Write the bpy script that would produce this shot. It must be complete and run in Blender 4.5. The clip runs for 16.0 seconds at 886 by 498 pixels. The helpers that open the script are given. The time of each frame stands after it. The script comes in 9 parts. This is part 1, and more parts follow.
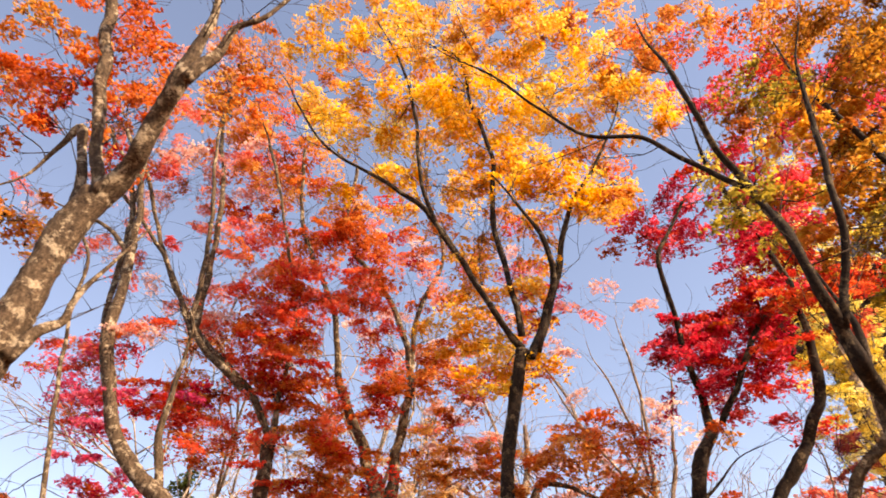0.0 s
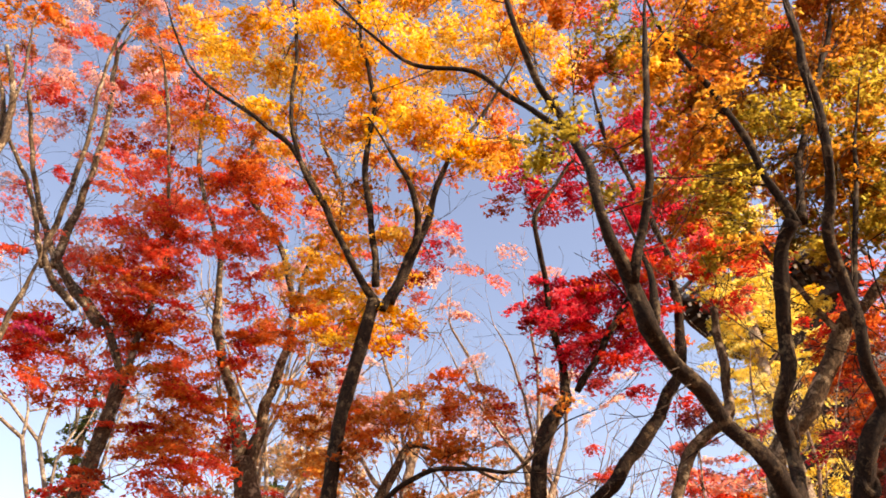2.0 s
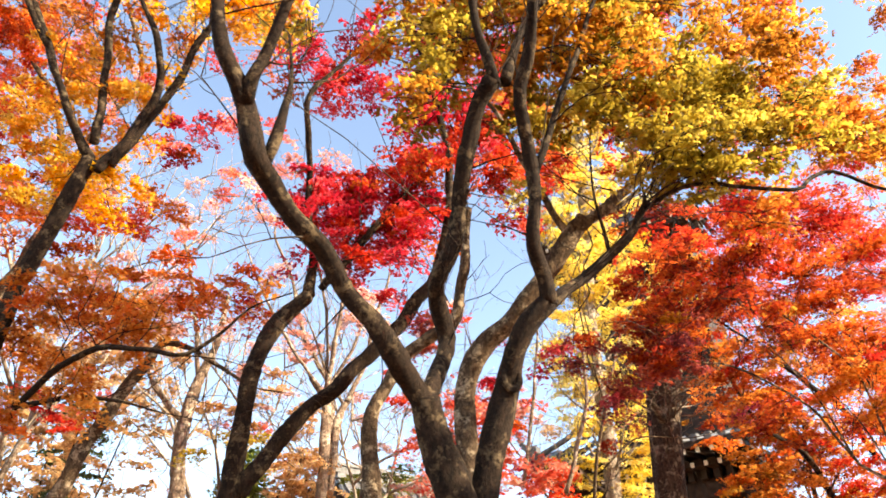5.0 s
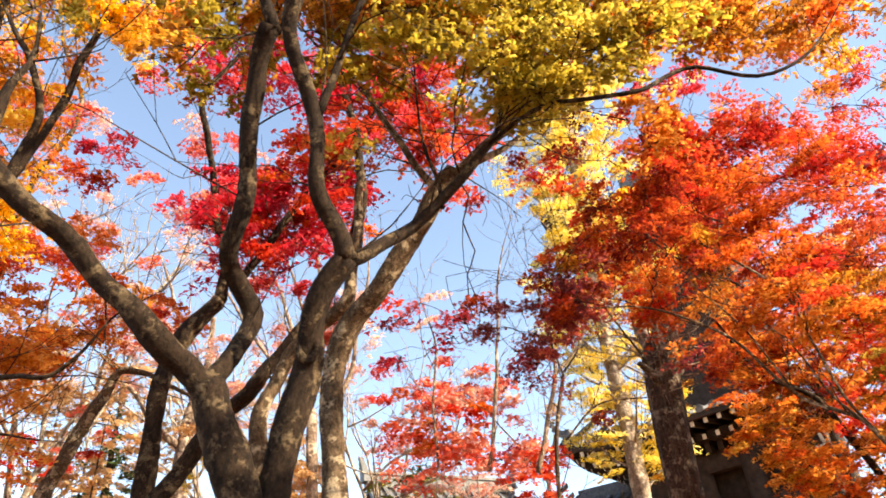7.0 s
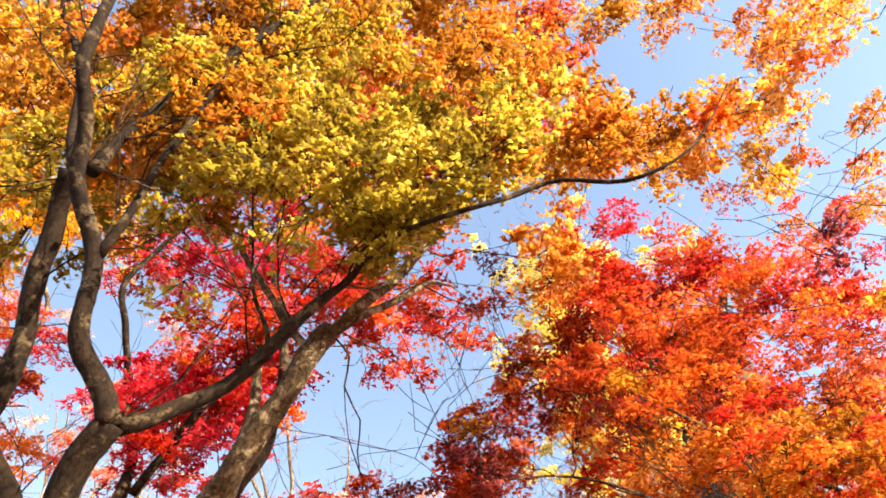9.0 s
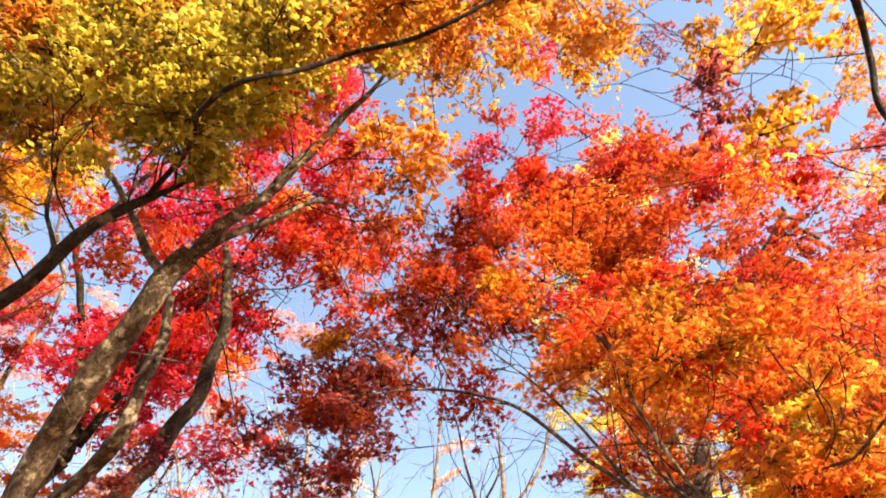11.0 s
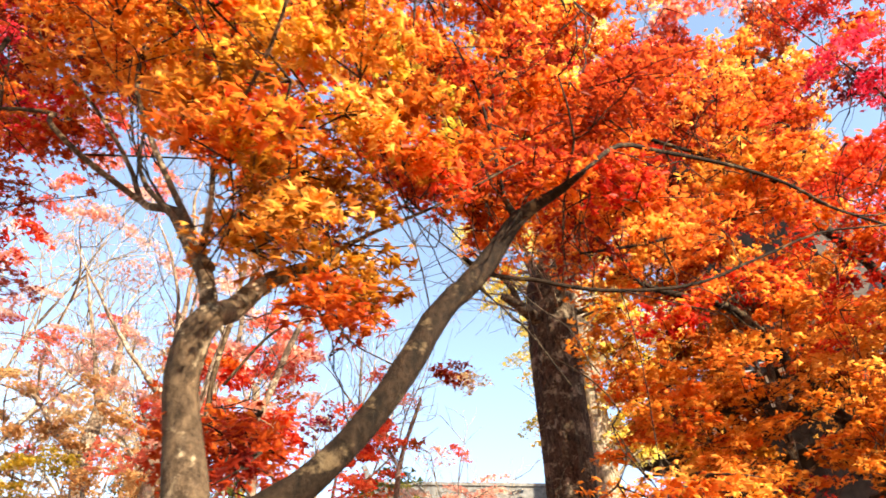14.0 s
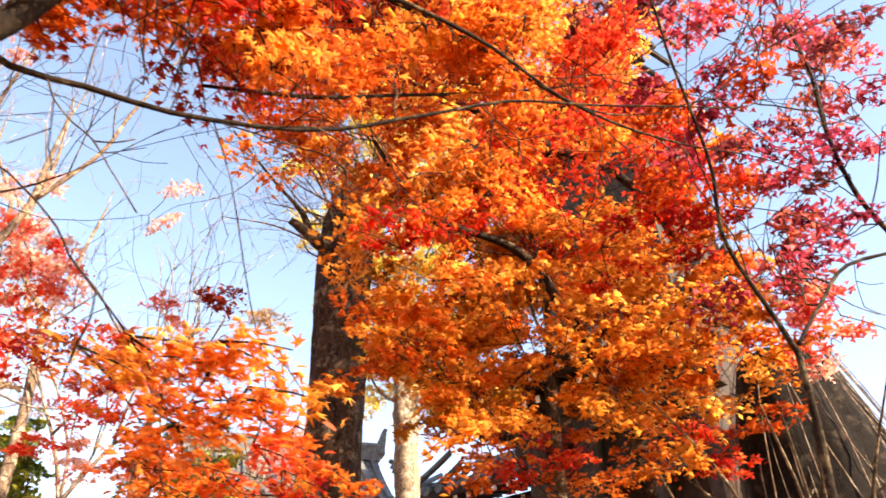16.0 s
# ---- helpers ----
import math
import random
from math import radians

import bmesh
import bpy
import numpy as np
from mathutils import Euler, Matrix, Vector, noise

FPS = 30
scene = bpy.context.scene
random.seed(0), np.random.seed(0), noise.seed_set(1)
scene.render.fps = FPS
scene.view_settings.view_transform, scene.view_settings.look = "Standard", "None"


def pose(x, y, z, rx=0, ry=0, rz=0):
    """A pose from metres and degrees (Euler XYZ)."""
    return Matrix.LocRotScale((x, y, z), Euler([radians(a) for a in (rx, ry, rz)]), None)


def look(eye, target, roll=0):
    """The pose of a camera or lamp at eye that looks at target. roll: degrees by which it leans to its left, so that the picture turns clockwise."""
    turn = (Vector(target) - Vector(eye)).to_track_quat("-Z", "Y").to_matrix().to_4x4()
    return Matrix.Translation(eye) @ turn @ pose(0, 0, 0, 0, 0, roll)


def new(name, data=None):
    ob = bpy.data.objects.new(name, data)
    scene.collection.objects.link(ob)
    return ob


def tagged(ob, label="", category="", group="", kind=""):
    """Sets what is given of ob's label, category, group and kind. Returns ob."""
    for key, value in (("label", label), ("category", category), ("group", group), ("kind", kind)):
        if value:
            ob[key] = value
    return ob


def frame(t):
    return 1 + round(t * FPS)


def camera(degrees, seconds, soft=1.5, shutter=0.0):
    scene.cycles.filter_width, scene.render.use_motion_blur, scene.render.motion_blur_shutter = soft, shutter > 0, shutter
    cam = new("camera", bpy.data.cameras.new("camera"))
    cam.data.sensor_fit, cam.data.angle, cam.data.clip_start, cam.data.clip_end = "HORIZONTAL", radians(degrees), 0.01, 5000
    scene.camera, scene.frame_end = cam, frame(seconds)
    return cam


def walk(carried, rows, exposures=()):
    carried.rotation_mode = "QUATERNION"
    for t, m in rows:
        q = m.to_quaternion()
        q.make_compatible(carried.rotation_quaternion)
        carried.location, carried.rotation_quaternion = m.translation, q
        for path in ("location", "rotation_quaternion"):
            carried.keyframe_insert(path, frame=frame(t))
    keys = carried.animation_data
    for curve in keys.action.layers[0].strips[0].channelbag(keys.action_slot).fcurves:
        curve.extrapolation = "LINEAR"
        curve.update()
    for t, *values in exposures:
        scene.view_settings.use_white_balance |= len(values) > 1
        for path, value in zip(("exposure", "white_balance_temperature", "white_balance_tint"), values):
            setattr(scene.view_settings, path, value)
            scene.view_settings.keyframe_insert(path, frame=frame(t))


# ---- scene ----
# ---- camera and walk ----
cam = camera(63.19, 16.0, soft=1.7, shutter=0.22)
# seconds, place, turn in degrees
PATH = [
    (0.0, 0.000, 0.000, 1.600, 130.76, 3.78, -0.00),
    (0.5, 0.390, 0.165, 1.559, 129.61, 3.87, -2.60),
    (1.0, 0.826, 0.348, 1.553, 128.92, 1.84, -6.05),
    (1.5, 1.238, 0.510, 1.571, 128.66, 3.74, -7.10),
    (2.0, 1.641, 0.580, 1.616, 128.28, 1.74, -4.07),
    (2.5, 1.996, 0.737, 1.634, 126.96, 0.52, -7.01),
    (3.0, 2.314, 0.895, 1.645, 126.22, -0.50, -11.91),
    (3.5, 2.689, 1.035, 1.596, 125.76, 2.70, -12.52),
    (4.0, 3.103, 1.168, 1.567, 123.53, 2.62, -11.26),
    (4.5, 3.498, 1.364, 1.557, 123.00, 1.21, -11.93),
    (5.0, 3.878, 1.569, 1.568, 123.98, 0.51, -13.27),
    (5.2, 4.050, 1.636, 1.567, 124.10, 1.96, -11.93),
    (7.3, 5.906, 2.005, 1.536, 124.87, 5.13, -4.20),
    (7.5, 6.057, 2.071, 1.558, 126.53, 5.43, -3.64),
    (8.0, 6.414, 2.302, 1.575, 133.77, 6.08, -1.30),
    (8.5, 6.700, 2.527, 1.685, 139.59, 4.62, -1.18),
    (8.7, 6.825, 2.606, 1.685, 140.83, 5.27, -0.47),
    (10.8, 8.451, 3.476, 1.621, 140.67, 4.35, 7.35),
    (11.0, 8.622, 3.557, 1.624, 139.21, 3.41, 9.28),
    (11.5, 9.050, 3.764, 1.589, 136.59, 2.57, 10.89),
    (12.0, 9.475, 4.080, 1.574, 131.97, 1.24, 10.48),
    (12.5, 9.866, 4.372, 1.527, 130.65, 2.95, 12.13),
    (13.0, 10.239, 4.642, 1.562, 127.30, 1.38, 11.51),
    (13.5, 10.512, 4.978, 1.596, 126.61, 1.01, 11.07),
    (14.0, 10.748, 5.220, 1.607, 127.77, 2.35, 11.41),
    (14.5, 11.051, 5.471, 1.653, 127.64, 2.82, 11.33),
    (15.0, 11.302, 5.717, 1.596, 127.37, 2.01, 7.57),
    (15.5, 11.533, 6.016, 1.654, 125.47, 1.06, 3.51),
    (16.0, 11.784, 6.254, 1.612, 125.08, 2.54, 1.11),
]
walk(cam, [(t, pose(x, y, z, rx, ry, rz)) for t, x, y, z, rx, ry, rz in PATH],
     exposures=[(0.0, 1.54, 9600, 24), (1.5, 1.54, 9600, 24), (3.0, 1.62, 9600, 24), (4.5, 2.06, 8700, 11), (7.5, 1.92, 8800, 11), (8.0, 2.02, 8800, 11), (8.5, 2.08, 8800, 11), (11.0, 2.06, 8800, 11), (11.5, 2.26, 8800, 9), (12.0, 2.46, 8700, 8), (13.0, 2.24, 8600, 8), (14.5, 2.12, 8600, 10), (16.0, 2.2, 8900, 14)])

# ---- world and sun ----
SUN_ELEVATION, SUN_AZIMUTH = 30.0, 122.0   # azimuth clockwise from +y: to the right of the view, a little behind
world = bpy.data.worlds.new("sky")
scene.world = world
world.use_nodes = True
wn = world.node_tree.nodes
sky = wn.new("ShaderNodeTexSky")
sky.sky_type, sky.sun_disc = "NISHITA", False
sky.sun_elevation, sky.sun_rotation = radians(SUN_ELEVATION), radians(SUN_AZIMUTH)
sky.air_density, sky.dust_density, sky.ozone_density = 0.85, 0.2, 2.6
wn["Background"].inputs["Strength"].default_value = 0.15
world.node_tree.links.new(sky.outputs[0], wn["Background"].inputs["Color"])
sun = new("sun", bpy.data.lights.new("sun", "SUN"))
sun.data.energy, sun.data.angle, sun.data.color = 4.2, radians(0.53), (1.0, 0.93, 0.82)
sa, se = radians(SUN_AZIMUTH), radians(SUN_ELEVATION)
sun.matrix_world = look((0, 0, 30), (-math.sin(sa) * math.cos(se), -math.cos(sa) * math.cos(se), 30 - math.sin(se)))


# ---- materials ----
def material(name):
    m = bpy.data.materials.new(name)
    m.use_nodes = True
    return m, m.node_tree.nodes, m.node_tree.links, m.node_tree.nodes["Principled BSDF"]


def ramp_node(nodes, stops):
    r = nodes.new("ShaderNodeValToRGB")
    r.color_ramp.elements[0].position, r.color_ramp.elements[0].color = stops[0][0], (*stops[0][1], 1)
    r.color_ramp.elements[1].position, r.color_ramp.elements[1].color = stops[-1][0], (*stops[-1][1], 1)
    for p, c in stops[1:-1]:
        e = r.color_ramp.elements.new(p)
        e.color = (*c, 1)
    return r


def leaf_material(name, dark, mid, light, through_light=0.74):
    """A thin leaf: each leaf takes its own hue, and light passes through it."""
    m, nodes, links, bsdf = material(name)
    tint = nodes.new("ShaderNodeAttribute")
    tint.attribute_name = "tint"
    ramp = ramp_node(nodes, ((0.0, dark), (0.45, mid), (1.0, light)))
    links.new(tint.outputs["Fac"], ramp.inputs[0])
    blotch = nodes.new("ShaderNodeTexNoise")
    blotch.inputs["Scale"].default_value, blotch.inputs["Detail"].default_value = 45.0, 3.0
    mix = nodes.new("ShaderNodeMix")
    mix.data_type, mix.blend_type = "RGBA", "MULTIPLY"
    vein = ramp_node(nodes, ((0.3, (0.72, 0.62, 0.55)), (0.6, (1, 1, 1))))
    links.new(blotch.outputs["Fac"], vein.inputs[0])
    mix.inputs[0].default_value = 0.6
    links.new(ramp.outputs[0], mix.inputs[6])
    links.new(vein.outputs[0], mix.inputs[7])
    bsdf.inputs["Roughness"].default_value = 0.5
    bsdf.inputs["Specular IOR Level"].default_value = 0.35
    links.new(mix.outputs[2], bsdf.inputs["Base Color"])
    trans = nodes.new("ShaderNodeBsdfTranslucent")
    deep = nodes.new("ShaderNodeGamma")
    deep.inputs["Gamma"].default_value = 0.93
    links.new(mix.outputs[2], deep.inputs["Color"])
    links.new(deep.outputs[0], trans.inputs["Color"])
    blend = nodes.new("ShaderNodeMixShader")
    blend.inputs[0].default_value = through_light
    links.new(bsdf.outputs[0], blend.inputs[1])
    links.new(trans.outputs[0], blend.inputs[2])
    links.new(blend.outputs[0], nodes["Material Output"].inputs["Surface"])
    return m


LEAVES = {
    "crimson": leaf_material("crimson_leaf", (0.40, 0.011, 0.032), (0.74, 0.025, 0.054), (0.86, 0.12, 0.13)),
    "red": leaf_material("red_leaf", (0.36, 0.013, 0.013), (0.68, 0.040, 0.020), (0.84, 0.15, 0.045)),
    "scarlet": leaf_material("scarlet_leaf", (0.62, 0.040, 0.025), (0.90, 0.110, 0.048), (0.95, 0.29, 0.12)),
    "rose": leaf_material("rose_leaf", (0.46, 0.028, 0.095), (0.78, 0.080, 0.185), (0.88, 0.27, 0.33)),
    "pinkred": leaf_material("salmon_leaf", (0.62, 0.05, 0.04), (0.84, 0.17, 0.10), (0.90, 0.40, 0.25)),
    "orangered": leaf_material("rust_leaf", (0.34, 0.038, 0.010), (0.70, 0.128, 0.020), (0.86, 0.31, 0.06)),
    "orange": leaf_material("orange_leaf", (0.40, 0.085, 0.014), (0.70, 0.235, 0.034), (0.88, 0.46, 0.10)),
    "amber": leaf_material("amber_leaf", (0.22, 0.070, 0.010), (0.50, 0.195, 0.020), (0.80, 0.43, 0.06)),
    "gold": leaf_material("gold_leaf", (0.58, 0.20, 0.018), (0.84, 0.42, 0.038), (0.94, 0.66, 0.14)),
    "yellow": leaf_material("yellow_leaf", (0.74, 0.32, 0.015), (0.92, 0.53, 0.032), (0.96, 0.74, 0.14)),
    "olive": leaf_material("olive_leaf", (0.17, 0.120, 0.016), (0.40, 0.285, 0.032), (0.72, 0.54, 0.09)),
    "ginkgo": leaf_material("ginkgo_leaf", (0.70, 0.48, 0.05), (0.90, 0.70, 0.13), (0.95, 0.86, 0.34)),
    "lime": leaf_material("lime_leaf", (0.22, 0.170, 0.022), (0.46, 0.345, 0.040), (0.74, 0.58, 0.11)),
    # maroon leaves, also used where canopy shade is put into brighter leaves
    "maroon": leaf_material("maroon_shaded_leaf", (0.20, 0.015, 0.012), (0.48, 0.052, 0.016), (0.74, 0.16, 0.03)),
    "dull": leaf_material("purple_brown_leaf", (0.12, 0.018, 0.028), (0.30, 0.05, 0.05), (0.62, 0.14, 0.07)),
    # purple sprays, and crimson leaves with shade put into the colour on dark_maple
    "plum": leaf_material("plum_shaded_leaf", (0.13, 0.012, 0.030), (0.36, 0.030, 0.060), (0.74, 0.12, 0.12)),
    # pink leaves paled to put the glare of the bright sky into their colour
    "blush": leaf_material("sky_washed_pink_leaf", (0.66, 0.24, 0.18), (0.84, 0.46, 0.36), (0.92, 0.68, 0.56)),
    "tan": leaf_material("tan_leaf", (0.34, 0.16, 0.06), (0.62, 0.36, 0.16), (0.82, 0.58, 0.30)),
    "green": leaf_material("green_leaf", (0.03, 0.06, 0.012), (0.10, 0.16, 0.025), (0.30, 0.34, 0.05), 0.3),
    "moss": leaf_material("yellow_green_leaf", (0.07, 0.085, 0.012), (0.22, 0.22, 0.028), (0.48, 0.44, 0.07), 0.4),
    "conifer": leaf_material("conifer_needle", (0.02, 0.04, 0.012), (0.06, 0.10, 0.02), (0.14, 0.18, 0.04), 0.2),
}


def bark_material(name, dark, mid, light, furrow=9.0, depth=0.6):
    """Bark: upright furrows, crisp pale lichen patches, fine dark speckle."""
    m, nodes, links, bsdf = material(name)
    coord = nodes.new("ShaderNodeTexCoord")
    stretch = nodes.new("ShaderNodeMapping")
    stretch.inputs["Scale"].default_value = (furrow, furrow, furrow * 0.4)
    links.new(coord.outputs["Object"], stretch.inputs[0])

    def noise_tex(scale, detail, rough, vector):
        tex = nodes.new("ShaderNodeTexNoise")
        tex.inputs["Scale"].default_value, tex.inputs["Detail"].default_value, tex.inputs["Roughness"].default_value = scale, detail, rough
        links.new(vector, tex.inputs["Vector"])
        return tex

    grain = noise_tex(3.0, 8.0, 0.7, stretch.outputs[0])
    patch = noise_tex(6.0, 9.0, 0.72, coord.outputs["Object"])
    speck = noise_tex(38.0, 4.0, 0.7, coord.outputs["Object"])
    low = ramp_node(nodes, ((0.34, dark), (0.60, mid)))
    links.new(grain.outputs["Fac"], low.inputs[0])
    mask = ramp_node(nodes, ((0.53, (0, 0, 0)), (0.59, (1, 1, 1))))
    links.new(patch.outputs["Fac"], mask.inputs[0])
    mix = nodes.new("ShaderNodeMix")
    mix.data_type = "RGBA"
    links.new(mask.outputs[0], mix.inputs[0])
    links.new(low.outputs[0], mix.inputs[6])
    mix.inputs[7].default_value = (*light, 1)
    fleck = ramp_node(nodes, ((0.36, (0.35, 0.33, 0.30)), (0.56, (1, 1, 1))))
    links.new(speck.outputs["Fac"], fleck.inputs[0])
    worn = nodes.new("ShaderNodeMix")
    worn.data_type, worn.blend_type = "RGBA", "MULTIPLY"
    worn.inputs[0].default_value = 0.85
    links.new(mix.outputs[2], worn.inputs[6])
    links.new(fleck.outputs[0], worn.inputs[7])
    links.new(worn.outputs[2], bsdf.inputs["Base Color"])
    bsdf.inputs["Roughness"].default_value = 0.9
    bsdf.inputs["Specular IOR Level"].default_value = 0.15
    bump = nodes.new("ShaderNodeBump")
    bump.inputs["Strength"].default_value, bump.inputs["Distance"].default_value = depth, 0.03
    links.new(grain.outputs["Fac"], bump.inputs["Height"])
    fine = nodes.new("ShaderNodeBump")
    fine.inputs["Strength"].default_value, fine.inputs["Distance"].default_value = 0.5, 0.008
    links.new(speck.outputs["Fac"], fine.inputs["Height"])
    links.new(bump.outputs[0], fine.inputs["Normal"])
    links.new(fine.outputs[0], bsdf.inputs["Normal"])
    return m


BARK_DARK = bark_material("dark_bark", (0.006, 0.004, 0.003), (0.032, 0.019, 0.012), (0.110, 0.078, 0.046))
BARK_TWIG = bark_material("twig_bark", (0.010, 0.006, 0.005), (0.055, 0.036, 0.026), (0.10, 0.075, 0.055))
BARK_PALE = bark_material("pale_bark", (0.024, 0.015, 0.010), (0.120, 0.080, 0.050), (0.33, 0.26, 0.18))
# near-black bark with the stump's shade put into its colour
BARK_SHADED = bark_material("shaded_bark", (0.003, 0.002, 0.002), (0.012, 0.008, 0.006), (0.040, 0.030, 0.022))
# sunlight and flare on limbs are put into this pale bark colour
BARK_SUNLIT = bark_material("sunlit_pale_bark", (0.08, 0.055, 0.042), (0.27, 0.195, 0.145), (0.50, 0.42, 0.33))
# cream bark with the sunlight on the wood put into its colour
BARK_SUNLIT_CREAM = bark_material("sunlit_cream_bark", (0.12, 0.09, 0.065), (0.36, 0.29, 0.22), (0.50, 0.43, 0.35))
BARK_FURROWED = bark_material("furrowed_bark", (0.012, 0.008, 0.006), (0.085, 0.058, 0.040), (0.20, 0.16, 0.12), 7.0, 1.0)


def plain_material(name, low, high, scale, roughness=0.8, bump_depth=0.0, metal=0.0):
    m, nodes, links, bsdf = material(name)
    coord = nodes.new("ShaderNodeTexCoord")
    tex = nodes.new("ShaderNodeTexNoise")
    tex.inputs["Scale"].default_value, tex.inputs["Detail"].default_value = scale, 8.0
    links.new(coord.outputs["Object"], tex.inputs["Vector"])
    ramp = ramp_node(nodes, ((0.3, low), (0.7, high)))
    links.new(tex.outputs["Fac"], ramp.inputs[0])
    links.new(ramp.outputs[0], bsdf.inputs["Base Color"])
    bsdf.inputs["Roughness"].default_value, bsdf.inputs["Metallic"].default_value = roughness, metal
    bsdf.inputs["Specular IOR Level"].default_value = 0.2
    if bump_depth:
        bump = nodes.new("ShaderNodeBump")
        bump.inputs["Distance"].default_value = bump_depth
        links.new(tex.outputs["Fac"], bump.inputs["Height"])
        links.new(bump.outputs[0], bsdf.inputs["Normal"])
    return m


LITTER = plain_material("leaf_litter", (0.06, 0.035, 0.02), (0.24, 0.10, 0.04), 3.0, 0.95, 0.05)
ground_nodes, ground_links = LITTER.node_tree.nodes, LITTER.node_tree.links
fleck = ground_nodes.new("ShaderNodeTexVoronoi")
fleck.inputs["Scale"].default_value = 14.0
ground_links.new([n for n in ground_nodes if n.type == "TEX_COORD"][0].outputs["Object"], fleck.inputs["Vector"])
leafy = ramp_node(ground_nodes, ((0.0, (0.05, 0.03, 0.018)), (0.5, (0.20, 0.09, 0.035)), (0.8, (0.42, 0.11, 0.03)), (1.0, (0.55, 0.30, 0.06))))
ground_links.new(fleck.outputs["Color"], leafy.inputs[0])
strewn = ground_nodes.new("ShaderNodeMix")
strewn.data_type = "RGBA"
strewn.inputs[0].default_value = 0.55
soil = [n for n in ground_nodes if n.type == "VALTORGB"][0]
ground_links.new(soil.outputs[0], strewn.inputs[6])
ground_links.new(leafy.outputs[0], strewn.inputs[7])
ground_links.new(strewn.outputs[2], ground_nodes["Principled BSDF"].inputs["Base Color"])
TIMBER = plain_material("weathered_timber", (0.020, 0.013, 0.010), (0.055, 0.036, 0.027), 6.0, 0.75, 0.01)
TILE = plain_material("grey_roof_tile", (0.07, 0.073, 0.078), (0.17, 0.176, 0.184), 9.0, 0.45, 0.004)
WHITEWASH = plain_material("white_paint", (0.70, 0.68, 0.63), (0.82, 0.80, 0.76), 20.0, 0.7)


# ---- mesh helpers ----
def mesh_object(name, verts, faces, mats, parent=None, smooth=False, slots=None, tint=None):
    """A mesh object from arrays; faces is a list of (count x corners) index arrays."""
    me = bpy.data.meshes.new(name)
    verts = np.asarray(verts, np.float32)
    me.vertices.add(len(verts))
    me.vertices.foreach_set("co", verts.ravel())
    sizes = np.concatenate([np.full(len(f), f.shape[1], np.int32) for f in faces])
    loops = np.concatenate([f.ravel() for f in faces]).astype(np.int32)
    me.loops.add(len(loops))
    me.loops.foreach_set("vertex_index", loops)
    me.polygons.add(len(sizes))
    me.polygons.foreach_set("loop_start", np.concatenate([[0], np.cumsum(sizes)[:-1]]).astype(np.int32))
    if slots is not None:
        me.polygons.foreach_set("material_index", slots.astype(np.int32))
    me.polygons.foreach_set("use_smooth", np.full(len(sizes), smooth))
    for m in mats:
        me.materials.append(m)
    if tint is not None:
        at = me.attributes.new("tint", "FLOAT", "POINT")
        at.data.foreach_set("value", tint.astype(np.float32))
    me.update(calc_edges=True)
    me.validate()
    ob = new(name, me)
    if parent is not None:
        ob.parent = parent
    return ob


def part(name, bm, mat, parent=None, label=""):
    me = bpy.data.meshes.new(name)
    bm.to_mesh(me)
    bm.free()
    me.materials.append(mat)
    ob = new(name, me)
    ob.parent = parent
    return tagged(ob, label)


def box(bm, size, m=Matrix()):
    bmesh.ops.create_cube(bm, size=1, matrix=m @ Matrix.Diagonal((*size, 1)))


def spline(points, step):
    """A smooth run of (x, y, z, r) rows through the given ones, its bends paced by the distance between them."""
    p = np.array(points, float)
    if len(p) == 2:
        p = np.array([p[0], (p[0] + p[1]) / 2, p[1]])
    h = np.linalg.norm(np.diff(p[:, :3], axis=0), axis=1) + 1e-6
    slope = np.diff(p, axis=0) / h[:, None]
    tangent = np.vstack([slope[:1], (slope[:-1] * h[1:, None] + slope[1:] * h[:-1, None]) / (h[:-1] + h[1:])[:, None], slope[-1:]])
    rows = []
    for i in range(len(p) - 1):
        n = max(2, int(h[i] / step))
        u = (np.arange(n) / n)[:, None]
        rows.append((2 * u ** 3 - 3 * u ** 2 + 1) * p[i] + (u ** 3 - 2 * u ** 2 + u) * h[i] * tangent[i] + (3 * u ** 2 - 2 * u ** 3) * p[i + 1] + (u ** 3 - u ** 2) * h[i] * tangent[i + 1])
    rows = np.vstack(rows + [p[-1:]])
    rows[:, 3] = np.maximum(rows[:, 3], 0.003)
    return rows


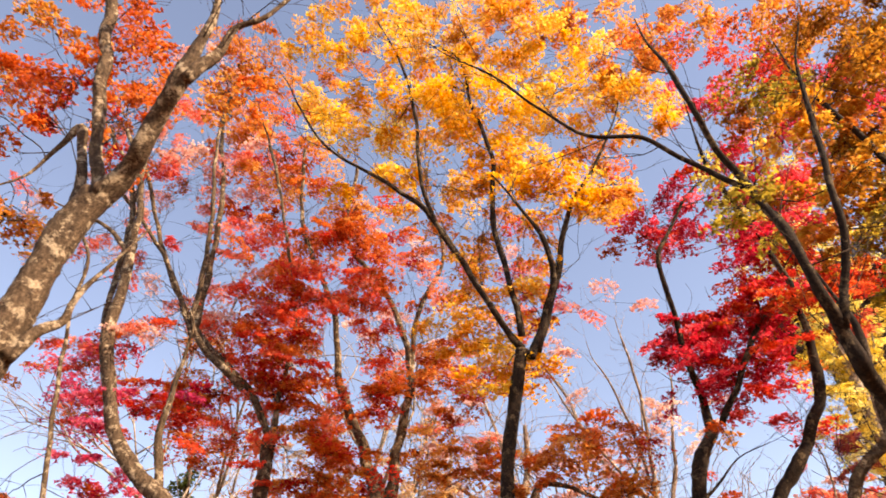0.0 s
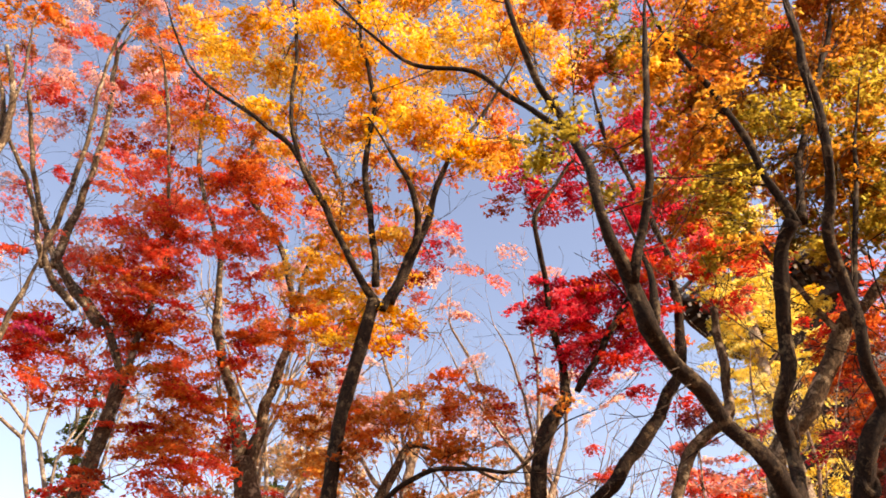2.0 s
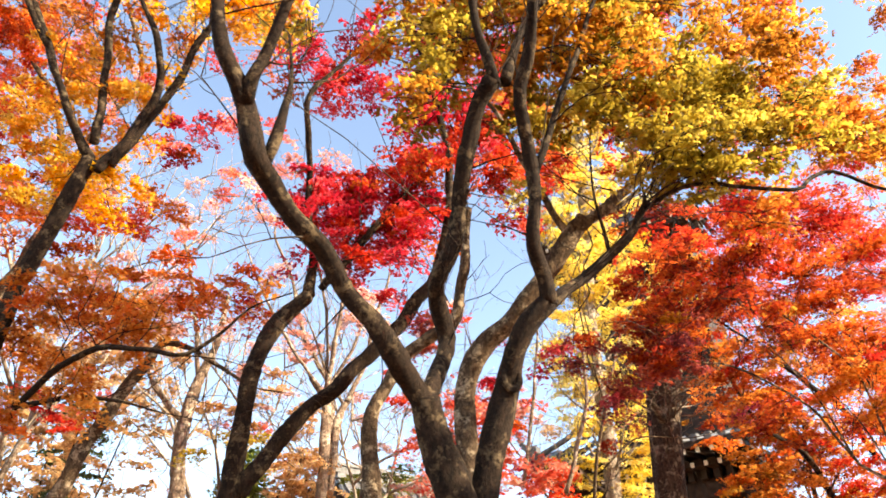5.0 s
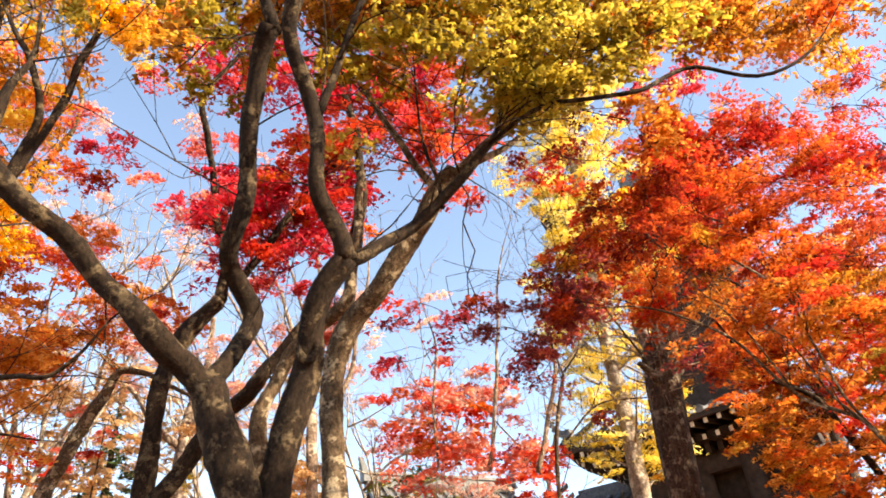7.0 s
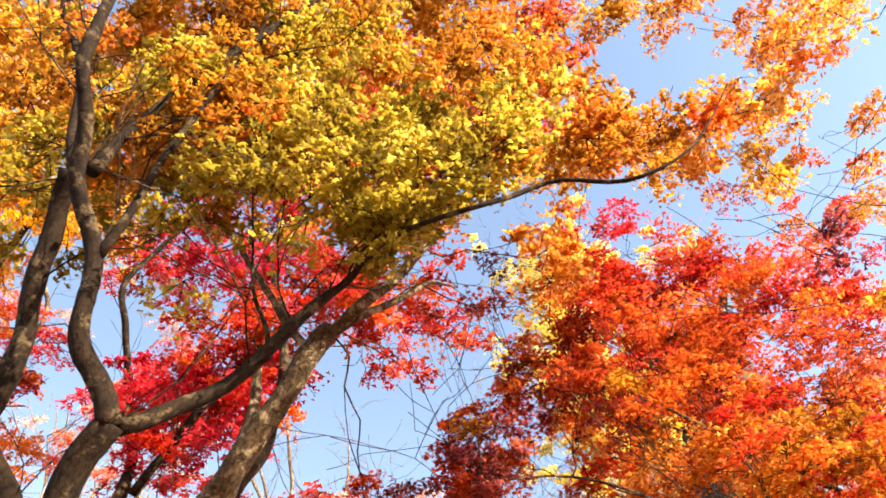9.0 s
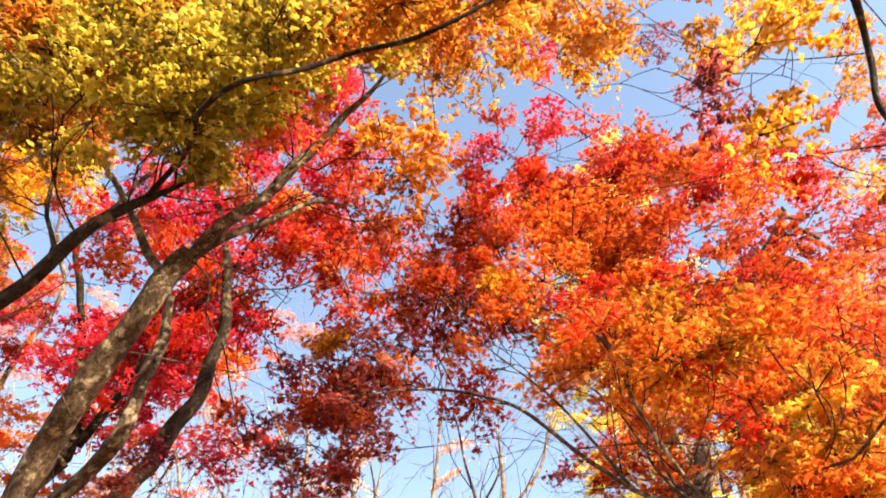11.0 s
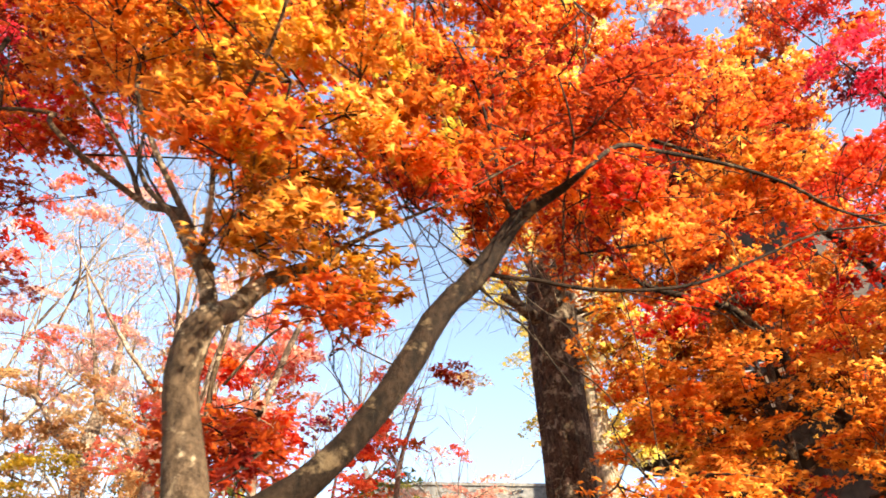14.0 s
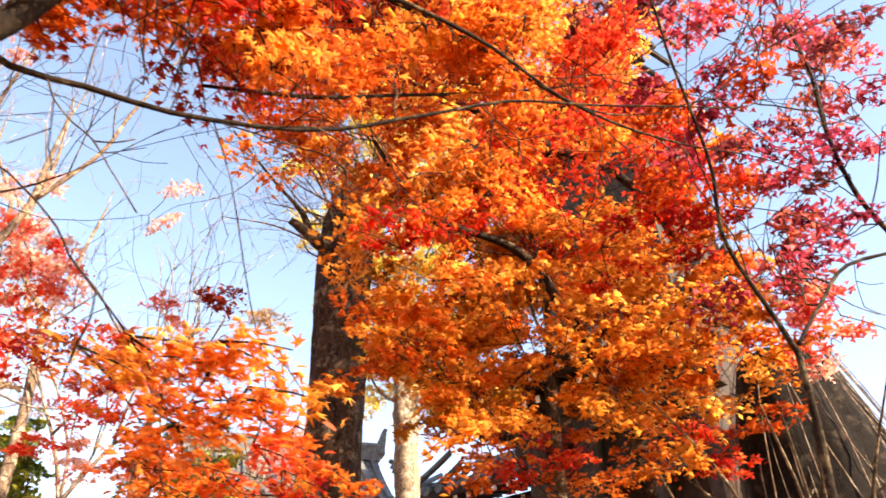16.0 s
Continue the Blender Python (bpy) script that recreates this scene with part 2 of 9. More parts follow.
def tube(rows, sides, rng, rough=0.0):
    """Rings round a run of (x, y, z, r) rows, closed at both ends."""
    c, r = rows[:, :3], rows[:, 3]
    d = np.gradient(c, axis=0)
    d /= np.linalg.norm(d, axis=1, keepdims=True) + 1e-9
    axes = np.array([[1.0, 0, 0], [0, 0, 1.0], [0, 1.0, 0], [0.7, 0.7, 0]])
    ref = axes[np.argmin(np.abs(d @ axes.T).max(0))]
    u = np.cross(d, ref[None])
    u /= np.linalg.norm(u, axis=1, keepdims=True)
    v = np.cross(d, u)
    a = np.arange(sides) / sides * 2 * np.pi
    bulge = 1 + rough * rng.normal(size=(len(c), sides))
    if sides > 30:
        turn = np.cumsum(np.r_[0, np.linalg.norm(np.diff(c, axis=0), axis=1)])[:, None] * 0.12
        bulge = 1 + 0.010 * rng.normal(size=(len(c), sides)) + 0.045 * np.abs(np.sin(6.5 * a + turn * 3)) + 0.03 * np.sin(11 * a - turn * 5 + 1) + 0.05 * np.sin(2 * a + turn)
    elif rough:
        wave = rng.uniform(0, 6.28, 4)
        s = np.cumsum(np.r_[0, np.linalg.norm(np.diff(c, axis=0), axis=1)])[:, None]
        bulge += 0.07 * np.sin(3 * a + wave[0] + s * 2.1) + 0.05 * np.sin(2 * a + wave[1] - s * 3.3) + 0.05 * np.sin(s * 9 + wave[2])
    ring = c[:, None] + (r[:, None] * bulge)[..., None] * (np.cos(a)[None, :, None] * u[:, None] + np.sin(a)[None, :, None] * v[:, None])
    n = len(c)
    i = np.arange(n - 1)[:, None] * sides + np.arange(sides)[None]
    j = np.arange(n - 1)[:, None] * sides + (np.arange(sides)[None] + 1) % sides
    quads = np.stack([i, j, j + sides, i + sides], -1).reshape(-1, 4)
    caps = np.array([np.arange(sides)[::-1], np.arange(sides) + (n - 1) * sides])
    return ring.reshape(-1, 3), quads, caps


# ---- trees ----
RNG = np.random.default_rng(7)
BARK_OF = {}
WOOD = {}


def tree(name, label, base, bark=None):
    """An empty at the foot of a tree, to which trunk, limbs, twigs and foliage are added."""
    ob = tagged(new(name), label, "tree", "maples of the grove" if "maple" in name else "")
    ob.location = (*base, 0)
    BARK_OF[ob] = bark or (BARK_PALE if any(w in label for w in ("pale", "grey")) else BARK_DARK)
    if "furrowed" in label:
        BARK_OF[ob] = BARK_FURROWED
    WOOD[ob] = []
    return ob


def limb(ob, kind, *points):
    big = max(p[3] for p in points)
    points = [tuple(p) for p in points]
    if kind == "limb" and points[-1][3] < 0.035:
        a, b = np.array(points[-2]), np.array(points[-1])
        d = (b - a)[:3] / (np.linalg.norm((b - a)[:3]) + 1e-6)
        for k in range(2):
            d = d + RNG.normal(0, 0.18, 3) + [0, 0, 0.12]
            b = np.array([*(b[:3] + d * (8 + 30 * points[-1][3]) * 0.05), b[3] * 0.55])
            points.append(tuple(b))
    rows = spline(points, 0.12 if big > 0.3 else 0.05 if big > 0.06 else 0.1)
    if kind == "limb":
        wob = RNG.uniform(0, 6.28, 3)
        s = np.cumsum(np.r_[0, np.linalg.norm(np.diff(rows[:, :3], axis=0), axis=1)])
        for k in range(3):
            rows[:, k] += 0.22 * rows[:, 3] * np.sin(s * (7 + 2 * k) + wob[k])
    WOOD[ob].append(rows.copy())
    rows[:, :3] -= np.array(ob.location)
    v, q, caps = tube(rows, 52 if big > 0.3 else 14 if big > 0.08 else 8, RNG, 0.035 if big > 0.05 else 0.0)
    return mesh_object(kind, v, [q, caps], [BARK_OF[ob]], ob, smooth=True)


def leaf_shape(tips, notches, droop=-0.16):
    """A flat leaf's rim from (angle, reach) tips and notches, the tips bent down."""
    order = sorted([(a % 360, r, 0.0) for a, r in notches] + [(a % 360, r, droop) for a, r in tips])
    return np.array([(0.55 * r * math.cos(radians(a)), 0.55 * r * math.sin(radians(a)), z * r) for a, r, z in order])


LEAF_NEAR = leaf_shape(((90, 1.08), (42, 0.96), (-14, 0.66), (194, 0.66), (138, 0.96)), ((66, 0.34), (17, 0.31), (163, 0.31), (114, 0.34)))
LEAF_MID = leaf_shape(((90, 1.08), (36, 0.96), (-14, 0.70), (194, 0.70), (144, 0.96)), ((64, 0.36), (116, 0.36)))
LEAF_FAR = leaf_shape(((90, 1.05), (-8, 0.88), (188, 0.88)), ((46, 0.42), (134, 0.42)))
LEAF_FAN = leaf_shape(((62, 0.95), (118, 0.95)), ((-90, 0.7), (90, 0.74)), -0.08)


def leaf_area(shape):
    x, y = shape[:, 0], shape[:, 1]
    return 0.5 * abs(float(np.dot(x, np.roll(y, -1)) - np.dot(y, np.roll(x, -1))))


# a spray here and there has turned further than its neighbours
TURNED = {"crimson": "red", "red": "orangered", "pinkred": "blush", "orangered": "red", "orange": "orangered", "amber": "orange", "gold": "yellow", "yellow": "gold",
          "olive": "lime", "ginkgo": "ginkgo", "lime": "olive", "maroon": "orangered", "dull": "maroon", "plum": "dull", "scarlet": "orangered", "rose": "crimson", "blush": "pinkred", "tan": "tan", "green": "green", "moss": "green", "conifer": "conifer"}


def over_path(p):
    """How far places are from the cleared walkway at eye height."""
    way = np.array([(0, 0), (2, 0.6), (4, 1.6), (6, 2.1), (8.5, 3.5), (10.5, 5.0), (11.9, 6.4)])
    best = np.full(len(p), 99.0)
    for a, b in zip(way[:-1], way[1:]):
        u = np.clip(((p[:, :2] - a) @ (b - a)) / ((b - a) @ (b - a)), 0, 1)[:, None]
        best = np.minimum(best, np.hypot(np.linalg.norm(p[:, :2] - a - u * (b - a), axis=1), (p[:, 2] - 1.6) * 0.8))
    return best


def side_twigs(ob):
    """Fine forking side branches along every limb of a tree, in one mesh."""
    rng = np.random.default_rng(int(abs(ob.location[0] * 53 + ob.location[1] * 29)))
    V, Q, C, at = [], [], [], 0
    for rows in WOOD[ob]:
        s = np.cumsum(np.r_[0, np.linalg.norm(np.diff(rows[:, :3], axis=0), axis=1)])
        for along in np.arange(rng.uniform(0.2, 0.5), s[-1] + 0.3, 0.5):
            i = min(int(np.searchsorted(s, along)), len(rows) - 2)
            if rows[i, 2] < 3.2 or rows[i, 3] > 0.075:
                continue
            short = 0.4 if over_path(rows[i:i + 1, :3])[0] < 3.0 else 1.0
            d = rows[i + 1, :3] - rows[i, :3]
            d /= np.linalg.norm(d) + 1e-9
            todo = [(rows[i, :3], d * 0.8 + rng.normal(0, 0.55, 3) + [0, 0, 0.2], short * rng.uniform(0.45, 0.95), min(rows[i, 3] * 0.45, 0.0075), 0)]
            while todo:
                p, d, run, r, level = todo.pop()
                d = d / np.linalg.norm(d)
                q1 = p + d * run * 0.5 + rng.normal(0, 0.07, 3) * run
                q2 = q1 + (d + rng.normal(0, 0.22, 3) + [0, 0, 0.08]) * run * 0.5
                v, qd, cp = tube(spline([(*p, r), (*q1, r * 0.8), (*q2, r * 0.5)], run / 3), 3, rng)
                V.append(v), Q.append(qd + at), C.append(cp + at)
                at += len(v)
                if level < 2:
                    for k in range(2):
                        todo.append((q1 if k else q2, d + rng.normal(0, 0.5, 3), run * rng.uniform(0.5, 0.8), r * 0.6, level + 1))
    if V:
        # trees with sunlight put into their bark get twigs of the same colour
        work = mesh_object("branchwork", np.concatenate(V) - np.array(ob.location), [np.concatenate(Q), np.concatenate(C)], [BARK_SUNLIT if BARK_OF[ob] is BARK_SUNLIT else BARK_TWIG], ob, smooth=True)
        work["kind"] = "stuff"


def crown(ob, leaf, blobs, twigs=True, flat=0.33):
    """Leaves in flat feathered sprays inside ellipsoids (x, y, z, rx, ry, rz, colour, cover), with branches from the nearest limb."""
    base = np.array(ob.location)
    names = sorted({b[6] for b in blobs} | {TURNED[b[6]] for b in blobs})
    near = leaf < 0.074
    shape = LEAF_FAN if blobs[0][6] == "ginkgo" else LEAF_NEAR if leaf < 0.067 else LEAF_MID if near else LEAF_FAR
    k = len(shape)
    one = leaf_area(shape) * 0.88
    V, S, T = [], [], []
    TV, TQ, TC, at = [], [], [], 0
    if twigs and ob not in TWIGGED:
        TWIGGED.add(ob)
        side_twigs(ob)
    wood = np.concatenate(WOOD[ob]) if WOOD[ob] else None
    if wood is not None:
        blobs = sorted(blobs, key=lambda b: np.linalg.norm(wood[:, :3] - b[:3], axis=1).min())
    for bi, (x, y, z, rx, ry, rz, colour, cover) in enumerate(blobs):
        rng = np.random.default_rng(int(abs(x * 71 + y * 37 + z * 13) * 10))
        centre, radii = np.array([x, y, z]), np.array([rx, ry, rz])
        fan = flat * (1.0 if near else 1.1) * min(1.0, 0.35 + 0.9 * rx)
        per = int(FILL * math.pi * fan ** 2 * 0.62 / (one * leaf ** 2))
        sprays = max(2, round(DENSITY * cover * rx * rz / (fan ** 2 * 0.62 * FILL)))
        p = rng.normal(size=(sprays * 3, 3))
        p *= (rng.uniform(0, 1, (len(p), 1)) ** 0.40) / np.linalg.norm(p, axis=1, keepdims=True)
        p = centre + p * radii
        # keep the sprays in layers, apart from one another
        kept = []
        for q in p:
            if all(np.linalg.norm((q - o) * [1, 1, 2.2]) > fan * 0.85 for o in kept) or rng.random() < 0.12:
                kept.append(q)
            if len(kept) == sprays:
                break
        p = np.array(kept)
        p = p[over_path(p) > 1.55]
        if not len(p):
            continue
        root = centre - [0, 0, rz]
        stems = []
        if wood is not None and twigs:
            gap = np.linalg.norm(wood[:, :3] - centre - [0, 0, -0.3], axis=1)
            bough = wood[np.argmin(gap * rng.uniform(1, 1.35, len(gap)) + 2.0 * (wood[:, 3] > 0.06))]
            root = bough[:3]
            long, loose = np.linalg.norm(centre - root), 1.0
            if long > 1.5:
                root = centre + (root - centre) * 0.7 / long
                long, loose = 0.7, 0.35
            bend = (root + centre) / 2 + rng.normal(size=3) * 0.14 * long + [0, 0, 0.05 * long]
            rr = min(bough[3] * 0.7, 0.005 + 0.004 * long, 0.012) * loose * (0.45 if over_path(centre[None])[0] < 3.6 else 1.0)
            run = [(*root, rr)]
            for u in (0.2, 0.4, 0.6, 0.8):
                knee = (1 - u) ** 2 * root + 2 * u * (1 - u) * bend + u * u * centre + rng.normal(size=3) * (0.02 * long + 0.012)
                run.append((*knee, rr * (1 - 0.45 * u)))
            main = spline(run + [(*centre, rr * 0.5)], 0.15)
            wood = np.vstack([wood, main])
            stems.append(main)
        m = len(p)
        out = p - (root + centre) / 2
        out[:, 2] = 0
        aim = np.arctan2(out[:, 1], out[:, 0]) + rng.normal(0, 0.5, m)
        size_of = fan * rng.uniform(0.65, 1.2, m)
        foot = p - np.stack([np.cos(aim), np.sin(aim), np.zeros(m)], 1) * size_of[:, None] * 0.75
        tilt = rng.normal(0, 0.20, (m, 2))
        arms = 7
        spread = (np.arange(arms) - 3) / 3 * rng.uniform(0.75, 1.25, (m, 1)) + rng.normal(0, 0.10, (m, arms))
        reach = size_of[:, None] * 1.75 * (1 - 0.28 * np.abs(np.arange(arms) - 3) / 3) * rng.uniform(0.7, 1.15, (m, arms))

        def along(i, j, u, side):
            a = aim[i] + spread[i, j]
            h = np.stack([np.cos(a) * u * reach[i, j] - np.sin(a) * side, np.sin(a) * u * reach[i, j] + np.cos(a) * side], -1)
            dz = (h * tilt[i]).sum(-1) - 0.22 * (h ** 2).sum(-1) / (size_of[i] + 0.1)
            return foot[i] + np.concatenate([h, dz[..., None]], -1)

        if stems:
            for i in range(m):
                s0 = main[rng.integers(len(main) // 3, len(main)), :3]
                mid = (s0 + foot[i]) / 2 + rng.normal(size=3) * 0.09 * np.linalg.norm(s0 - foot[i])
                stems.append(spline([(*s0, rr * 0.55), (*mid, rr * 0.42), (*foot[i], 0.006)], 0.2))
                for j in ((1, 3, 5) if near else (3,)):
                    e = along(np.array([i, i, i]), np.array([j, j, j]), np.array([0.0, 0.5, 0.95]), np.zeros(3))
                    stems.append(np.column_stack([e, [0.005, 0.0035, 0.002]]))
            for st in stems:
                v, qd, cp = tube(st, 3, rng)
                TV.append(v), TQ.append(qd + at), TC.append(cp + at)
                at += len(v)
        n = m * per
        i = np.repeat(np.arange(m), per)
        j = rng.integers(0, arms, n)
        u = rng.uniform(0.02, 1, n) ** 0.6
        c = along(i, j, u, rng.normal(0, 0.12, n) * size_of[i]) + rng.normal(0, 0.022, (n, 3))
        size = leaf * rng.uniform(0.6, 1.25, n)
        yaw = rng.uniform(0, 2 * np.pi, n)
        nrm = np.stack([rng.normal(0, 0.55, n), rng.normal(0, 0.55, n), np.ones(n)], 1)
        nrm /= np.linalg.norm(nrm, axis=1, keepdims=True)
        e = np.stack([np.cos(yaw), np.sin(yaw), np.zeros(n)], 1)
        e -= nrm * (e * nrm).sum(1, keepdims=True)
        e /= np.linalg.norm(e, axis=1, keepdims=True)
        g = np.cross(nrm, e)
        s = size[:, None, None] * shape[None]
        V.append((c[:, None] + s[..., 0:1] * e[:, None] + s[..., 1:2] * g[:, None] + s[..., 2:3] * nrm[:, None]).reshape(-1, 3))
        S.append(np.repeat(np.where(rng.random(m) < 0.2, names.index(TURNED[colour]), names.index(colour)), per))
        hue = np.repeat(rng.normal(0.44, 0.22, m), per) + rng.normal(0, 0.20, n)
        T.append(np.repeat(np.clip(hue, 0, 1), k))
    V = np.concatenate(V) - base
    n = len(V) // k
    made = mesh_object("foliage", V, [np.arange(n * k).reshape(n, k)], [LEAVES[c] for c in names], ob, slots=np.concatenate(S), tint=np.concatenate(T))
    made["kind"] = "stuff"
    if TV:
        tw = mesh_object("branchwork", np.concatenate(TV) - base, [np.concatenate(TQ), np.concatenate(TC)], [BARK_SUNLIT if BARK_OF[ob] is BARK_SUNLIT else BARK_TWIG], ob, smooth=True)
        tw["kind"] = "stuff"
    return made


DENSITY, FILL = 0.80, 1.15
TWIGGED = set()

# ---- ground ----
bm = bmesh.new()
bmesh.ops.create_grid(bm, x_segments=80, y_segments=80, size=400)
for v in bm.verts:
    v.co.z = 0.05 * noise.noise(v.co * 0.15)
tagged(part("ground", bm, LITTER), "brown ground under fallen leaves", "ground", kind="structure")

# ---- trees of the grove ----

# The near maple that forks low into two leaning stems
near_maple = tree("maple_tree", "two-stemmed maple with dark mossy bark and olive-amber leaves", (5.0, 5.9))
limb(near_maple, "trunk", (5.05, 6.00, -0.15, 0.163), (5.04, 5.98, 0.25, 0.135), (5.02, 5.94, 1.65, 0.119), (5.00, 5.90, 2.74, 0.113), (4.86, 5.88, 3.11, 0.108), (4.79, 5.84, 3.35, 0.101))
limb(near_maple, "limb", (4.80, 5.84, 3.29, 0.076), (4.65, 5.75, 3.45, 0.080), (4.50, 5.60, 3.56, 0.074), (4.35, 5.53, 3.74, 0.068), (4.15, 5.45, 3.95, 0.065), (3.90, 5.28, 4.15, 0.064), (3.71, 5.13, 4.32, 0.066), (3.55, 4.97, 4.45, 0.068), (3.47, 4.89, 4.66, 0.066), (3.39, 4.76, 4.81, 0.058), (3.29, 4.66, 5.00, 0.048), (3.22, 4.57, 5.26, 0.044), (3.25, 4.70, 5.86, 0.042), (3.15, 4.71, 6.24, 0.039), (2.97, 4.58, 6.53, 0.035), (2.78, 4.38, 6.85, 0.030), (2.66, 4.30, 7.60, 0.024))
limb(near_maple, "limb", (3.45, 4.84, 4.72, 0.050), (3.48, 4.75, 4.83, 0.042), (3.53, 4.73, 4.97, 0.038), (3.59, 4.62, 5.16, 0.036), (3.63, 4.54, 5.36, 0.035), (3.66, 4.45, 5.67, 0.033), (3.75, 4.40, 6.22, 0.030), (3.89, 4.35, 7.00, 0.026))
limb(near_maple, "limb", (3.62, 5.02, 4.44, 0.036), (3.65, 5.00, 4.62, 0.041), (3.68, 4.98, 4.80, 0.030))
limb(near_maple, "limb", (3.15, 4.71, 6.20, 0.030), (2.75, 4.80, 6.70, 0.025), (2.39, 4.80, 7.08, 0.023), (1.85, 4.80, 7.15, 0.019), (1.36, 4.75, 7.61, 0.014), (0.90, 4.70, 8.16, 0.012))
limb(near_maple, "limb", (4.79, 5.84, 3.33, 0.067), (4.88, 5.94, 3.56, 0.061), (4.97, 6.05, 3.92, 0.060), (4.86, 5.76, 4.18, 0.065), (4.93, 5.63, 4.45, 0.062), (4.98, 5.49, 4.85, 0.061), (5.00, 5.35, 5.17, 0.062), (5.04, 5.21, 5.45, 0.063), (5.13, 5.10, 5.56, 0.070))
limb(near_maple, "limb", (5.14, 5.10, 5.53, 0.053), (5.05, 5.05, 5.85, 0.037), (4.93, 5.00, 6.56, 0.035), (4.77, 4.95, 7.10, 0.032), (4.58, 4.90, 7.50, 0.028))
limb(near_maple, "limb", (5.23, 5.10, 5.60, 0.049), (5.33, 5.10, 6.02, 0.034), (5.60, 5.10, 6.65, 0.034), (6.03, 5.10, 7.50, 0.035), (6.45, 5.10, 8.26, 0.032))
crown(near_maple, 0.070, [(5.60, 5.17, 8.04, 1.10, 0.90, 0.71, "amber", 1.7),
    (5.82, 5.24, 6.09, 0.36, 0.64, 0.38, "amber", 1.6),
    (5.76, 5.41, 6.70, 0.36, 0.64, 0.38, "amber", 1.6),
    (6.34, 5.08, 6.08, 0.36, 0.64, 0.38, "amber", 1.6),
    (6.29, 5.24, 6.66, 0.36, 0.64, 0.38, "amber", 1.6),
    (4.77, 4.91, 8.33, 0.76, 0.70, 0.44, "amber", 1.40),
    (4.58, 5.29, 5.73, 0.28, 0.48, 0.26, "olive", 1.3),
    (4.65, 5.28, 6.17, 0.28, 0.48, 0.26, "olive", 1.3),
    (4.85, 5.57, 5.84, 0.28, 0.48, 0.26, "olive", 1.3),
    (4.93, 5.39, 6.31, 0.28, 0.48, 0.26, "olive", 1.3),
    (4.82, 5.11, 7.06, 0.64, 0.70, 0.54, "amber", 1.4),
    (6.74, 5.24, 7.93, 0.80, 0.80, 0.55, "olive", 1.5)])
crown(near_maple, 0.070, [(5.68, 5.65, 6.04, 0.34, 0.48, 0.26, "amber", 1.4),
    (5.65, 5.63, 6.53, 0.34, 0.48, 0.26, "amber", 1.4),
    (6.20, 5.25, 6.08, 0.34, 0.48, 0.26, "amber", 1.4),
    (6.12, 5.40, 6.50, 0.34, 0.48, 0.26, "amber", 1.4),
    (4.06, 5.01, 7.44, 0.54, 0.70, 0.41, "gold", 0.8),
    (2.81, 4.44, 5.73, 0.15, 0.40, 0.23, "olive", 0.8),
    (2.78, 4.67, 6.01, 0.15, 0.40, 0.23, "olive", 0.8),
    (3.03, 4.47, 5.71, 0.15, 0.38, 0.23, "olive", 0.8),
    (3.04, 4.68, 6.02, 0.15, 0.40, 0.23, "olive", 0.8),
    (3.14, 4.82, 6.82, 0.25, 0.40, 0.30, "olive", 0.7),
    (4.54, 5.00, 5.23, 0.17, 0.48, 0.16, "amber", 0.90),
    (7.57, 5.48, 8.90, 0.61, 0.60, 0.55, "amber", 1.8)])
crown(near_maple, 0.070, [(6.70, 5.38, 8.84, 0.60, 0.60, 0.40, "amber", 1.6),
    (5.59, 5.21, 9.40, 0.80, 0.70, 0.65, "amber", 1.6),
    (5.40, 5.41, 7.84, 0.59, 0.70, 0.72, "amber", 1.5),
    (5.00, 5.57, 6.51, 0.32, 0.48, 0.29, "amber", 1.4),
    (5.07, 5.48, 6.95, 0.32, 0.48, 0.29, "amber", 1.4),
    (5.76, 5.60, 6.49, 0.32, 0.48, 0.29, "amber", 1.4),
    (5.62, 5.48, 6.95, 0.32, 0.48, 0.29, "amber", 1.4),
    (6.82, 5.41, 8.53, 0.73, 0.70, 0.73, "amber", 1.6),
    (5.66, 5.38, 7.16, 0.65, 0.60, 0.47, "olive", 1.3),
    (6.07, 5.29, 6.36, 0.27, 0.48, 0.31, "amber", 1.4),
    (6.13, 5.58, 6.75, 0.27, 0.48, 0.31, "amber", 1.4),
    (6.64, 5.53, 6.23, 0.27, 0.48, 0.31, "amber", 1.4)])
crown(near_maple, 0.070, [(6.59, 5.58, 6.75, 0.27, 0.48, 0.31, "amber", 1.4),
    (4.27, 5.15, 6.85, 0.23, 0.40, 0.20, "amber", 0.9),
    (4.27, 5.15, 7.18, 0.23, 0.40, 0.20, "amber", 0.9),
    (4.61, 5.27, 6.83, 0.23, 0.40, 0.20, "amber", 0.9),
    (4.62, 5.27, 7.16, 0.23, 0.40, 0.20, "amber", 0.9),
    (4.24, 5.18, 8.37, 0.60, 0.60, 0.47, "olive", 1.0)])

# The maple beside it with a knot hole in its stem
knotted_maple = tree("maple_tree", "crooked maple with a knot hole and yellow-green leaves", (5.3, 5.9))
limb(knotted_maple, "trunk", (5.28, 6.05, -0.15, 0.132), (5.27, 6.04, 0.25, 0.110), (5.22, 5.99, 1.66, 0.097), (5.18, 5.95, 2.76, 0.091), (5.25, 5.90, 3.10, 0.089), (5.35, 5.88, 3.47, 0.086), (5.38, 5.74, 3.70, 0.077), (5.45, 5.66, 3.87, 0.074), (5.59, 5.58, 4.03, 0.075))
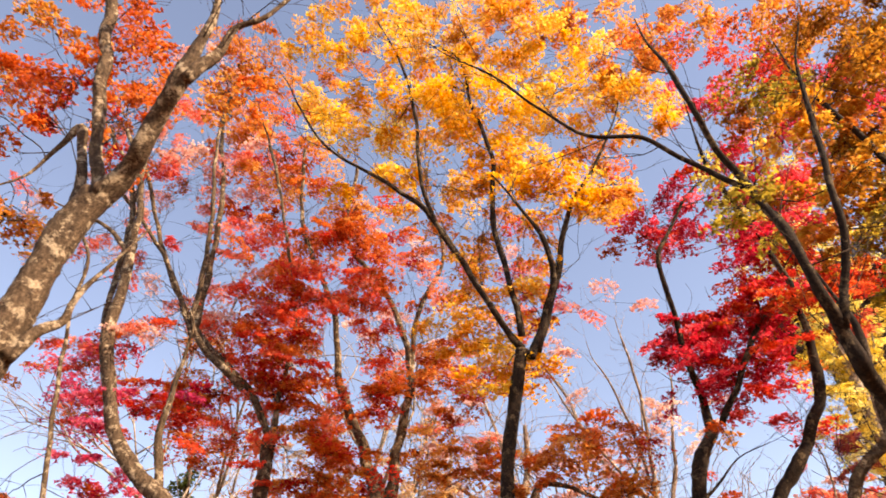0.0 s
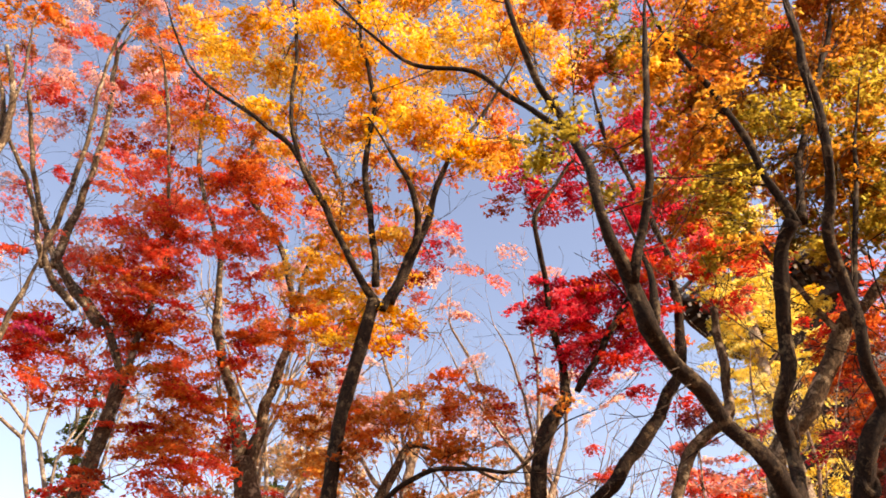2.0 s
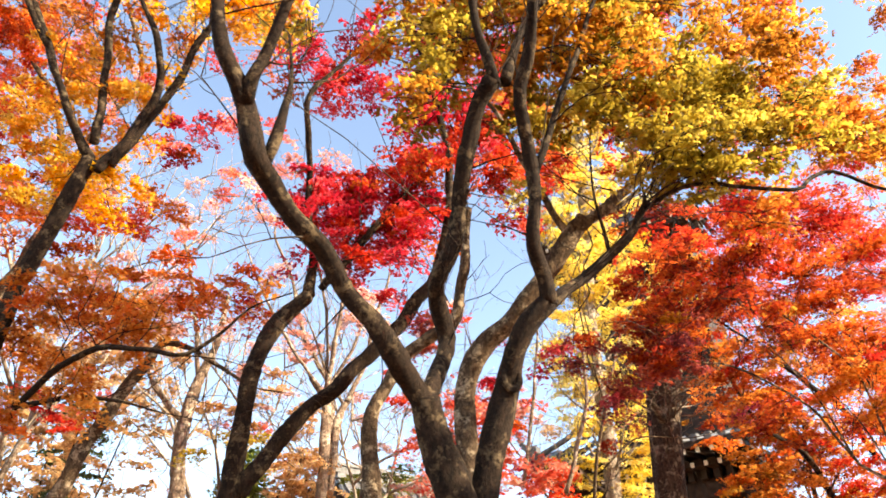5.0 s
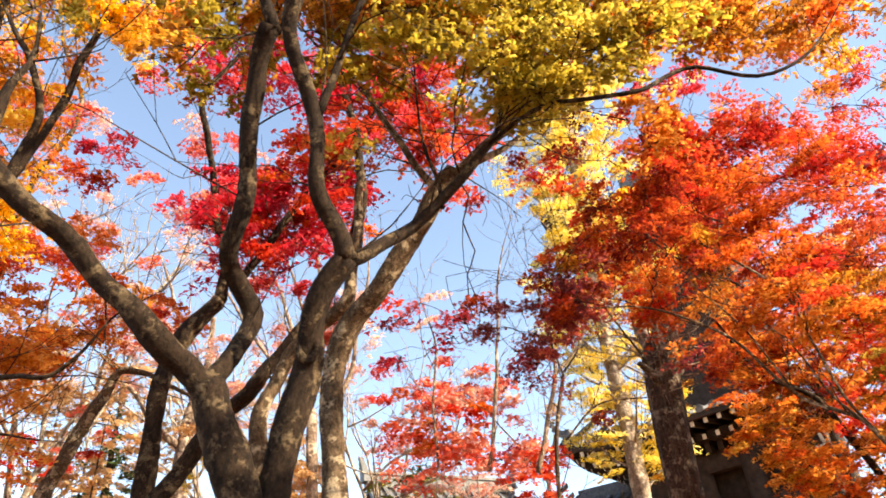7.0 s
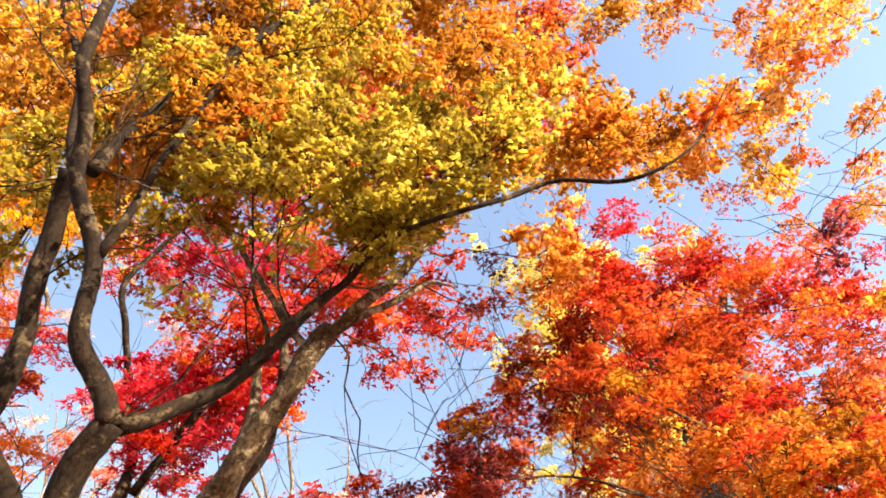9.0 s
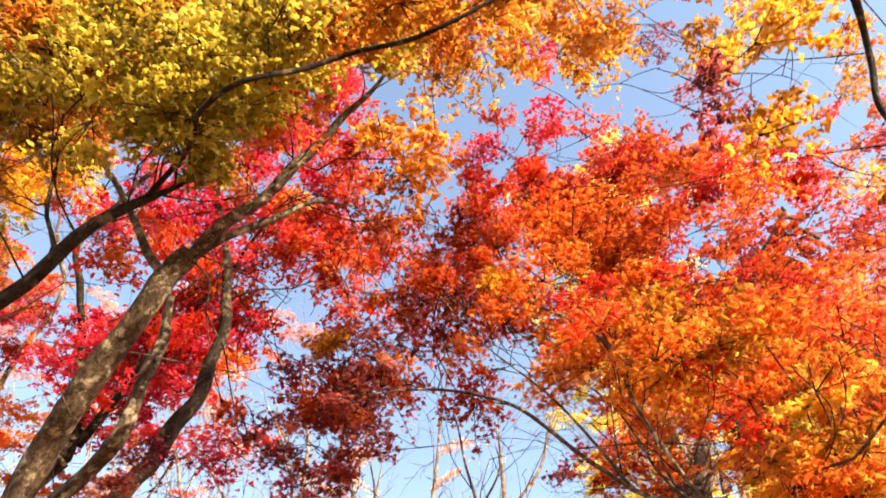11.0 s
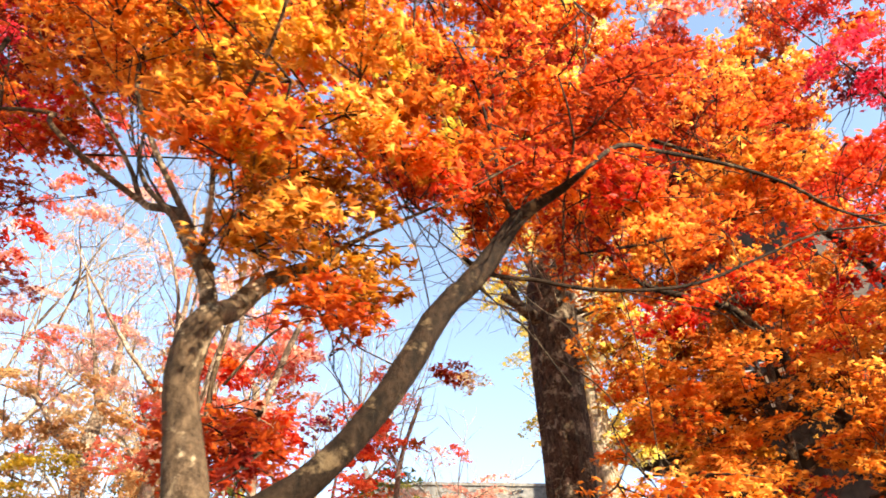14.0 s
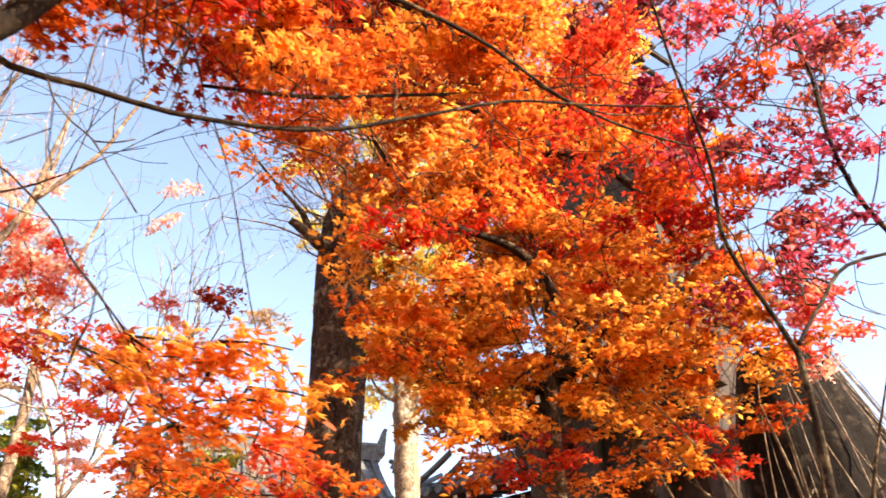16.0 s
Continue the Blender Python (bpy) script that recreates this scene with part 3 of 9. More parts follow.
limb(knotted_maple, "limb", (5.57, 5.58, 4.01, 0.065), (5.55, 5.52, 4.12, 0.058), (5.44, 5.36, 4.33, 0.053), (5.42, 5.25, 4.65, 0.051), (5.37, 5.14, 5.00, 0.049), (5.27, 4.94, 5.33, 0.047), (5.29, 4.76, 5.60, 0.044), (5.28, 4.56, 5.86, 0.042), (5.30, 4.40, 6.60, 0.038), (5.36, 4.25, 7.60, 0.030))
limb(knotted_maple, "limb", (5.44, 5.20, 4.84, 0.030), (5.59, 5.10, 5.34, 0.025), (5.77, 5.00, 5.87, 0.022), (5.93, 4.95, 6.38, 0.019))
limb(knotted_maple, "limb", (5.60, 5.60, 4.03, 0.050), (5.78, 5.76, 4.20, 0.046), (6.03, 5.86, 4.46, 0.043), (6.25, 5.83, 4.66, 0.042), (6.47, 5.78, 4.90, 0.038), (6.62, 5.86, 5.17, 0.030), (6.74, 5.96, 5.40, 0.016))
limb(knotted_maple, "limb", (6.25, 5.83, 4.59, 0.018), (6.24, 5.82, 4.80, 0.016), (6.16, 5.75, 5.00, 0.013))
crown(knotted_maple, 0.070, [(6.31, 5.17, 6.15, 0.48, 0.64, 0.32, "olive", 1.5),
    (6.30, 5.38, 6.66, 0.48, 0.64, 0.32, "olive", 1.5),
    (7.13, 5.44, 6.09, 0.48, 0.64, 0.32, "olive", 1.5),
    (7.13, 5.44, 6.63, 0.48, 0.64, 0.32, "olive", 1.5),
    (6.95, 5.40, 5.56, 0.48, 0.61, 0.23, "olive", 1.4),
    (6.93, 5.58, 5.92, 0.48, 0.64, 0.23, "olive", 1.4),
    (7.67, 5.22, 5.60, 0.48, 0.62, 0.23, "olive", 1.4),
    (7.72, 5.24, 5.97, 0.48, 0.61, 0.23, "olive", 1.4),
    (7.64, 5.44, 6.54, 0.40, 0.64, 0.29, "amber", 1.2),
    (7.64, 5.44, 7.01, 0.40, 0.64, 0.29, "amber", 1.2),
    (8.29, 5.38, 6.56, 0.40, 0.64, 0.29, "amber", 1.2),
    (8.33, 5.44, 7.01, 0.40, 0.64, 0.29, "amber", 1.2)])
crown(knotted_maple, 0.070, [(5.64, 5.73, 5.38, 0.33, 0.56, 0.26, "lime", 1.1),
    (5.69, 5.68, 5.77, 0.33, 0.56, 0.26, "olive", 1.10),
    (6.45, 5.04, 5.35, 0.33, 0.56, 0.26, "olive", 1.10),
    (6.55, 5.22, 5.80, 0.33, 0.56, 0.26, "olive", 1.10),
    (6.99, 5.49, 5.45, 0.28, 0.47, 0.31, "lime", 1.1),
    (6.93, 5.63, 5.88, 0.28, 0.55, 0.31, "olive", 1.10),
    (7.30, 5.32, 5.43, 0.28, 0.52, 0.31, "lime", 1.1),
    (7.31, 5.51, 5.93, 0.28, 0.46, 0.31, "olive", 1.10),
    (5.64, 5.74, 5.66, 0.30, 0.56, 0.38, "olive", 1.00),
    (5.72, 5.53, 6.35, 0.30, 0.56, 0.38, "olive", 1.00),
    (6.17, 5.09, 5.78, 0.30, 0.56, 0.38, "olive", 1.00),
    (6.09, 5.24, 6.41, 0.30, 0.56, 0.38, "olive", 1.00)])
crown(knotted_maple, 0.070, [(6.41, 5.15, 5.28, 0.29, 0.48, 0.25, "lime", 1.1),
    (6.49, 5.29, 5.73, 0.29, 0.48, 0.25, "olive", 1.10),
    (6.91, 5.42, 5.39, 0.29, 0.48, 0.25, "lime", 1.1),
    (6.82, 5.63, 5.72, 0.29, 0.48, 0.25, "olive", 1.10),
    (6.99, 5.57, 5.55, 0.26, 0.40, 0.32, "olive", 1.6),
    (7.01, 5.71, 5.96, 0.26, 0.48, 0.32, "olive", 1.6),
    (7.39, 5.37, 5.56, 0.26, 0.45, 0.32, "olive", 1.6),
    (7.42, 5.53, 6.05, 0.26, 0.44, 0.32, "olive", 1.6),
    (7.63, 5.55, 6.40, 0.29, 0.44, 0.17, "olive", 1.60),
    (7.64, 5.61, 6.68, 0.29, 0.48, 0.17, "olive", 1.60),
    (8.23, 5.48, 6.44, 0.29, 0.45, 0.17, "lime", 1.6),
    (8.21, 5.62, 6.69, 0.29, 0.48, 0.17, "lime", 1.6)])
crown(knotted_maple, 0.070, [(5.25, 5.21, 6.87, 0.31, 0.48, 0.24, "olive", 0.90),
    (5.33, 5.18, 7.23, 0.31, 0.48, 0.24, "olive", 0.90),
    (6.00, 5.24, 6.83, 0.31, 0.48, 0.24, "olive", 0.90),
    (5.86, 5.38, 7.22, 0.31, 0.48, 0.24, "olive", 0.90),
    (5.79, 5.44, 5.78, 0.34, 0.64, 0.29, "olive", 1.00),
    (5.94, 5.29, 6.30, 0.34, 0.64, 0.29, "olive", 1.00),
    (6.61, 5.33, 5.76, 0.34, 0.64, 0.29, "olive", 1.00),
    (6.61, 5.37, 6.22, 0.34, 0.64, 0.29, "olive", 1.00),
    (6.67, 5.35, 5.42, 0.17, 0.40, 0.16, "olive", 0.8),
    (7.01, 5.45, 5.20, 0.17, 0.37, 0.16, "olive", 0.8),
    (6.92, 5.50, 5.38, 0.17, 0.40, 0.16, "olive", 0.8),
    (8.07, 5.78, 9.45, 0.74, 0.60, 0.59, "amber", 1.7)])
crown(knotted_maple, 0.070, [(7.51, 5.88, 7.95, 0.60, 0.60, 0.40, "amber", 1.6),
    (8.80, 6.14, 8.91, 0.26, 0.48, 0.45, "maroon", 1.5),
    (8.84, 5.98, 9.64, 0.26, 0.48, 0.45, "maroon", 1.5),
    (9.34, 6.22, 8.67, 0.26, 0.48, 0.45, "maroon", 1.5),
    (9.20, 6.01, 9.81, 0.26, 0.48, 0.45, "maroon", 1.5),
    (7.52, 5.34, 5.61, 0.38, 0.30, 0.19, "olive", 1.2),
    (7.93, 5.22, 5.72, 0.23, 0.24, 0.11, "amber", 1.1),
    (7.95, 5.34, 5.87, 0.23, 0.24, 0.11, "amber", 1.1),
    (8.33, 5.18, 5.73, 0.23, 0.24, 0.11, "amber", 1.1),
    (8.35, 5.30, 5.91, 0.23, 0.24, 0.11, "amber", 1.1),
    (8.54, 5.30, 5.90, 0.21, 0.24, 0.11, "amber", 1.0),
    (8.53, 5.42, 6.06, 0.21, 0.24, 0.11, "amber", 1.0)])
crown(knotted_maple, 0.070, [(8.98, 5.27, 5.90, 0.21, 0.24, 0.11, "amber", 1.0),
    (8.97, 5.36, 6.05, 0.21, 0.24, 0.11, "amber", 1.0)])

# The third stem, leaning away to the right of the pair
leaning_maple = tree("maple_tree", "leaning maple with sunlit grey bark and amber leaves", (5.6, 6.6))
limb(leaning_maple, "trunk", (5.18, 7.20, -0.15, 0.129), (5.24, 7.18, 0.25, 0.106), (5.45, 7.14, 2.69, 0.094), (5.63, 7.10, 4.48, 0.089), (5.79, 6.97, 4.61, 0.088), (5.97, 6.88, 4.86, 0.089), (6.17, 6.80, 5.14, 0.088), (6.38, 6.70, 5.49, 0.085), (6.50, 6.68, 5.65, 0.080))
limb(leaning_maple, "limb", (6.39, 6.70, 5.47, 0.069), (6.51, 6.67, 5.59, 0.063), (6.63, 6.62, 5.69, 0.054), (6.95, 6.60, 6.02, 0.046), (7.28, 6.55, 6.38, 0.041), (7.60, 6.48, 6.80, 0.032), (7.86, 6.42, 7.06, 0.022))
limb(leaning_maple, "limb", (6.36, 6.70, 5.42, 0.037), (6.12, 6.65, 5.82, 0.033), (5.87, 6.60, 6.31, 0.028), (5.64, 6.50, 6.71, 0.022))
limb(leaning_maple, "limb", (6.51, 6.67, 5.59, 0.038), (6.82, 6.70, 5.83, 0.033), (7.10, 6.80, 6.09, 0.027), (7.32, 6.90, 6.34, 0.021))
limb(leaning_maple, "limb", (4.90, 8.00, 0.10, 0.130), (4.85, 8.20, 2.60, 0.110), (4.88, 8.15, 4.45, 0.067), (5.18, 8.10, 4.86, 0.066), (5.51, 7.95, 5.10, 0.063), (5.62, 7.88, 5.57, 0.057), (5.66, 7.90, 6.07, 0.052), (5.69, 7.80, 6.48, 0.036))
limb(knotted_maple, "limb", (6.64, 5.87, 5.20, 0.018), (6.95, 5.68, 5.35, 0.018), (7.24, 5.30, 5.10, 0.016), (7.53, 5.15, 5.00, 0.016), (7.81, 5.25, 5.25, 0.017), (8.11, 5.28, 5.40, 0.015), (8.44, 5.15, 5.16, 0.014), (8.85, 5.10, 5.33, 0.010))
crown(leaning_maple, 0.070, [(8.49, 5.81, 7.82, 0.65, 0.70, 0.49, "amber", 1.3),
    (8.97, 5.68, 6.63, 0.41, 0.63, 0.20, "orange", 1.2),
    (8.86, 5.76, 6.99, 0.41, 0.64, 0.20, "orange", 1.2),
    (9.82, 5.63, 6.60, 0.41, 0.64, 0.20, "orange", 1.2),
    (9.94, 5.56, 6.86, 0.41, 0.64, 0.20, "orange", 1.2),
    (10.56, 5.44, 7.24, 0.60, 0.80, 0.70, "orange", 1.3),
    (7.14, 5.74, 6.63, 0.54, 0.64, 0.26, "amber", 1.4),
    (7.14, 5.74, 7.05, 0.54, 0.64, 0.26, "amber", 1.4),
    (8.13, 5.48, 6.69, 0.54, 0.62, 0.26, "amber", 1.4),
    (8.08, 5.74, 7.05, 0.54, 0.64, 0.26, "amber", 1.4),
    (6.17, 7.52, 8.01, 0.36, 0.40, 0.30, "orange", 1.2),
    (6.61, 7.62, 7.32, 0.26, 0.32, 0.20, "red", 1.3)])
crown(leaning_maple, 0.070, [(6.64, 7.67, 7.60, 0.26, 0.32, 0.20, "red", 1.3),
    (7.55, 7.33, 7.27, 0.26, 0.32, 0.20, "red", 1.3),
    (7.58, 7.32, 7.62, 0.26, 0.32, 0.20, "red", 1.3),
    (4.96, 7.72, 6.79, 0.28, 0.32, 0.20, "red", 1.2),
    (5.03, 7.70, 7.10, 0.28, 0.32, 0.20, "red", 1.2),
    (5.68, 7.37, 6.92, 0.28, 0.32, 0.20, "red", 1.2),
    (5.60, 7.57, 7.18, 0.28, 0.32, 0.20, "red", 1.2),
    (2.18, 9.68, 8.46, 0.41, 0.48, 0.35, "red", 0.8),
    (1.99, 9.78, 8.63, 0.40, 0.48, 0.23, "crimson", 0.7),
    (1.99, 9.78, 9.02, 0.40, 0.48, 0.23, "crimson", 0.7),
    (2.32, 9.79, 8.65, 0.29, 0.48, 0.23, "crimson", 0.7),
    (2.35, 9.86, 9.02, 0.31, 0.48, 0.23, "crimson", 0.7)])
crown(leaning_maple, 0.070, [(3.82, 9.74, 6.82, 0.23, 0.48, 0.32, "crimson", 0.9),
    (3.89, 9.65, 7.57, 0.23, 0.48, 0.32, "crimson", 0.9),
    (4.15, 9.55, 6.99, 0.23, 0.48, 0.32, "crimson", 0.9),
    (4.17, 9.72, 7.49, 0.23, 0.48, 0.32, "crimson", 0.9),
    (8.58, 5.42, 5.95, 0.36, 0.64, 0.20, "orange", 1.5),
    (8.53, 5.49, 6.32, 0.36, 0.51, 0.20, "orange", 1.5),
    (9.35, 5.29, 5.94, 0.36, 0.60, 0.20, "orange", 1.5),
    (9.36, 5.48, 6.21, 0.36, 0.55, 0.20, "orange", 1.5),
    (8.14, 6.31, 5.68, 0.34, 0.48, 0.19, "orange", 1.4),
    (8.11, 6.42, 5.99, 0.34, 0.39, 0.19, "orange", 1.4),
    (8.30, 6.23, 5.66, 0.34, 0.48, 0.19, "orange", 1.4),
    (8.30, 6.36, 5.96, 0.34, 0.48, 0.19, "orange", 1.4)])
crown(leaning_maple, 0.070, [(6.91, 5.91, 6.33, 0.36, 0.43, 0.24, "orangered", 1.3),
    (6.96, 6.02, 6.75, 0.36, 0.48, 0.24, "orangered", 1.3),
    (7.23, 5.90, 6.43, 0.36, 0.44, 0.24, "orangered", 1.3),
    (7.18, 6.04, 6.78, 0.36, 0.48, 0.24, "orangered", 1.3),
    (9.91, 5.78, 5.28, 0.26, 0.60, 0.36, "dull", 0.8),
    (10.18, 5.44, 4.55, 0.34, 0.80, 0.45, "amber", 1.3),
    (7.52, 5.75, 9.25, 0.74, 0.50, 0.37, "orangered", 0.9),
    (9.59, 6.78, 10.98, 0.61, 0.48, 0.34, "amber", 1.3),
    (9.59, 6.78, 11.55, 0.61, 0.48, 0.34, "amber", 1.3),
    (10.43, 6.65, 11.10, 0.61, 0.48, 0.34, "amber", 1.3),
    (10.56, 6.75, 11.60, 0.61, 0.48, 0.34, "amber", 1.3),
    (11.72, 6.68, 11.36, 0.64, 0.48, 0.36, "orange", 1.1)])
crown(leaning_maple, 0.070, [(11.43, 6.79, 12.00, 0.64, 0.48, 0.36, "orange", 1.1),
    (12.56, 6.98, 11.36, 0.64, 0.48, 0.36, "orange", 1.1),
    (12.56, 6.98, 11.95, 0.64, 0.48, 0.36, "orange", 1.1),
    (13.27, 6.78, 11.16, 0.98, 0.60, 0.65, "orange", 1.2),
    (9.58, 6.75, 8.19, 0.44, 0.40, 0.19, "orange", 1.0),
    (9.58, 6.75, 8.50, 0.44, 0.40, 0.19, "orange", 1.0),
    (10.08, 6.84, 8.23, 0.44, 0.40, 0.19, "orange", 1.0),
    (10.11, 6.86, 8.54, 0.44, 0.40, 0.19, "orange", 1.0),
    (11.50, 6.93, 8.61, 0.44, 0.48, 0.25, "orange", 1.0),
    (11.20, 6.86, 9.14, 0.44, 0.48, 0.25, "orange", 1.0),
    (11.98, 6.98, 8.69, 0.44, 0.48, 0.25, "orange", 1.0),
    (12.09, 6.90, 9.08, 0.44, 0.48, 0.25, "orange", 1.0)])
crown(leaning_maple, 0.070, [(12.43, 7.08, 8.63, 0.54, 0.60, 0.47, "orange", 0.8),
    (9.85, 6.39, 7.36, 0.49, 0.46, 0.25, "amber", 1.1),
    (9.72, 6.55, 7.81, 0.49, 0.45, 0.25, "amber", 1.1),
    (10.74, 6.58, 7.37, 0.49, 0.48, 0.25, "amber", 1.1),
    (10.88, 6.60, 7.72, 0.49, 0.48, 0.25, "amber", 1.1),
    (8.44, 6.13, 7.23, 0.45, 0.48, 0.20, "amber", 1.3),
    (8.32, 6.30, 7.52, 0.45, 0.48, 0.20, "amber", 1.3),
    (9.02, 6.18, 7.22, 0.45, 0.45, 0.20, "amber", 1.3),
    (9.05, 6.38, 7.50, 0.45, 0.48, 0.20, "amber", 1.3)])

# Crimson maple behind the near stems
crimson_maple = tree("maple_tree", "crimson maple with dark crooked stems", (3.4, 9.3))
limb(crimson_maple, "trunk", (3.54, 9.45, -0.15, 0.171), (3.54, 9.43, 0.25, 0.142), (3.51, 9.39, 2.12, 0.125), (3.49, 9.35, 3.54, 0.118), (3.51, 9.30, 4.26, 0.101), (3.57, 9.20, 5.03, 0.094), (3.76, 9.20, 5.56, 0.098), (4.05, 9.25, 5.96, 0.088))
limb(crimson_maple, "limb", (4.05, 9.25, 5.96, 0.076), (4.08, 9.30, 6.45, 0.059), (3.96, 9.10, 7.01, 0.046), (3.84, 8.70, 8.00, 0.041), (3.75, 8.50, 8.41, 0.037), (4.08, 8.40, 9.01, 0.028), (4.73, 8.30, 9.85, 0.022))
limb(crimson_maple, "limb", (3.58, 9.35, 3.60, 0.092), (3.98, 9.30, 4.28, 0.088), (4.40, 9.20, 4.74, 0.085), (4.87, 9.10, 5.26, 0.085), (5.28, 9.00, 5.78, 0.081), (5.56, 8.90, 6.28, 0.077), (5.71, 8.80, 7.11, 0.060), (5.67, 8.60, 7.91, 0.048), (5.32, 8.40, 9.26, 0.036), (5.03, 8.30, 10.42, 0.030))
limb(crimson_maple, "limb", (4.21, 9.20, 6.07, 0.051), (4.54, 9.10, 6.55, 0.046), (5.05, 9.00, 7.35, 0.041), (5.60, 8.90, 8.04, 0.028))
crown(crimson_maple, 0.082, [(3.96, 9.12, 6.96, 0.52, 0.56, 0.27, "crimson", 0.53),
    (3.98, 9.27, 7.39, 0.52, 0.56, 0.27, "crimson", 0.53),
    (4.60, 9.12, 6.97, 0.52, 0.56, 0.27, "crimson", 0.53),
    (4.70, 9.21, 7.34, 0.52, 0.56, 0.27, "crimson", 0.53),
    (4.52, 9.08, 7.44, 0.45, 0.56, 0.23, "crimson", 0.48),
    (4.61, 9.30, 7.72, 0.45, 0.56, 0.23, "crimson", 0.48),
    (5.19, 9.07, 7.48, 0.45, 0.56, 0.23, "crimson", 0.48),
    (5.23, 9.06, 7.82, 0.45, 0.56, 0.23, "crimson", 0.66),
    (4.69, 9.01, 6.30, 0.34, 0.48, 0.27, "crimson", 0.48),
    (4.78, 9.13, 6.88, 0.34, 0.48, 0.27, "crimson", 0.48),
    (5.18, 9.22, 6.98, 0.33, 0.48, 0.27, "crimson", 0.48),
    (5.73, 8.74, 9.82, 0.94, 0.80, 0.94, "crimson", 0.90)])
crown(crimson_maple, 0.082, [(4.01, 8.59, 9.00, 0.37, 0.48, 0.39, "crimson", 0.66),
    (4.12, 8.65, 9.50, 0.37, 0.48, 0.39, "crimson", 0.66),
    (4.92, 8.25, 9.06, 0.37, 0.48, 0.39, "crimson", 0.66),
    (4.75, 8.62, 9.53, 0.37, 0.48, 0.39, "crimson", 0.66),
    (6.49, 8.98, 8.46, 0.58, 0.60, 0.74, "red", 0.82),
    (4.41, 8.88, 9.87, 0.76, 0.60, 0.57, "crimson", 0.74),
    (3.92, 9.30, 7.47, 0.40, 0.40, 0.31, "crimson", 0.65),
    (3.94, 9.40, 7.88, 0.40, 0.40, 0.31, "crimson", 0.65),
    (4.50, 9.17, 7.48, 0.40, 0.40, 0.31, "crimson", 0.65),
    (4.57, 9.40, 7.78, 0.40, 0.40, 0.31, "crimson", 0.65),
    (4.39, 9.34, 6.34, 0.38, 0.48, 0.34, "crimson", 0.65),
    (4.42, 9.24, 7.01, 0.38, 0.48, 0.34, "crimson", 0.65)])
crown(crimson_maple, 0.082, [(4.99, 8.91, 6.57, 0.38, 0.48, 0.34, "crimson", 0.65),
    (5.09, 9.26, 7.07, 0.38, 0.48, 0.34, "crimson", 0.65),
    (6.22, 9.30, 8.50, 0.61, 0.64, 0.63, "red", 1.07),
    (6.09, 9.24, 9.55, 0.61, 0.64, 0.63, "red", 1.07),
    (7.01, 9.28, 8.48, 0.61, 0.64, 0.63, "red", 1.07),
    (6.76, 9.15, 9.50, 0.59, 0.64, 0.63, "red", 1.07),
    (6.09, 9.21, 13.07, 1.12, 0.70, 0.81, "crimson", 0.90),
    (5.12, 9.41, 7.74, 0.63, 0.70, 0.42, "crimson", 0.90),
    (6.99, 9.26, 7.82, 0.38, 0.56, 0.35, "red", 0.90),
    (6.73, 9.44, 8.38, 0.38, 0.56, 0.35, "red", 0.90),
    (7.31, 9.54, 7.83, 0.38, 0.56, 0.35, "red", 0.90),
    (7.36, 9.61, 8.28, 0.38, 0.56, 0.35, "red", 0.90)])
crown(crimson_maple, 0.082, [(5.68, 8.67, 8.81, 0.39, 0.48, 0.40, "crimson", 0.74),
    (5.65, 8.88, 9.39, 0.39, 0.48, 0.40, "crimson", 0.74),
    (6.32, 8.88, 8.72, 0.39, 0.48, 0.40, "crimson", 0.74),
    (6.32, 8.88, 9.39, 0.39, 0.48, 0.40, "crimson", 0.74),
    (6.30, 8.68, 10.64, 0.99, 0.60, 0.63, "red", 0.82),
    (4.50, 8.68, 10.23, 0.68, 0.60, 0.51, "crimson", 0.66),
    (5.23, 9.03, 8.06, 0.38, 0.48, 0.29, "crimson", 0.66),
    (5.41, 8.64, 8.69, 0.35, 0.48, 0.29, "crimson", 0.66),
    (5.46, 8.94, 8.22, 0.38, 0.48, 0.29, "crimson", 0.66),
    (5.66, 8.77, 8.79, 0.38, 0.48, 0.29, "crimson", 0.66),
    (3.61, 9.07, 7.34, 0.26, 0.40, 0.16, "crimson", 0.48),
    (3.64, 9.11, 7.55, 0.26, 0.40, 0.16, "crimson", 0.48)])
crown(crimson_maple, 0.082, [(4.18, 9.16, 7.36, 0.26, 0.40, 0.16, "crimson", 0.48),
    (4.12, 9.29, 7.60, 0.26, 0.40, 0.16, "crimson", 0.48),
    (5.19, 9.15, 6.91, 0.22, 0.40, 0.27, "crimson", 0.48),
    (5.30, 9.26, 7.21, 0.22, 0.40, 0.27, "crimson", 0.66),
    (5.50, 9.30, 7.44, 0.22, 0.40, 0.27, "crimson", 0.66),
    (5.49, 9.43, 8.46, 0.31, 0.48, 0.28, "red", 0.82),
    (5.70, 8.97, 9.19, 0.31, 0.48, 0.28, "red", 0.82),
    (6.11, 9.45, 8.64, 0.31, 0.48, 0.28, "red", 0.82),
    (6.01, 9.38, 9.13, 0.31, 0.48, 0.28, "red", 0.82),
    (7.01, 9.35, 7.68, 0.20, 0.40, 0.25, "pinkred", 0.8),
    (4.46, 9.29, 7.53, 0.56, 0.48, 0.26, "crimson", 0.83),
    (4.51, 9.50, 7.83, 0.56, 0.48, 0.26, "crimson", 0.83)])
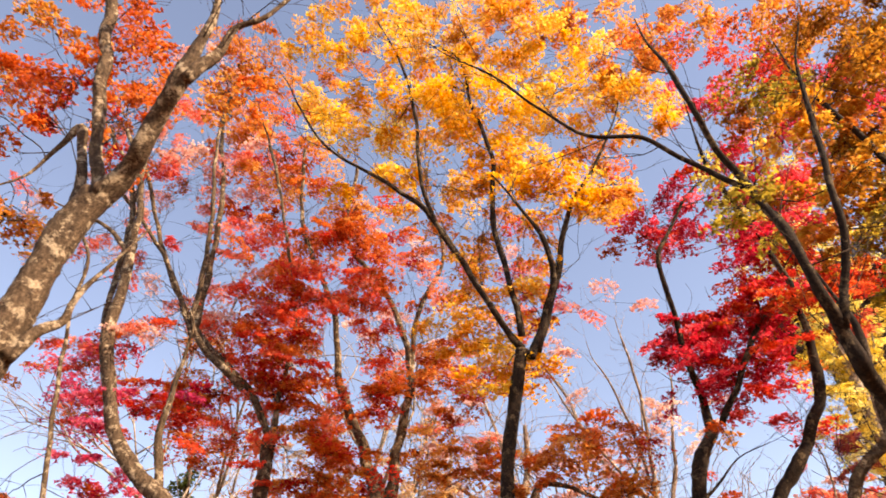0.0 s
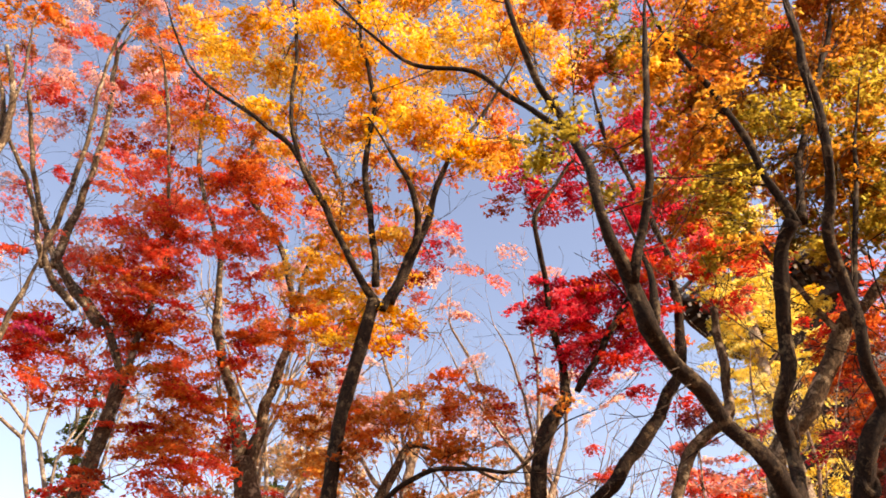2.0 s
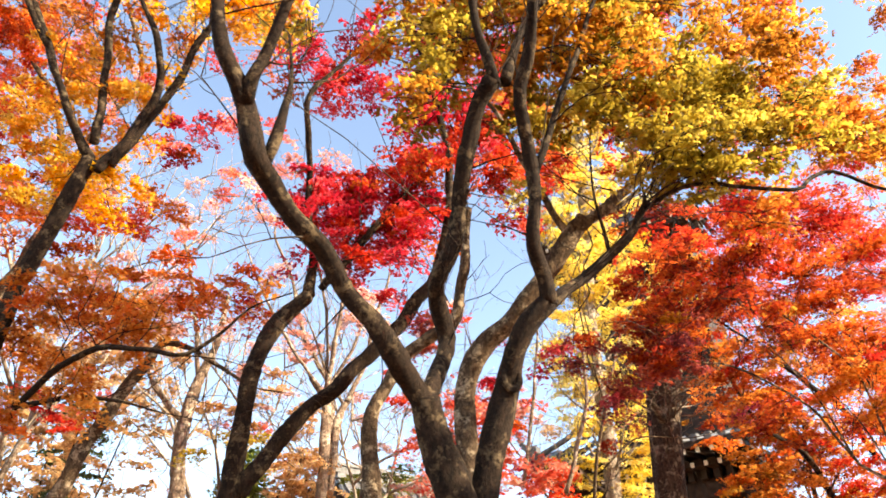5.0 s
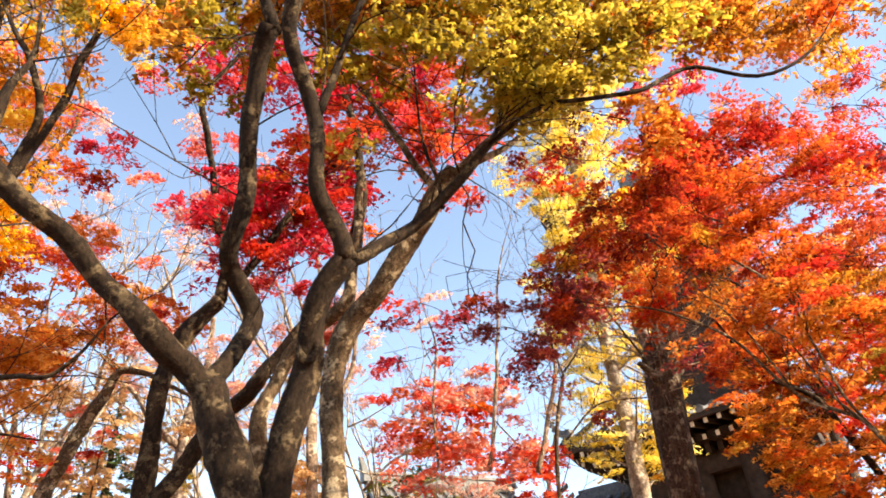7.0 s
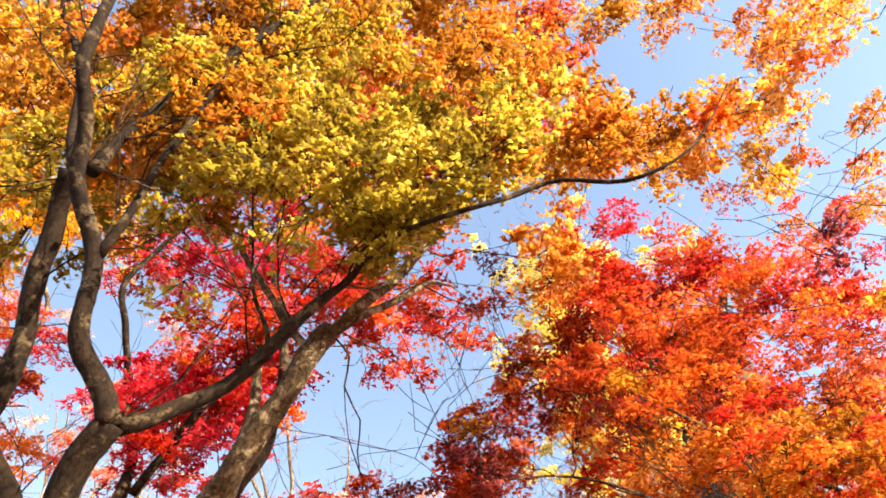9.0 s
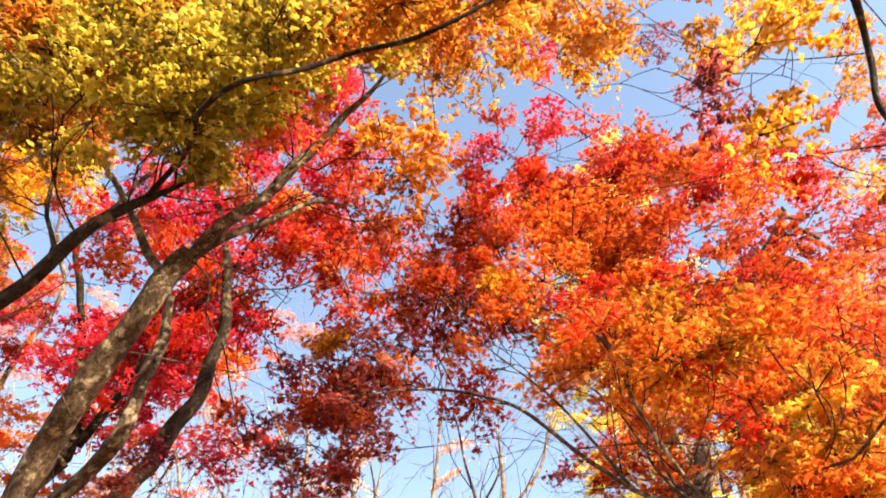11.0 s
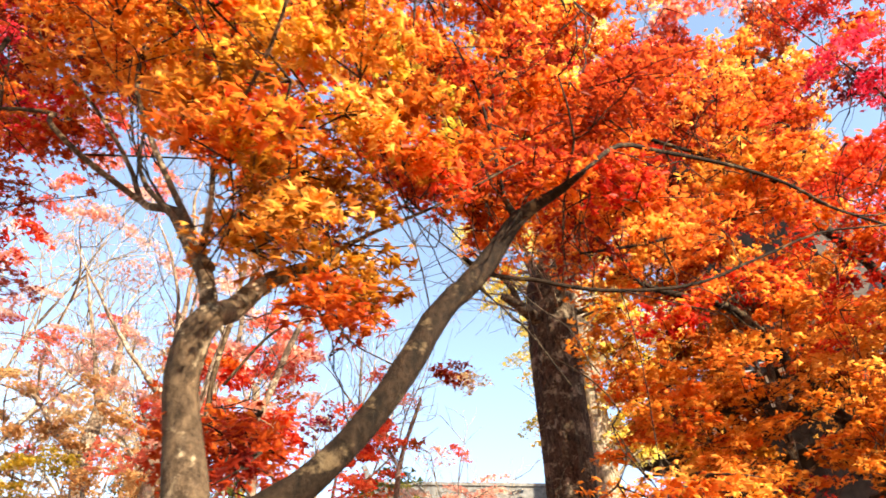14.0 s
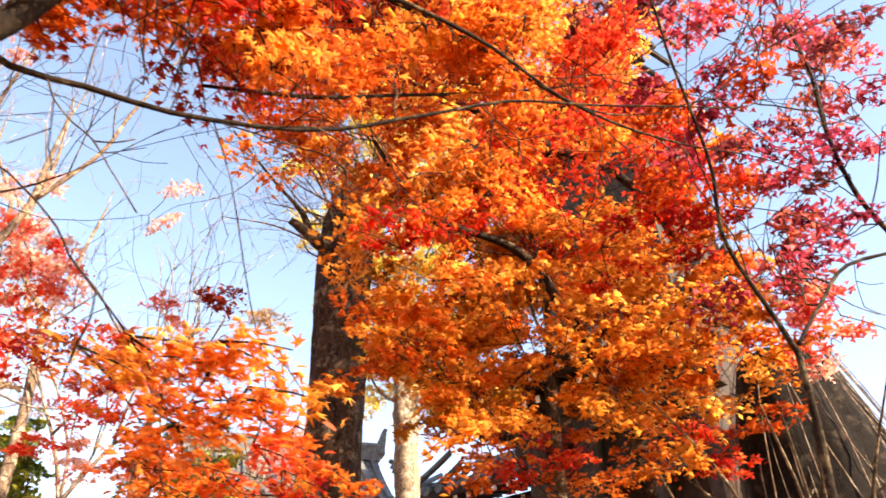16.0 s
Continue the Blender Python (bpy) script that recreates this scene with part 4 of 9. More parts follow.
crown(crimson_maple, 0.082, [(5.26, 9.28, 7.60, 0.56, 0.48, 0.26, "crimson", 1.15),
    (5.35, 9.24, 7.99, 0.56, 0.48, 0.26, "crimson", 1.15),
    (4.37, 9.33, 6.42, 0.39, 0.48, 0.35, "crimson", 0.59),
    (4.57, 9.27, 7.16, 0.39, 0.48, 0.35, "crimson", 0.59),
    (5.16, 9.40, 7.14, 0.39, 0.48, 0.35, "crimson", 0.59),
    (5.20, 9.41, 7.12, 0.35, 0.48, 0.31, "crimson", 0.77),
    (5.32, 9.38, 7.52, 0.35, 0.48, 0.31, "crimson", 1.07),
    (5.77, 9.40, 7.73, 0.35, 0.48, 0.31, "crimson", 1.07),
    (4.70, 9.28, 7.66, 0.46, 0.48, 0.27, "crimson", 0.77),
    (4.85, 9.50, 7.96, 0.46, 0.48, 0.27, "crimson", 0.77),
    (5.43, 9.38, 7.70, 0.46, 0.48, 0.27, "crimson", 1.07),
    (5.41, 9.39, 8.07, 0.46, 0.48, 0.27, "crimson", 1.07)])
crown(crimson_maple, 0.082, [(3.83, 9.22, 6.94, 0.39, 0.48, 0.25, "crimson", 0.71),
    (3.87, 9.36, 7.37, 0.39, 0.48, 0.25, "crimson", 0.71),
    (4.44, 9.21, 7.02, 0.39, 0.48, 0.25, "crimson", 0.71),
    (4.49, 9.28, 7.32, 0.39, 0.48, 0.25, "crimson", 0.71),
    (5.05, 9.42, 7.11, 0.44, 0.48, 0.30, "red", 0.71),
    (5.78, 9.76, 6.32, 0.41, 0.48, 0.30, "red", 0.98),
    (6.30, 9.21, 10.82, 1.15, 0.70, 0.94, "crimson", 0.82),
    (6.44, 9.41, 8.80, 0.51, 0.56, 0.47, "red", 1.07),
    (6.44, 9.41, 9.58, 0.51, 0.56, 0.47, "red", 1.07),
    (7.13, 9.48, 8.69, 0.50, 0.56, 0.47, "red", 1.07),
    (6.88, 9.30, 9.46, 0.49, 0.56, 0.47, "red", 1.07),
    (6.92, 7.58, 11.48, 1.13, 0.60, 0.75, "red", 0.98)])
crown(crimson_maple, 0.082, [(8.30, 7.38, 11.77, 0.95, 0.60, 0.76, "red", 0.82),
    (5.96, 9.01, 14.84, 1.35, 0.70, 0.86, "red", 0.57)])

# Tall yellow maple
yellow_maple = tree("maple_tree", "tall golden-yellow maple with slender forking limbs", (1.0, 9.0))
limb(yellow_maple, "trunk", (0.91, 9.00, -0.15, 0.129), (0.92, 8.98, 0.25, 0.107), (0.97, 8.94, 2.77, 0.094), (1.01, 8.90, 4.62, 0.089), (1.10, 8.80, 5.56, 0.089), (1.26, 8.70, 6.22, 0.087), (1.46, 8.50, 7.00, 0.090))
limb(yellow_maple, "limb", (1.46, 8.50, 7.00, 0.060), (1.11, 8.30, 7.54, 0.049), (0.70, 8.10, 8.37, 0.044), (0.18, 7.90, 9.25, 0.039), (-0.49, 7.70, 9.76, 0.029), (-1.18, 7.60, 10.28, 0.023), (-1.75, 7.50, 11.33, 0.017))
limb(yellow_maple, "limb", (1.48, 8.40, 7.16, 0.051), (1.41, 8.30, 7.95, 0.047), (1.27, 8.10, 9.17, 0.043), (1.37, 7.90, 10.20, 0.038), (1.13, 7.70, 11.48, 0.029), (0.95, 7.60, 12.76, 0.023))
limb(yellow_maple, "limb", (1.57, 8.50, 6.86, 0.066), (1.88, 8.40, 7.54, 0.053), (2.02, 8.20, 7.99, 0.047), (1.94, 7.90, 8.46, 0.038), (1.78, 7.80, 8.74, 0.032))
limb(yellow_maple, "limb", (1.69, 8.50, 6.96, 0.054), (2.13, 8.40, 8.16, 0.049), (2.48, 8.10, 9.24, 0.041), (3.04, 7.90, 10.07, 0.028), (3.35, 7.80, 10.66, 0.022))
limb(yellow_maple, "limb", (0.74, 8.10, 8.26, 0.037), (0.41, 7.90, 8.81, 0.035), (0.21, 7.70, 9.51, 0.032), (0.17, 7.50, 10.82, 0.028), (-0.04, 7.40, 12.31, 0.022))
limb(yellow_maple, "limb", (1.43, 8.85, 4.17, 0.034), (1.77, 8.60, 4.51, 0.032), (2.15, 8.30, 4.61, 0.030), (2.58, 8.10, 4.56, 0.025), (3.01, 7.90, 4.46, 0.020), (3.26, 7.80, 4.63, 0.016))
limb(yellow_maple, "limb", (1.51, 8.80, 4.18, 0.030), (1.89, 8.60, 4.22, 0.023), (2.38, 8.40, 4.16, 0.017), (2.58, 8.30, 4.09, 0.012))
crown(yellow_maple, 0.080, [(-0.59, 7.87, 11.99, 1.40, 0.90, 1.03, "yellow", 1.2),
    (0.35, 8.04, 10.16, 1.04, 0.80, 0.78, "yellow", 1.3),
    (1.99, 8.14, 9.87, 1.05, 0.80, 0.79, "yellow", 1.3),
    (3.02, 7.97, 12.05, 1.18, 0.90, 0.88, "yellow", 1.1),
    (1.45, 7.84, 11.55, 1.03, 0.80, 0.93, "yellow", 1.0),
    (0.85, 8.59, 7.86, 0.46, 0.56, 0.34, "gold", 1.1),
    (0.92, 8.55, 8.45, 0.46, 0.56, 0.34, "gold", 1.1),
    (1.67, 8.69, 7.90, 0.46, 0.56, 0.34, "gold", 1.1),
    (1.68, 8.61, 8.43, 0.46, 0.56, 0.34, "gold", 1.1),
    (0.87, 8.83, 6.61, 0.48, 0.48, 0.16, "yellow", 1.7),
    (0.87, 8.77, 6.88, 0.46, 0.48, 0.16, "yellow", 1.7),
    (1.60, 8.92, 6.88, 0.36, 0.48, 0.16, "yellow", 1.7)])
crown(yellow_maple, 0.080, [(0.71, 8.67, 7.09, 0.40, 0.48, 0.18, "gold", 1.4),
    (0.59, 8.46, 7.48, 0.40, 0.48, 0.18, "gold", 1.4),
    (0.85, 8.69, 7.10, 0.40, 0.48, 0.18, "gold", 1.4),
    (0.91, 8.71, 7.43, 0.40, 0.48, 0.18, "gold", 1.4),
    (1.95, 8.22, 8.99, 0.39, 0.48, 0.30, "yellow", 1.2),
    (2.13, 8.17, 9.36, 0.39, 0.48, 0.30, "yellow", 1.2),
    (2.92, 7.79, 9.09, 0.39, 0.48, 0.30, "yellow", 1.2),
    (2.88, 8.05, 9.42, 0.39, 0.48, 0.30, "yellow", 1.2),
    (3.57, 7.81, 11.50, 1.08, 0.70, 0.69, "gold", 1.0),
    (1.14, 7.44, 13.18, 2.08, 0.80, 0.73, "gold", 1.0),
    (1.94, 8.38, 5.34, 0.49, 0.48, 0.12, "orange", 1.3),
    (1.91, 8.44, 5.49, 0.39, 0.48, 0.12, "orange", 1.3)])
crown(yellow_maple, 0.080, [(3.50, 7.75, 5.30, 0.21, 0.40, 0.09, "orange", 1.2),
    (1.63, 8.31, 5.10, 0.38, 0.48, 0.10, "orange", 0.90),
    (2.34, 8.23, 4.87, 0.38, 0.48, 0.10, "orange", 0.90),
    (2.37, 8.30, 5.03, 0.38, 0.48, 0.10, "orange", 0.90),
    (1.42, 8.85, 4.16, 0.24, 0.48, 0.13, "orange", 0.83),
    (1.33, 8.97, 4.28, 0.24, 0.48, 0.13, "orange", 0.83),
    (1.96, 8.70, 4.23, 0.24, 0.48, 0.13, "orange", 0.83),
    (2.08, 8.75, 4.41, 0.24, 0.48, 0.13, "orange", 0.83),
    (1.15, 8.99, 4.88, 0.43, 0.48, 0.12, "orange", 0.83),
    (1.22, 8.99, 5.06, 0.43, 0.48, 0.12, "orange", 0.83),
    (2.15, 8.79, 4.75, 0.32, 0.48, 0.12, "orange", 0.83),
    (2.34, 8.42, 5.09, 0.43, 0.48, 0.12, "orange", 0.83)])
crown(yellow_maple, 0.080, [(3.50, 7.81, 12.51, 1.13, 0.70, 0.72, "gold", 0.9),
    (2.48, 7.51, 12.94, 1.23, 0.70, 0.61, "gold", 1.1),
    (3.35, 8.08, 9.71, 0.54, 0.60, 0.63, "orange", 0.7),
    (0.62, 7.84, 12.06, 1.09, 0.80, 0.89, "yellow", 1.1),
    (-0.69, 8.21, 9.92, 0.81, 0.70, 0.54, "yellow", 1.1),
    (2.08, 8.11, 9.76, 0.99, 0.70, 0.63, "yellow", 1.1),
    (1.03, 8.65, 7.95, 0.34, 0.48, 0.25, "gold", 1.0),
    (1.04, 8.59, 8.35, 0.34, 0.48, 0.25, "gold", 1.0),
    (1.64, 8.65, 7.94, 0.34, 0.48, 0.25, "gold", 1.0),
    (1.66, 8.65, 8.33, 0.34, 0.48, 0.25, "gold", 1.0)])

# Leaning maple where the walk begins
slanting_maple = tree("maple_tree", "slanting maple with pale lichened bark and rust-orange leaves", (-4.6, 5.0))
limb(slanting_maple, "trunk", (-4.45, 5.30, -0.15, 0.237), (-4.33, 5.27, 0.25, 0.196), (-3.97, 5.18, 2.76, 0.173), (-3.65, 5.10, 4.61, 0.163), (-3.47, 5.05, 5.20, 0.163), (-3.34, 5.00, 5.75, 0.153), (-3.18, 4.95, 6.34, 0.150), (-2.97, 4.90, 6.72, 0.147))
limb(slanting_maple, "limb", (-2.99, 4.90, 6.72, 0.073), (-3.17, 4.85, 7.54, 0.065), (-3.31, 4.70, 8.63, 0.075), (-3.45, 4.60, 9.76, 0.071))
limb(slanting_maple, "limb", (-2.95, 4.90, 6.72, 0.122), (-2.62, 4.70, 7.00, 0.102), (-2.34, 4.40, 7.38, 0.095), (-2.14, 4.20, 7.64, 0.087), (-1.97, 4.10, 8.16, 0.047), (-1.88, 4.00, 8.74, 0.040))
limb(slanting_maple, "limb", (-2.12, 4.20, 7.54, 0.070), (-1.85, 4.20, 7.95, 0.055), (-1.69, 4.15, 8.32, 0.035), (-1.40, 4.10, 8.43, 0.029), (-1.19, 4.10, 8.75, 0.023))
limb(slanting_maple, "limb", (-3.37, 5.05, 5.03, 0.079), (-3.24, 5.10, 5.27, 0.053), (-3.09, 5.20, 5.45, 0.040), (-3.05, 5.20, 5.66, 0.030))
limb(slanting_maple, "limb", (-3.17, 4.95, 6.59, 0.070), (-3.30, 5.00, 7.20, 0.052), (-3.59, 5.10, 7.96, 0.049), (-3.71, 5.10, 7.65, 0.027))
crown(slanting_maple, 0.070, [(-4.57, 4.91, 8.10, 0.40, 0.64, 0.38, "orangered", 1.4),
    (-4.50, 5.04, 8.73, 0.40, 0.64, 0.38, "orangered", 1.4),
    (-3.74, 4.92, 8.15, 0.40, 0.64, 0.38, "orangered", 1.4),
    (-3.80, 5.04, 8.73, 0.40, 0.64, 0.38, "orangered", 1.4),
    (-3.58, 5.00, 8.98, 0.35, 0.48, 0.24, "orangered", 1.4),
    (-3.59, 5.06, 9.35, 0.35, 0.48, 0.24, "orangered", 1.4),
    (-2.83, 4.83, 9.00, 0.35, 0.48, 0.24, "orangered", 1.4),
    (-2.87, 4.78, 9.38, 0.35, 0.48, 0.24, "orangered", 1.4),
    (-4.33, 4.78, 9.38, 0.53, 0.60, 0.33, "orange", 1.1),
    (-3.23, 5.21, 7.94, 0.25, 0.48, 0.18, "orangered", 1.0),
    (-3.19, 5.24, 8.24, 0.25, 0.48, 0.18, "orangered", 1.0),
    (-2.78, 4.98, 7.91, 0.25, 0.48, 0.18, "orangered", 1.0)])
crown(slanting_maple, 0.070, [(-2.78, 4.98, 8.22, 0.25, 0.48, 0.18, "orangered", 1.0),
    (-1.79, 4.61, 7.47, 0.20, 0.38, 0.17, "orange", 0.9),
    (-1.78, 4.61, 7.75, 0.20, 0.36, 0.17, "orange", 0.9),
    (-1.52, 4.40, 7.48, 0.20, 0.40, 0.17, "orange", 0.9),
    (-1.50, 4.40, 7.76, 0.20, 0.40, 0.17, "orange", 0.9),
    (-4.03, 5.15, 6.66, 0.16, 0.40, 0.20, "orange", 0.9),
    (-4.05, 5.20, 6.94, 0.16, 0.40, 0.20, "orange", 0.9),
    (-3.76, 5.20, 6.66, 0.16, 0.40, 0.20, "orange", 0.9),
    (-3.77, 5.33, 6.89, 0.16, 0.40, 0.20, "orange", 0.9)])

# Red and orange maples further back
scarlet_maple = tree("maple_tree", "scarlet maple with layered sprays and a pale leaning trunk", (-3.0, 11.3))
limb(scarlet_maple, "trunk", (-2.90, 11.20, -0.15, 0.169), (-2.87, 11.18, 0.25, 0.140), (-2.78, 11.14, 3.30, 0.124), (-2.70, 11.10, 5.50, 0.117), (-2.56, 11.00, 6.20, 0.115), (-2.49, 11.00, 7.11, 0.109))
limb(scarlet_maple, "limb", (-2.49, 11.00, 7.11, 0.070), (-2.74, 10.90, 7.75, 0.059), (-3.33, 10.80, 8.52, 0.047), (-3.85, 10.70, 9.00, 0.041))
limb(scarlet_maple, "limb", (-2.47, 11.00, 7.11, 0.064), (-2.36, 10.90, 7.96, 0.047), (-2.17, 10.70, 8.93, 0.035), (-2.42, 10.30, 11.16, 0.030), (-2.90, 10.00, 13.49, 0.025))
limb(scarlet_maple, "limb", (-3.94, 10.60, 8.99, 0.081), (-3.77, 10.40, 10.56, 0.059), (-3.74, 10.20, 12.34, 0.046), (-3.89, 10.00, 14.25, 0.032))
limb(scarlet_maple, "limb", (-2.98, 10.80, 7.97, 0.071), (-3.85, 10.60, 9.04, 0.066), (-4.51, 10.40, 10.34, 0.047), (-5.33, 10.10, 12.83, 0.039))
crown(scarlet_maple, 0.086, [(-4.16, 11.11, 9.81, 0.63, 0.60, 0.36, "pinkred", 1.36),
    (-4.09, 11.06, 10.39, 0.63, 0.55, 0.36, "pinkred", 1.36),
    (-3.01, 10.84, 9.80, 0.63, 0.64, 0.36, "pinkred", 1.36),
    (-3.01, 10.84, 10.40, 0.63, 0.64, 0.36, "pinkred", 1.36),
    (-2.27, 10.74, 9.94, 1.19, 0.80, 0.59, "scarlet", 1.53),
    (-1.98, 10.62, 8.83, 0.61, 0.64, 0.34, "orangered", 1.61),
    (-1.99, 10.54, 9.47, 0.66, 0.64, 0.34, "scarlet", 1.61),
    (-0.67, 10.68, 8.86, 0.35, 0.64, 0.34, "scarlet", 1.61),
    (-0.81, 10.52, 9.47, 0.66, 0.64, 0.34, "scarlet", 1.61),
    (-3.87, 11.01, 7.94, 0.68, 0.56, 0.22, "orangered", 1.53),
    (-3.76, 11.28, 8.20, 0.68, 0.55, 0.22, "scarlet", 1.53),
    (-2.75, 11.37, 8.02, 0.68, 0.56, 0.22, "scarlet", 1.53)])
crown(scarlet_maple, 0.086, [(-2.56, 11.11, 8.35, 0.68, 0.56, 0.22, "scarlet", 1.53),
    (-1.96, 10.84, 7.94, 0.68, 0.64, 0.27, "orangered", 1.61),
    (-2.19, 10.68, 8.35, 0.74, 0.64, 0.27, "scarlet", 1.61),
    (-0.58, 10.61, 7.98, 0.44, 0.64, 0.27, "scarlet", 1.61),
    (-0.60, 10.77, 8.33, 0.36, 0.64, 0.27, "scarlet", 1.61),
    (-3.11, 11.28, 6.93, 0.61, 0.56, 0.21, "orangered", 1.44),
    (-3.07, 11.27, 7.27, 0.61, 0.56, 0.21, "scarlet", 1.44),
    (-1.71, 11.21, 6.90, 0.61, 0.56, 0.21, "orangered", 1.44),
    (-1.75, 11.17, 7.21, 0.56, 0.56, 0.21, "scarlet", 1.44),
    (-0.64, 10.72, 7.76, 0.52, 0.64, 0.33, "orangered", 1.53),
    (-0.61, 10.86, 8.25, 0.37, 0.64, 0.33, "scarlet", 1.53),
    (0.57, 10.91, 7.67, 0.52, 0.64, 0.33, "orangered", 1.53)])
crown(scarlet_maple, 0.086, [(0.28, 10.85, 8.23, 0.59, 0.64, 0.33, "scarlet", 1.53),
    (-2.06, 11.48, 6.20, 0.64, 0.56, 0.20, "orange", 1.36),
    (-2.08, 11.46, 6.53, 0.64, 0.56, 0.20, "orange", 1.36),
    (-1.43, 11.15, 6.17, 0.51, 0.56, 0.20, "orange", 1.36),
    (-1.47, 11.15, 6.53, 0.45, 0.56, 0.20, "orange", 1.36),
    (-5.74, 10.64, 8.27, 0.60, 0.56, 0.29, "orangered", 1.10),
    (-5.91, 10.61, 8.70, 0.61, 0.56, 0.29, "scarlet", 1.10),
    (-5.03, 10.81, 8.07, 0.61, 0.56, 0.29, "scarlet", 1.10),
    (-5.20, 10.30, 8.84, 0.61, 0.56, 0.29, "scarlet", 1.10),
    (-5.63, 10.69, 7.46, 0.45, 0.48, 0.17, "orangered", 1.10),
    (-5.68, 10.64, 7.75, 0.48, 0.48, 0.17, "scarlet", 1.10),
    (-5.02, 10.58, 7.45, 0.48, 0.48, 0.17, "scarlet", 1.10)])
crown(scarlet_maple, 0.086, [(-5.02, 10.58, 7.73, 0.48, 0.48, 0.17, "scarlet", 1.10),
    (-3.59, 11.23, 8.43, 0.52, 0.48, 0.30, "orangered", 1.10),
    (-3.58, 11.18, 9.16, 0.52, 0.56, 0.30, "scarlet", 1.10),
    (-2.75, 10.89, 8.60, 0.52, 0.56, 0.30, "scarlet", 1.10),
    (-2.92, 10.81, 9.04, 0.52, 0.56, 0.30, "scarlet", 1.10),
    (-3.87, 11.04, 8.00, 0.58, 0.60, 0.49, "orangered", 1.44),
    (-3.67, 11.00, 9.29, 0.58, 0.64, 0.49, "scarlet", 1.44),
    (-2.56, 10.51, 8.59, 0.58, 0.64, 0.49, "orangered", 1.44),
    (-2.82, 10.54, 9.17, 0.58, 0.64, 0.49, "scarlet", 1.44),
    (-1.50, 10.67, 6.66, 0.47, 0.64, 0.43, "orangered", 1.44),
    (-1.62, 10.75, 7.28, 0.47, 0.64, 0.43, "scarlet", 1.44),
    (-0.33, 10.52, 7.60, 0.55, 0.64, 0.43, "orangered", 1.44)])
crown(scarlet_maple, 0.086, [(-2.45, 10.62, 5.01, 0.57, 0.56, 0.27, "scarlet", 1.53),
    (-2.57, 10.53, 5.64, 0.57, 0.56, 0.27, "orangered", 1.53),
    (-1.48, 10.51, 5.19, 0.57, 0.56, 0.27, "scarlet", 1.53),
    (-1.48, 10.51, 5.64, 0.57, 0.56, 0.27, "orangered", 1.53),
    (-1.18, 10.81, 5.07, 0.59, 0.56, 0.23, "scarlet", 1.44),
    (-1.30, 10.80, 5.45, 0.58, 0.56, 0.23, "orangered", 1.44),
    (-0.01, 10.98, 4.88, 0.59, 0.56, 0.23, "scarlet", 1.44),
    (0.43, 10.92, 5.46, 0.46, 0.56, 0.23, "orange", 1.08),
    (-2.50, 10.87, 6.43, 0.57, 0.56, 0.25, "scarlet", 1.44),
    (-2.32, 10.88, 6.87, 0.57, 0.56, 0.25, "scarlet", 1.44),
    (-1.51, 10.61, 6.46, 0.55, 0.56, 0.25, "orangered", 1.44),
    (-1.56, 10.62, 6.85, 0.51, 0.56, 0.25, "scarlet", 1.44)])
crown(scarlet_maple, 0.086, [(-2.64, 10.74, 10.60, 1.18, 0.80, 0.75, "scarlet", 1.61),
    (-2.12, 10.74, 9.19, 0.71, 0.64, 0.37, "scarlet", 1.78),
    (-2.12, 10.74, 9.80, 0.71, 0.64, 0.37, "orangered", 1.78),
    (-0.84, 10.56, 9.29, 0.61, 0.64, 0.37, "scarlet", 1.78),
    (-0.96, 10.62, 9.87, 0.71, 0.64, 0.37, "scarlet", 1.78),
    (-3.56, 10.71, 11.17, 0.76, 0.70, 0.65, "pinkred", 1.10),
    (-2.49, 11.15, 8.14, 0.73, 0.64, 0.29, "orangered", 1.61),
    (-2.62, 10.84, 8.51, 0.73, 0.64, 0.29, "scarlet", 1.61),
    (-1.74, 10.80, 8.02, 0.68, 0.64, 0.29, "orangered", 1.61),
    (-1.84, 10.78, 8.50, 0.73, 0.64, 0.29, "scarlet", 1.61),
    (-3.84, 10.81, 7.46, 0.75, 0.56, 0.22, "scarlet", 1.44),
    (-3.84, 10.81, 7.83, 0.75, 0.56, 0.22, "orangered", 1.44)])
crown(scarlet_maple, 0.086, [(-2.68, 11.22, 7.45, 0.75, 0.56, 0.22, "scarlet", 1.44),
    (-2.49, 11.19, 7.89, 0.75, 0.56, 0.22, "scarlet", 1.44),
    (-5.43, 10.15, 8.47, 0.59, 0.56, 0.19, "scarlet", 1.36),
    (-5.36, 10.13, 8.80, 0.59, 0.56, 0.19, "orangered", 1.36),
    (-4.51, 9.92, 8.88, 0.50, 0.56, 0.19, "scarlet", 1.36)])
rose_maple = tree("maple_tree", "rose-purple maple with a sinuous pale stem", (-4.0, 9.5))
limb(rose_maple, "trunk", (-3.38, 9.50, -0.15, 0.184), (-3.39, 9.50, 0.25, 0.152), (-3.44, 9.50, 3.33, 0.134), (-3.48, 9.50, 5.55, 0.127), (-3.87, 9.45, 5.91, 0.111), (-4.30, 9.40, 6.54, 0.102), (-4.58, 9.40, 7.37, 0.101), (-4.82, 9.40, 8.29, 0.099), (-4.78, 9.40, 9.07, 0.092), (-4.83, 9.40, 10.18, 0.078))
limb(rose_maple, "limb", (-4.83, 9.40, 10.18, 0.071), (-4.87, 9.40, 11.00, 0.065), (-5.12, 9.40, 12.07, 0.052), (-5.53, 9.30, 13.14, 0.036))
limb(rose_maple, "limb", (-4.82, 9.40, 9.92, 0.050), (-5.47, 9.50, 10.72, 0.036), (-5.90, 9.50, 11.02, 0.029))
limb(rose_maple, "limb", (-3.58, 9.50, 5.71, 0.061), (-3.72, 9.50, 6.64, 0.058), (-3.60, 9.40, 7.31, 0.040), (-3.54, 9.40, 7.90, 0.028))
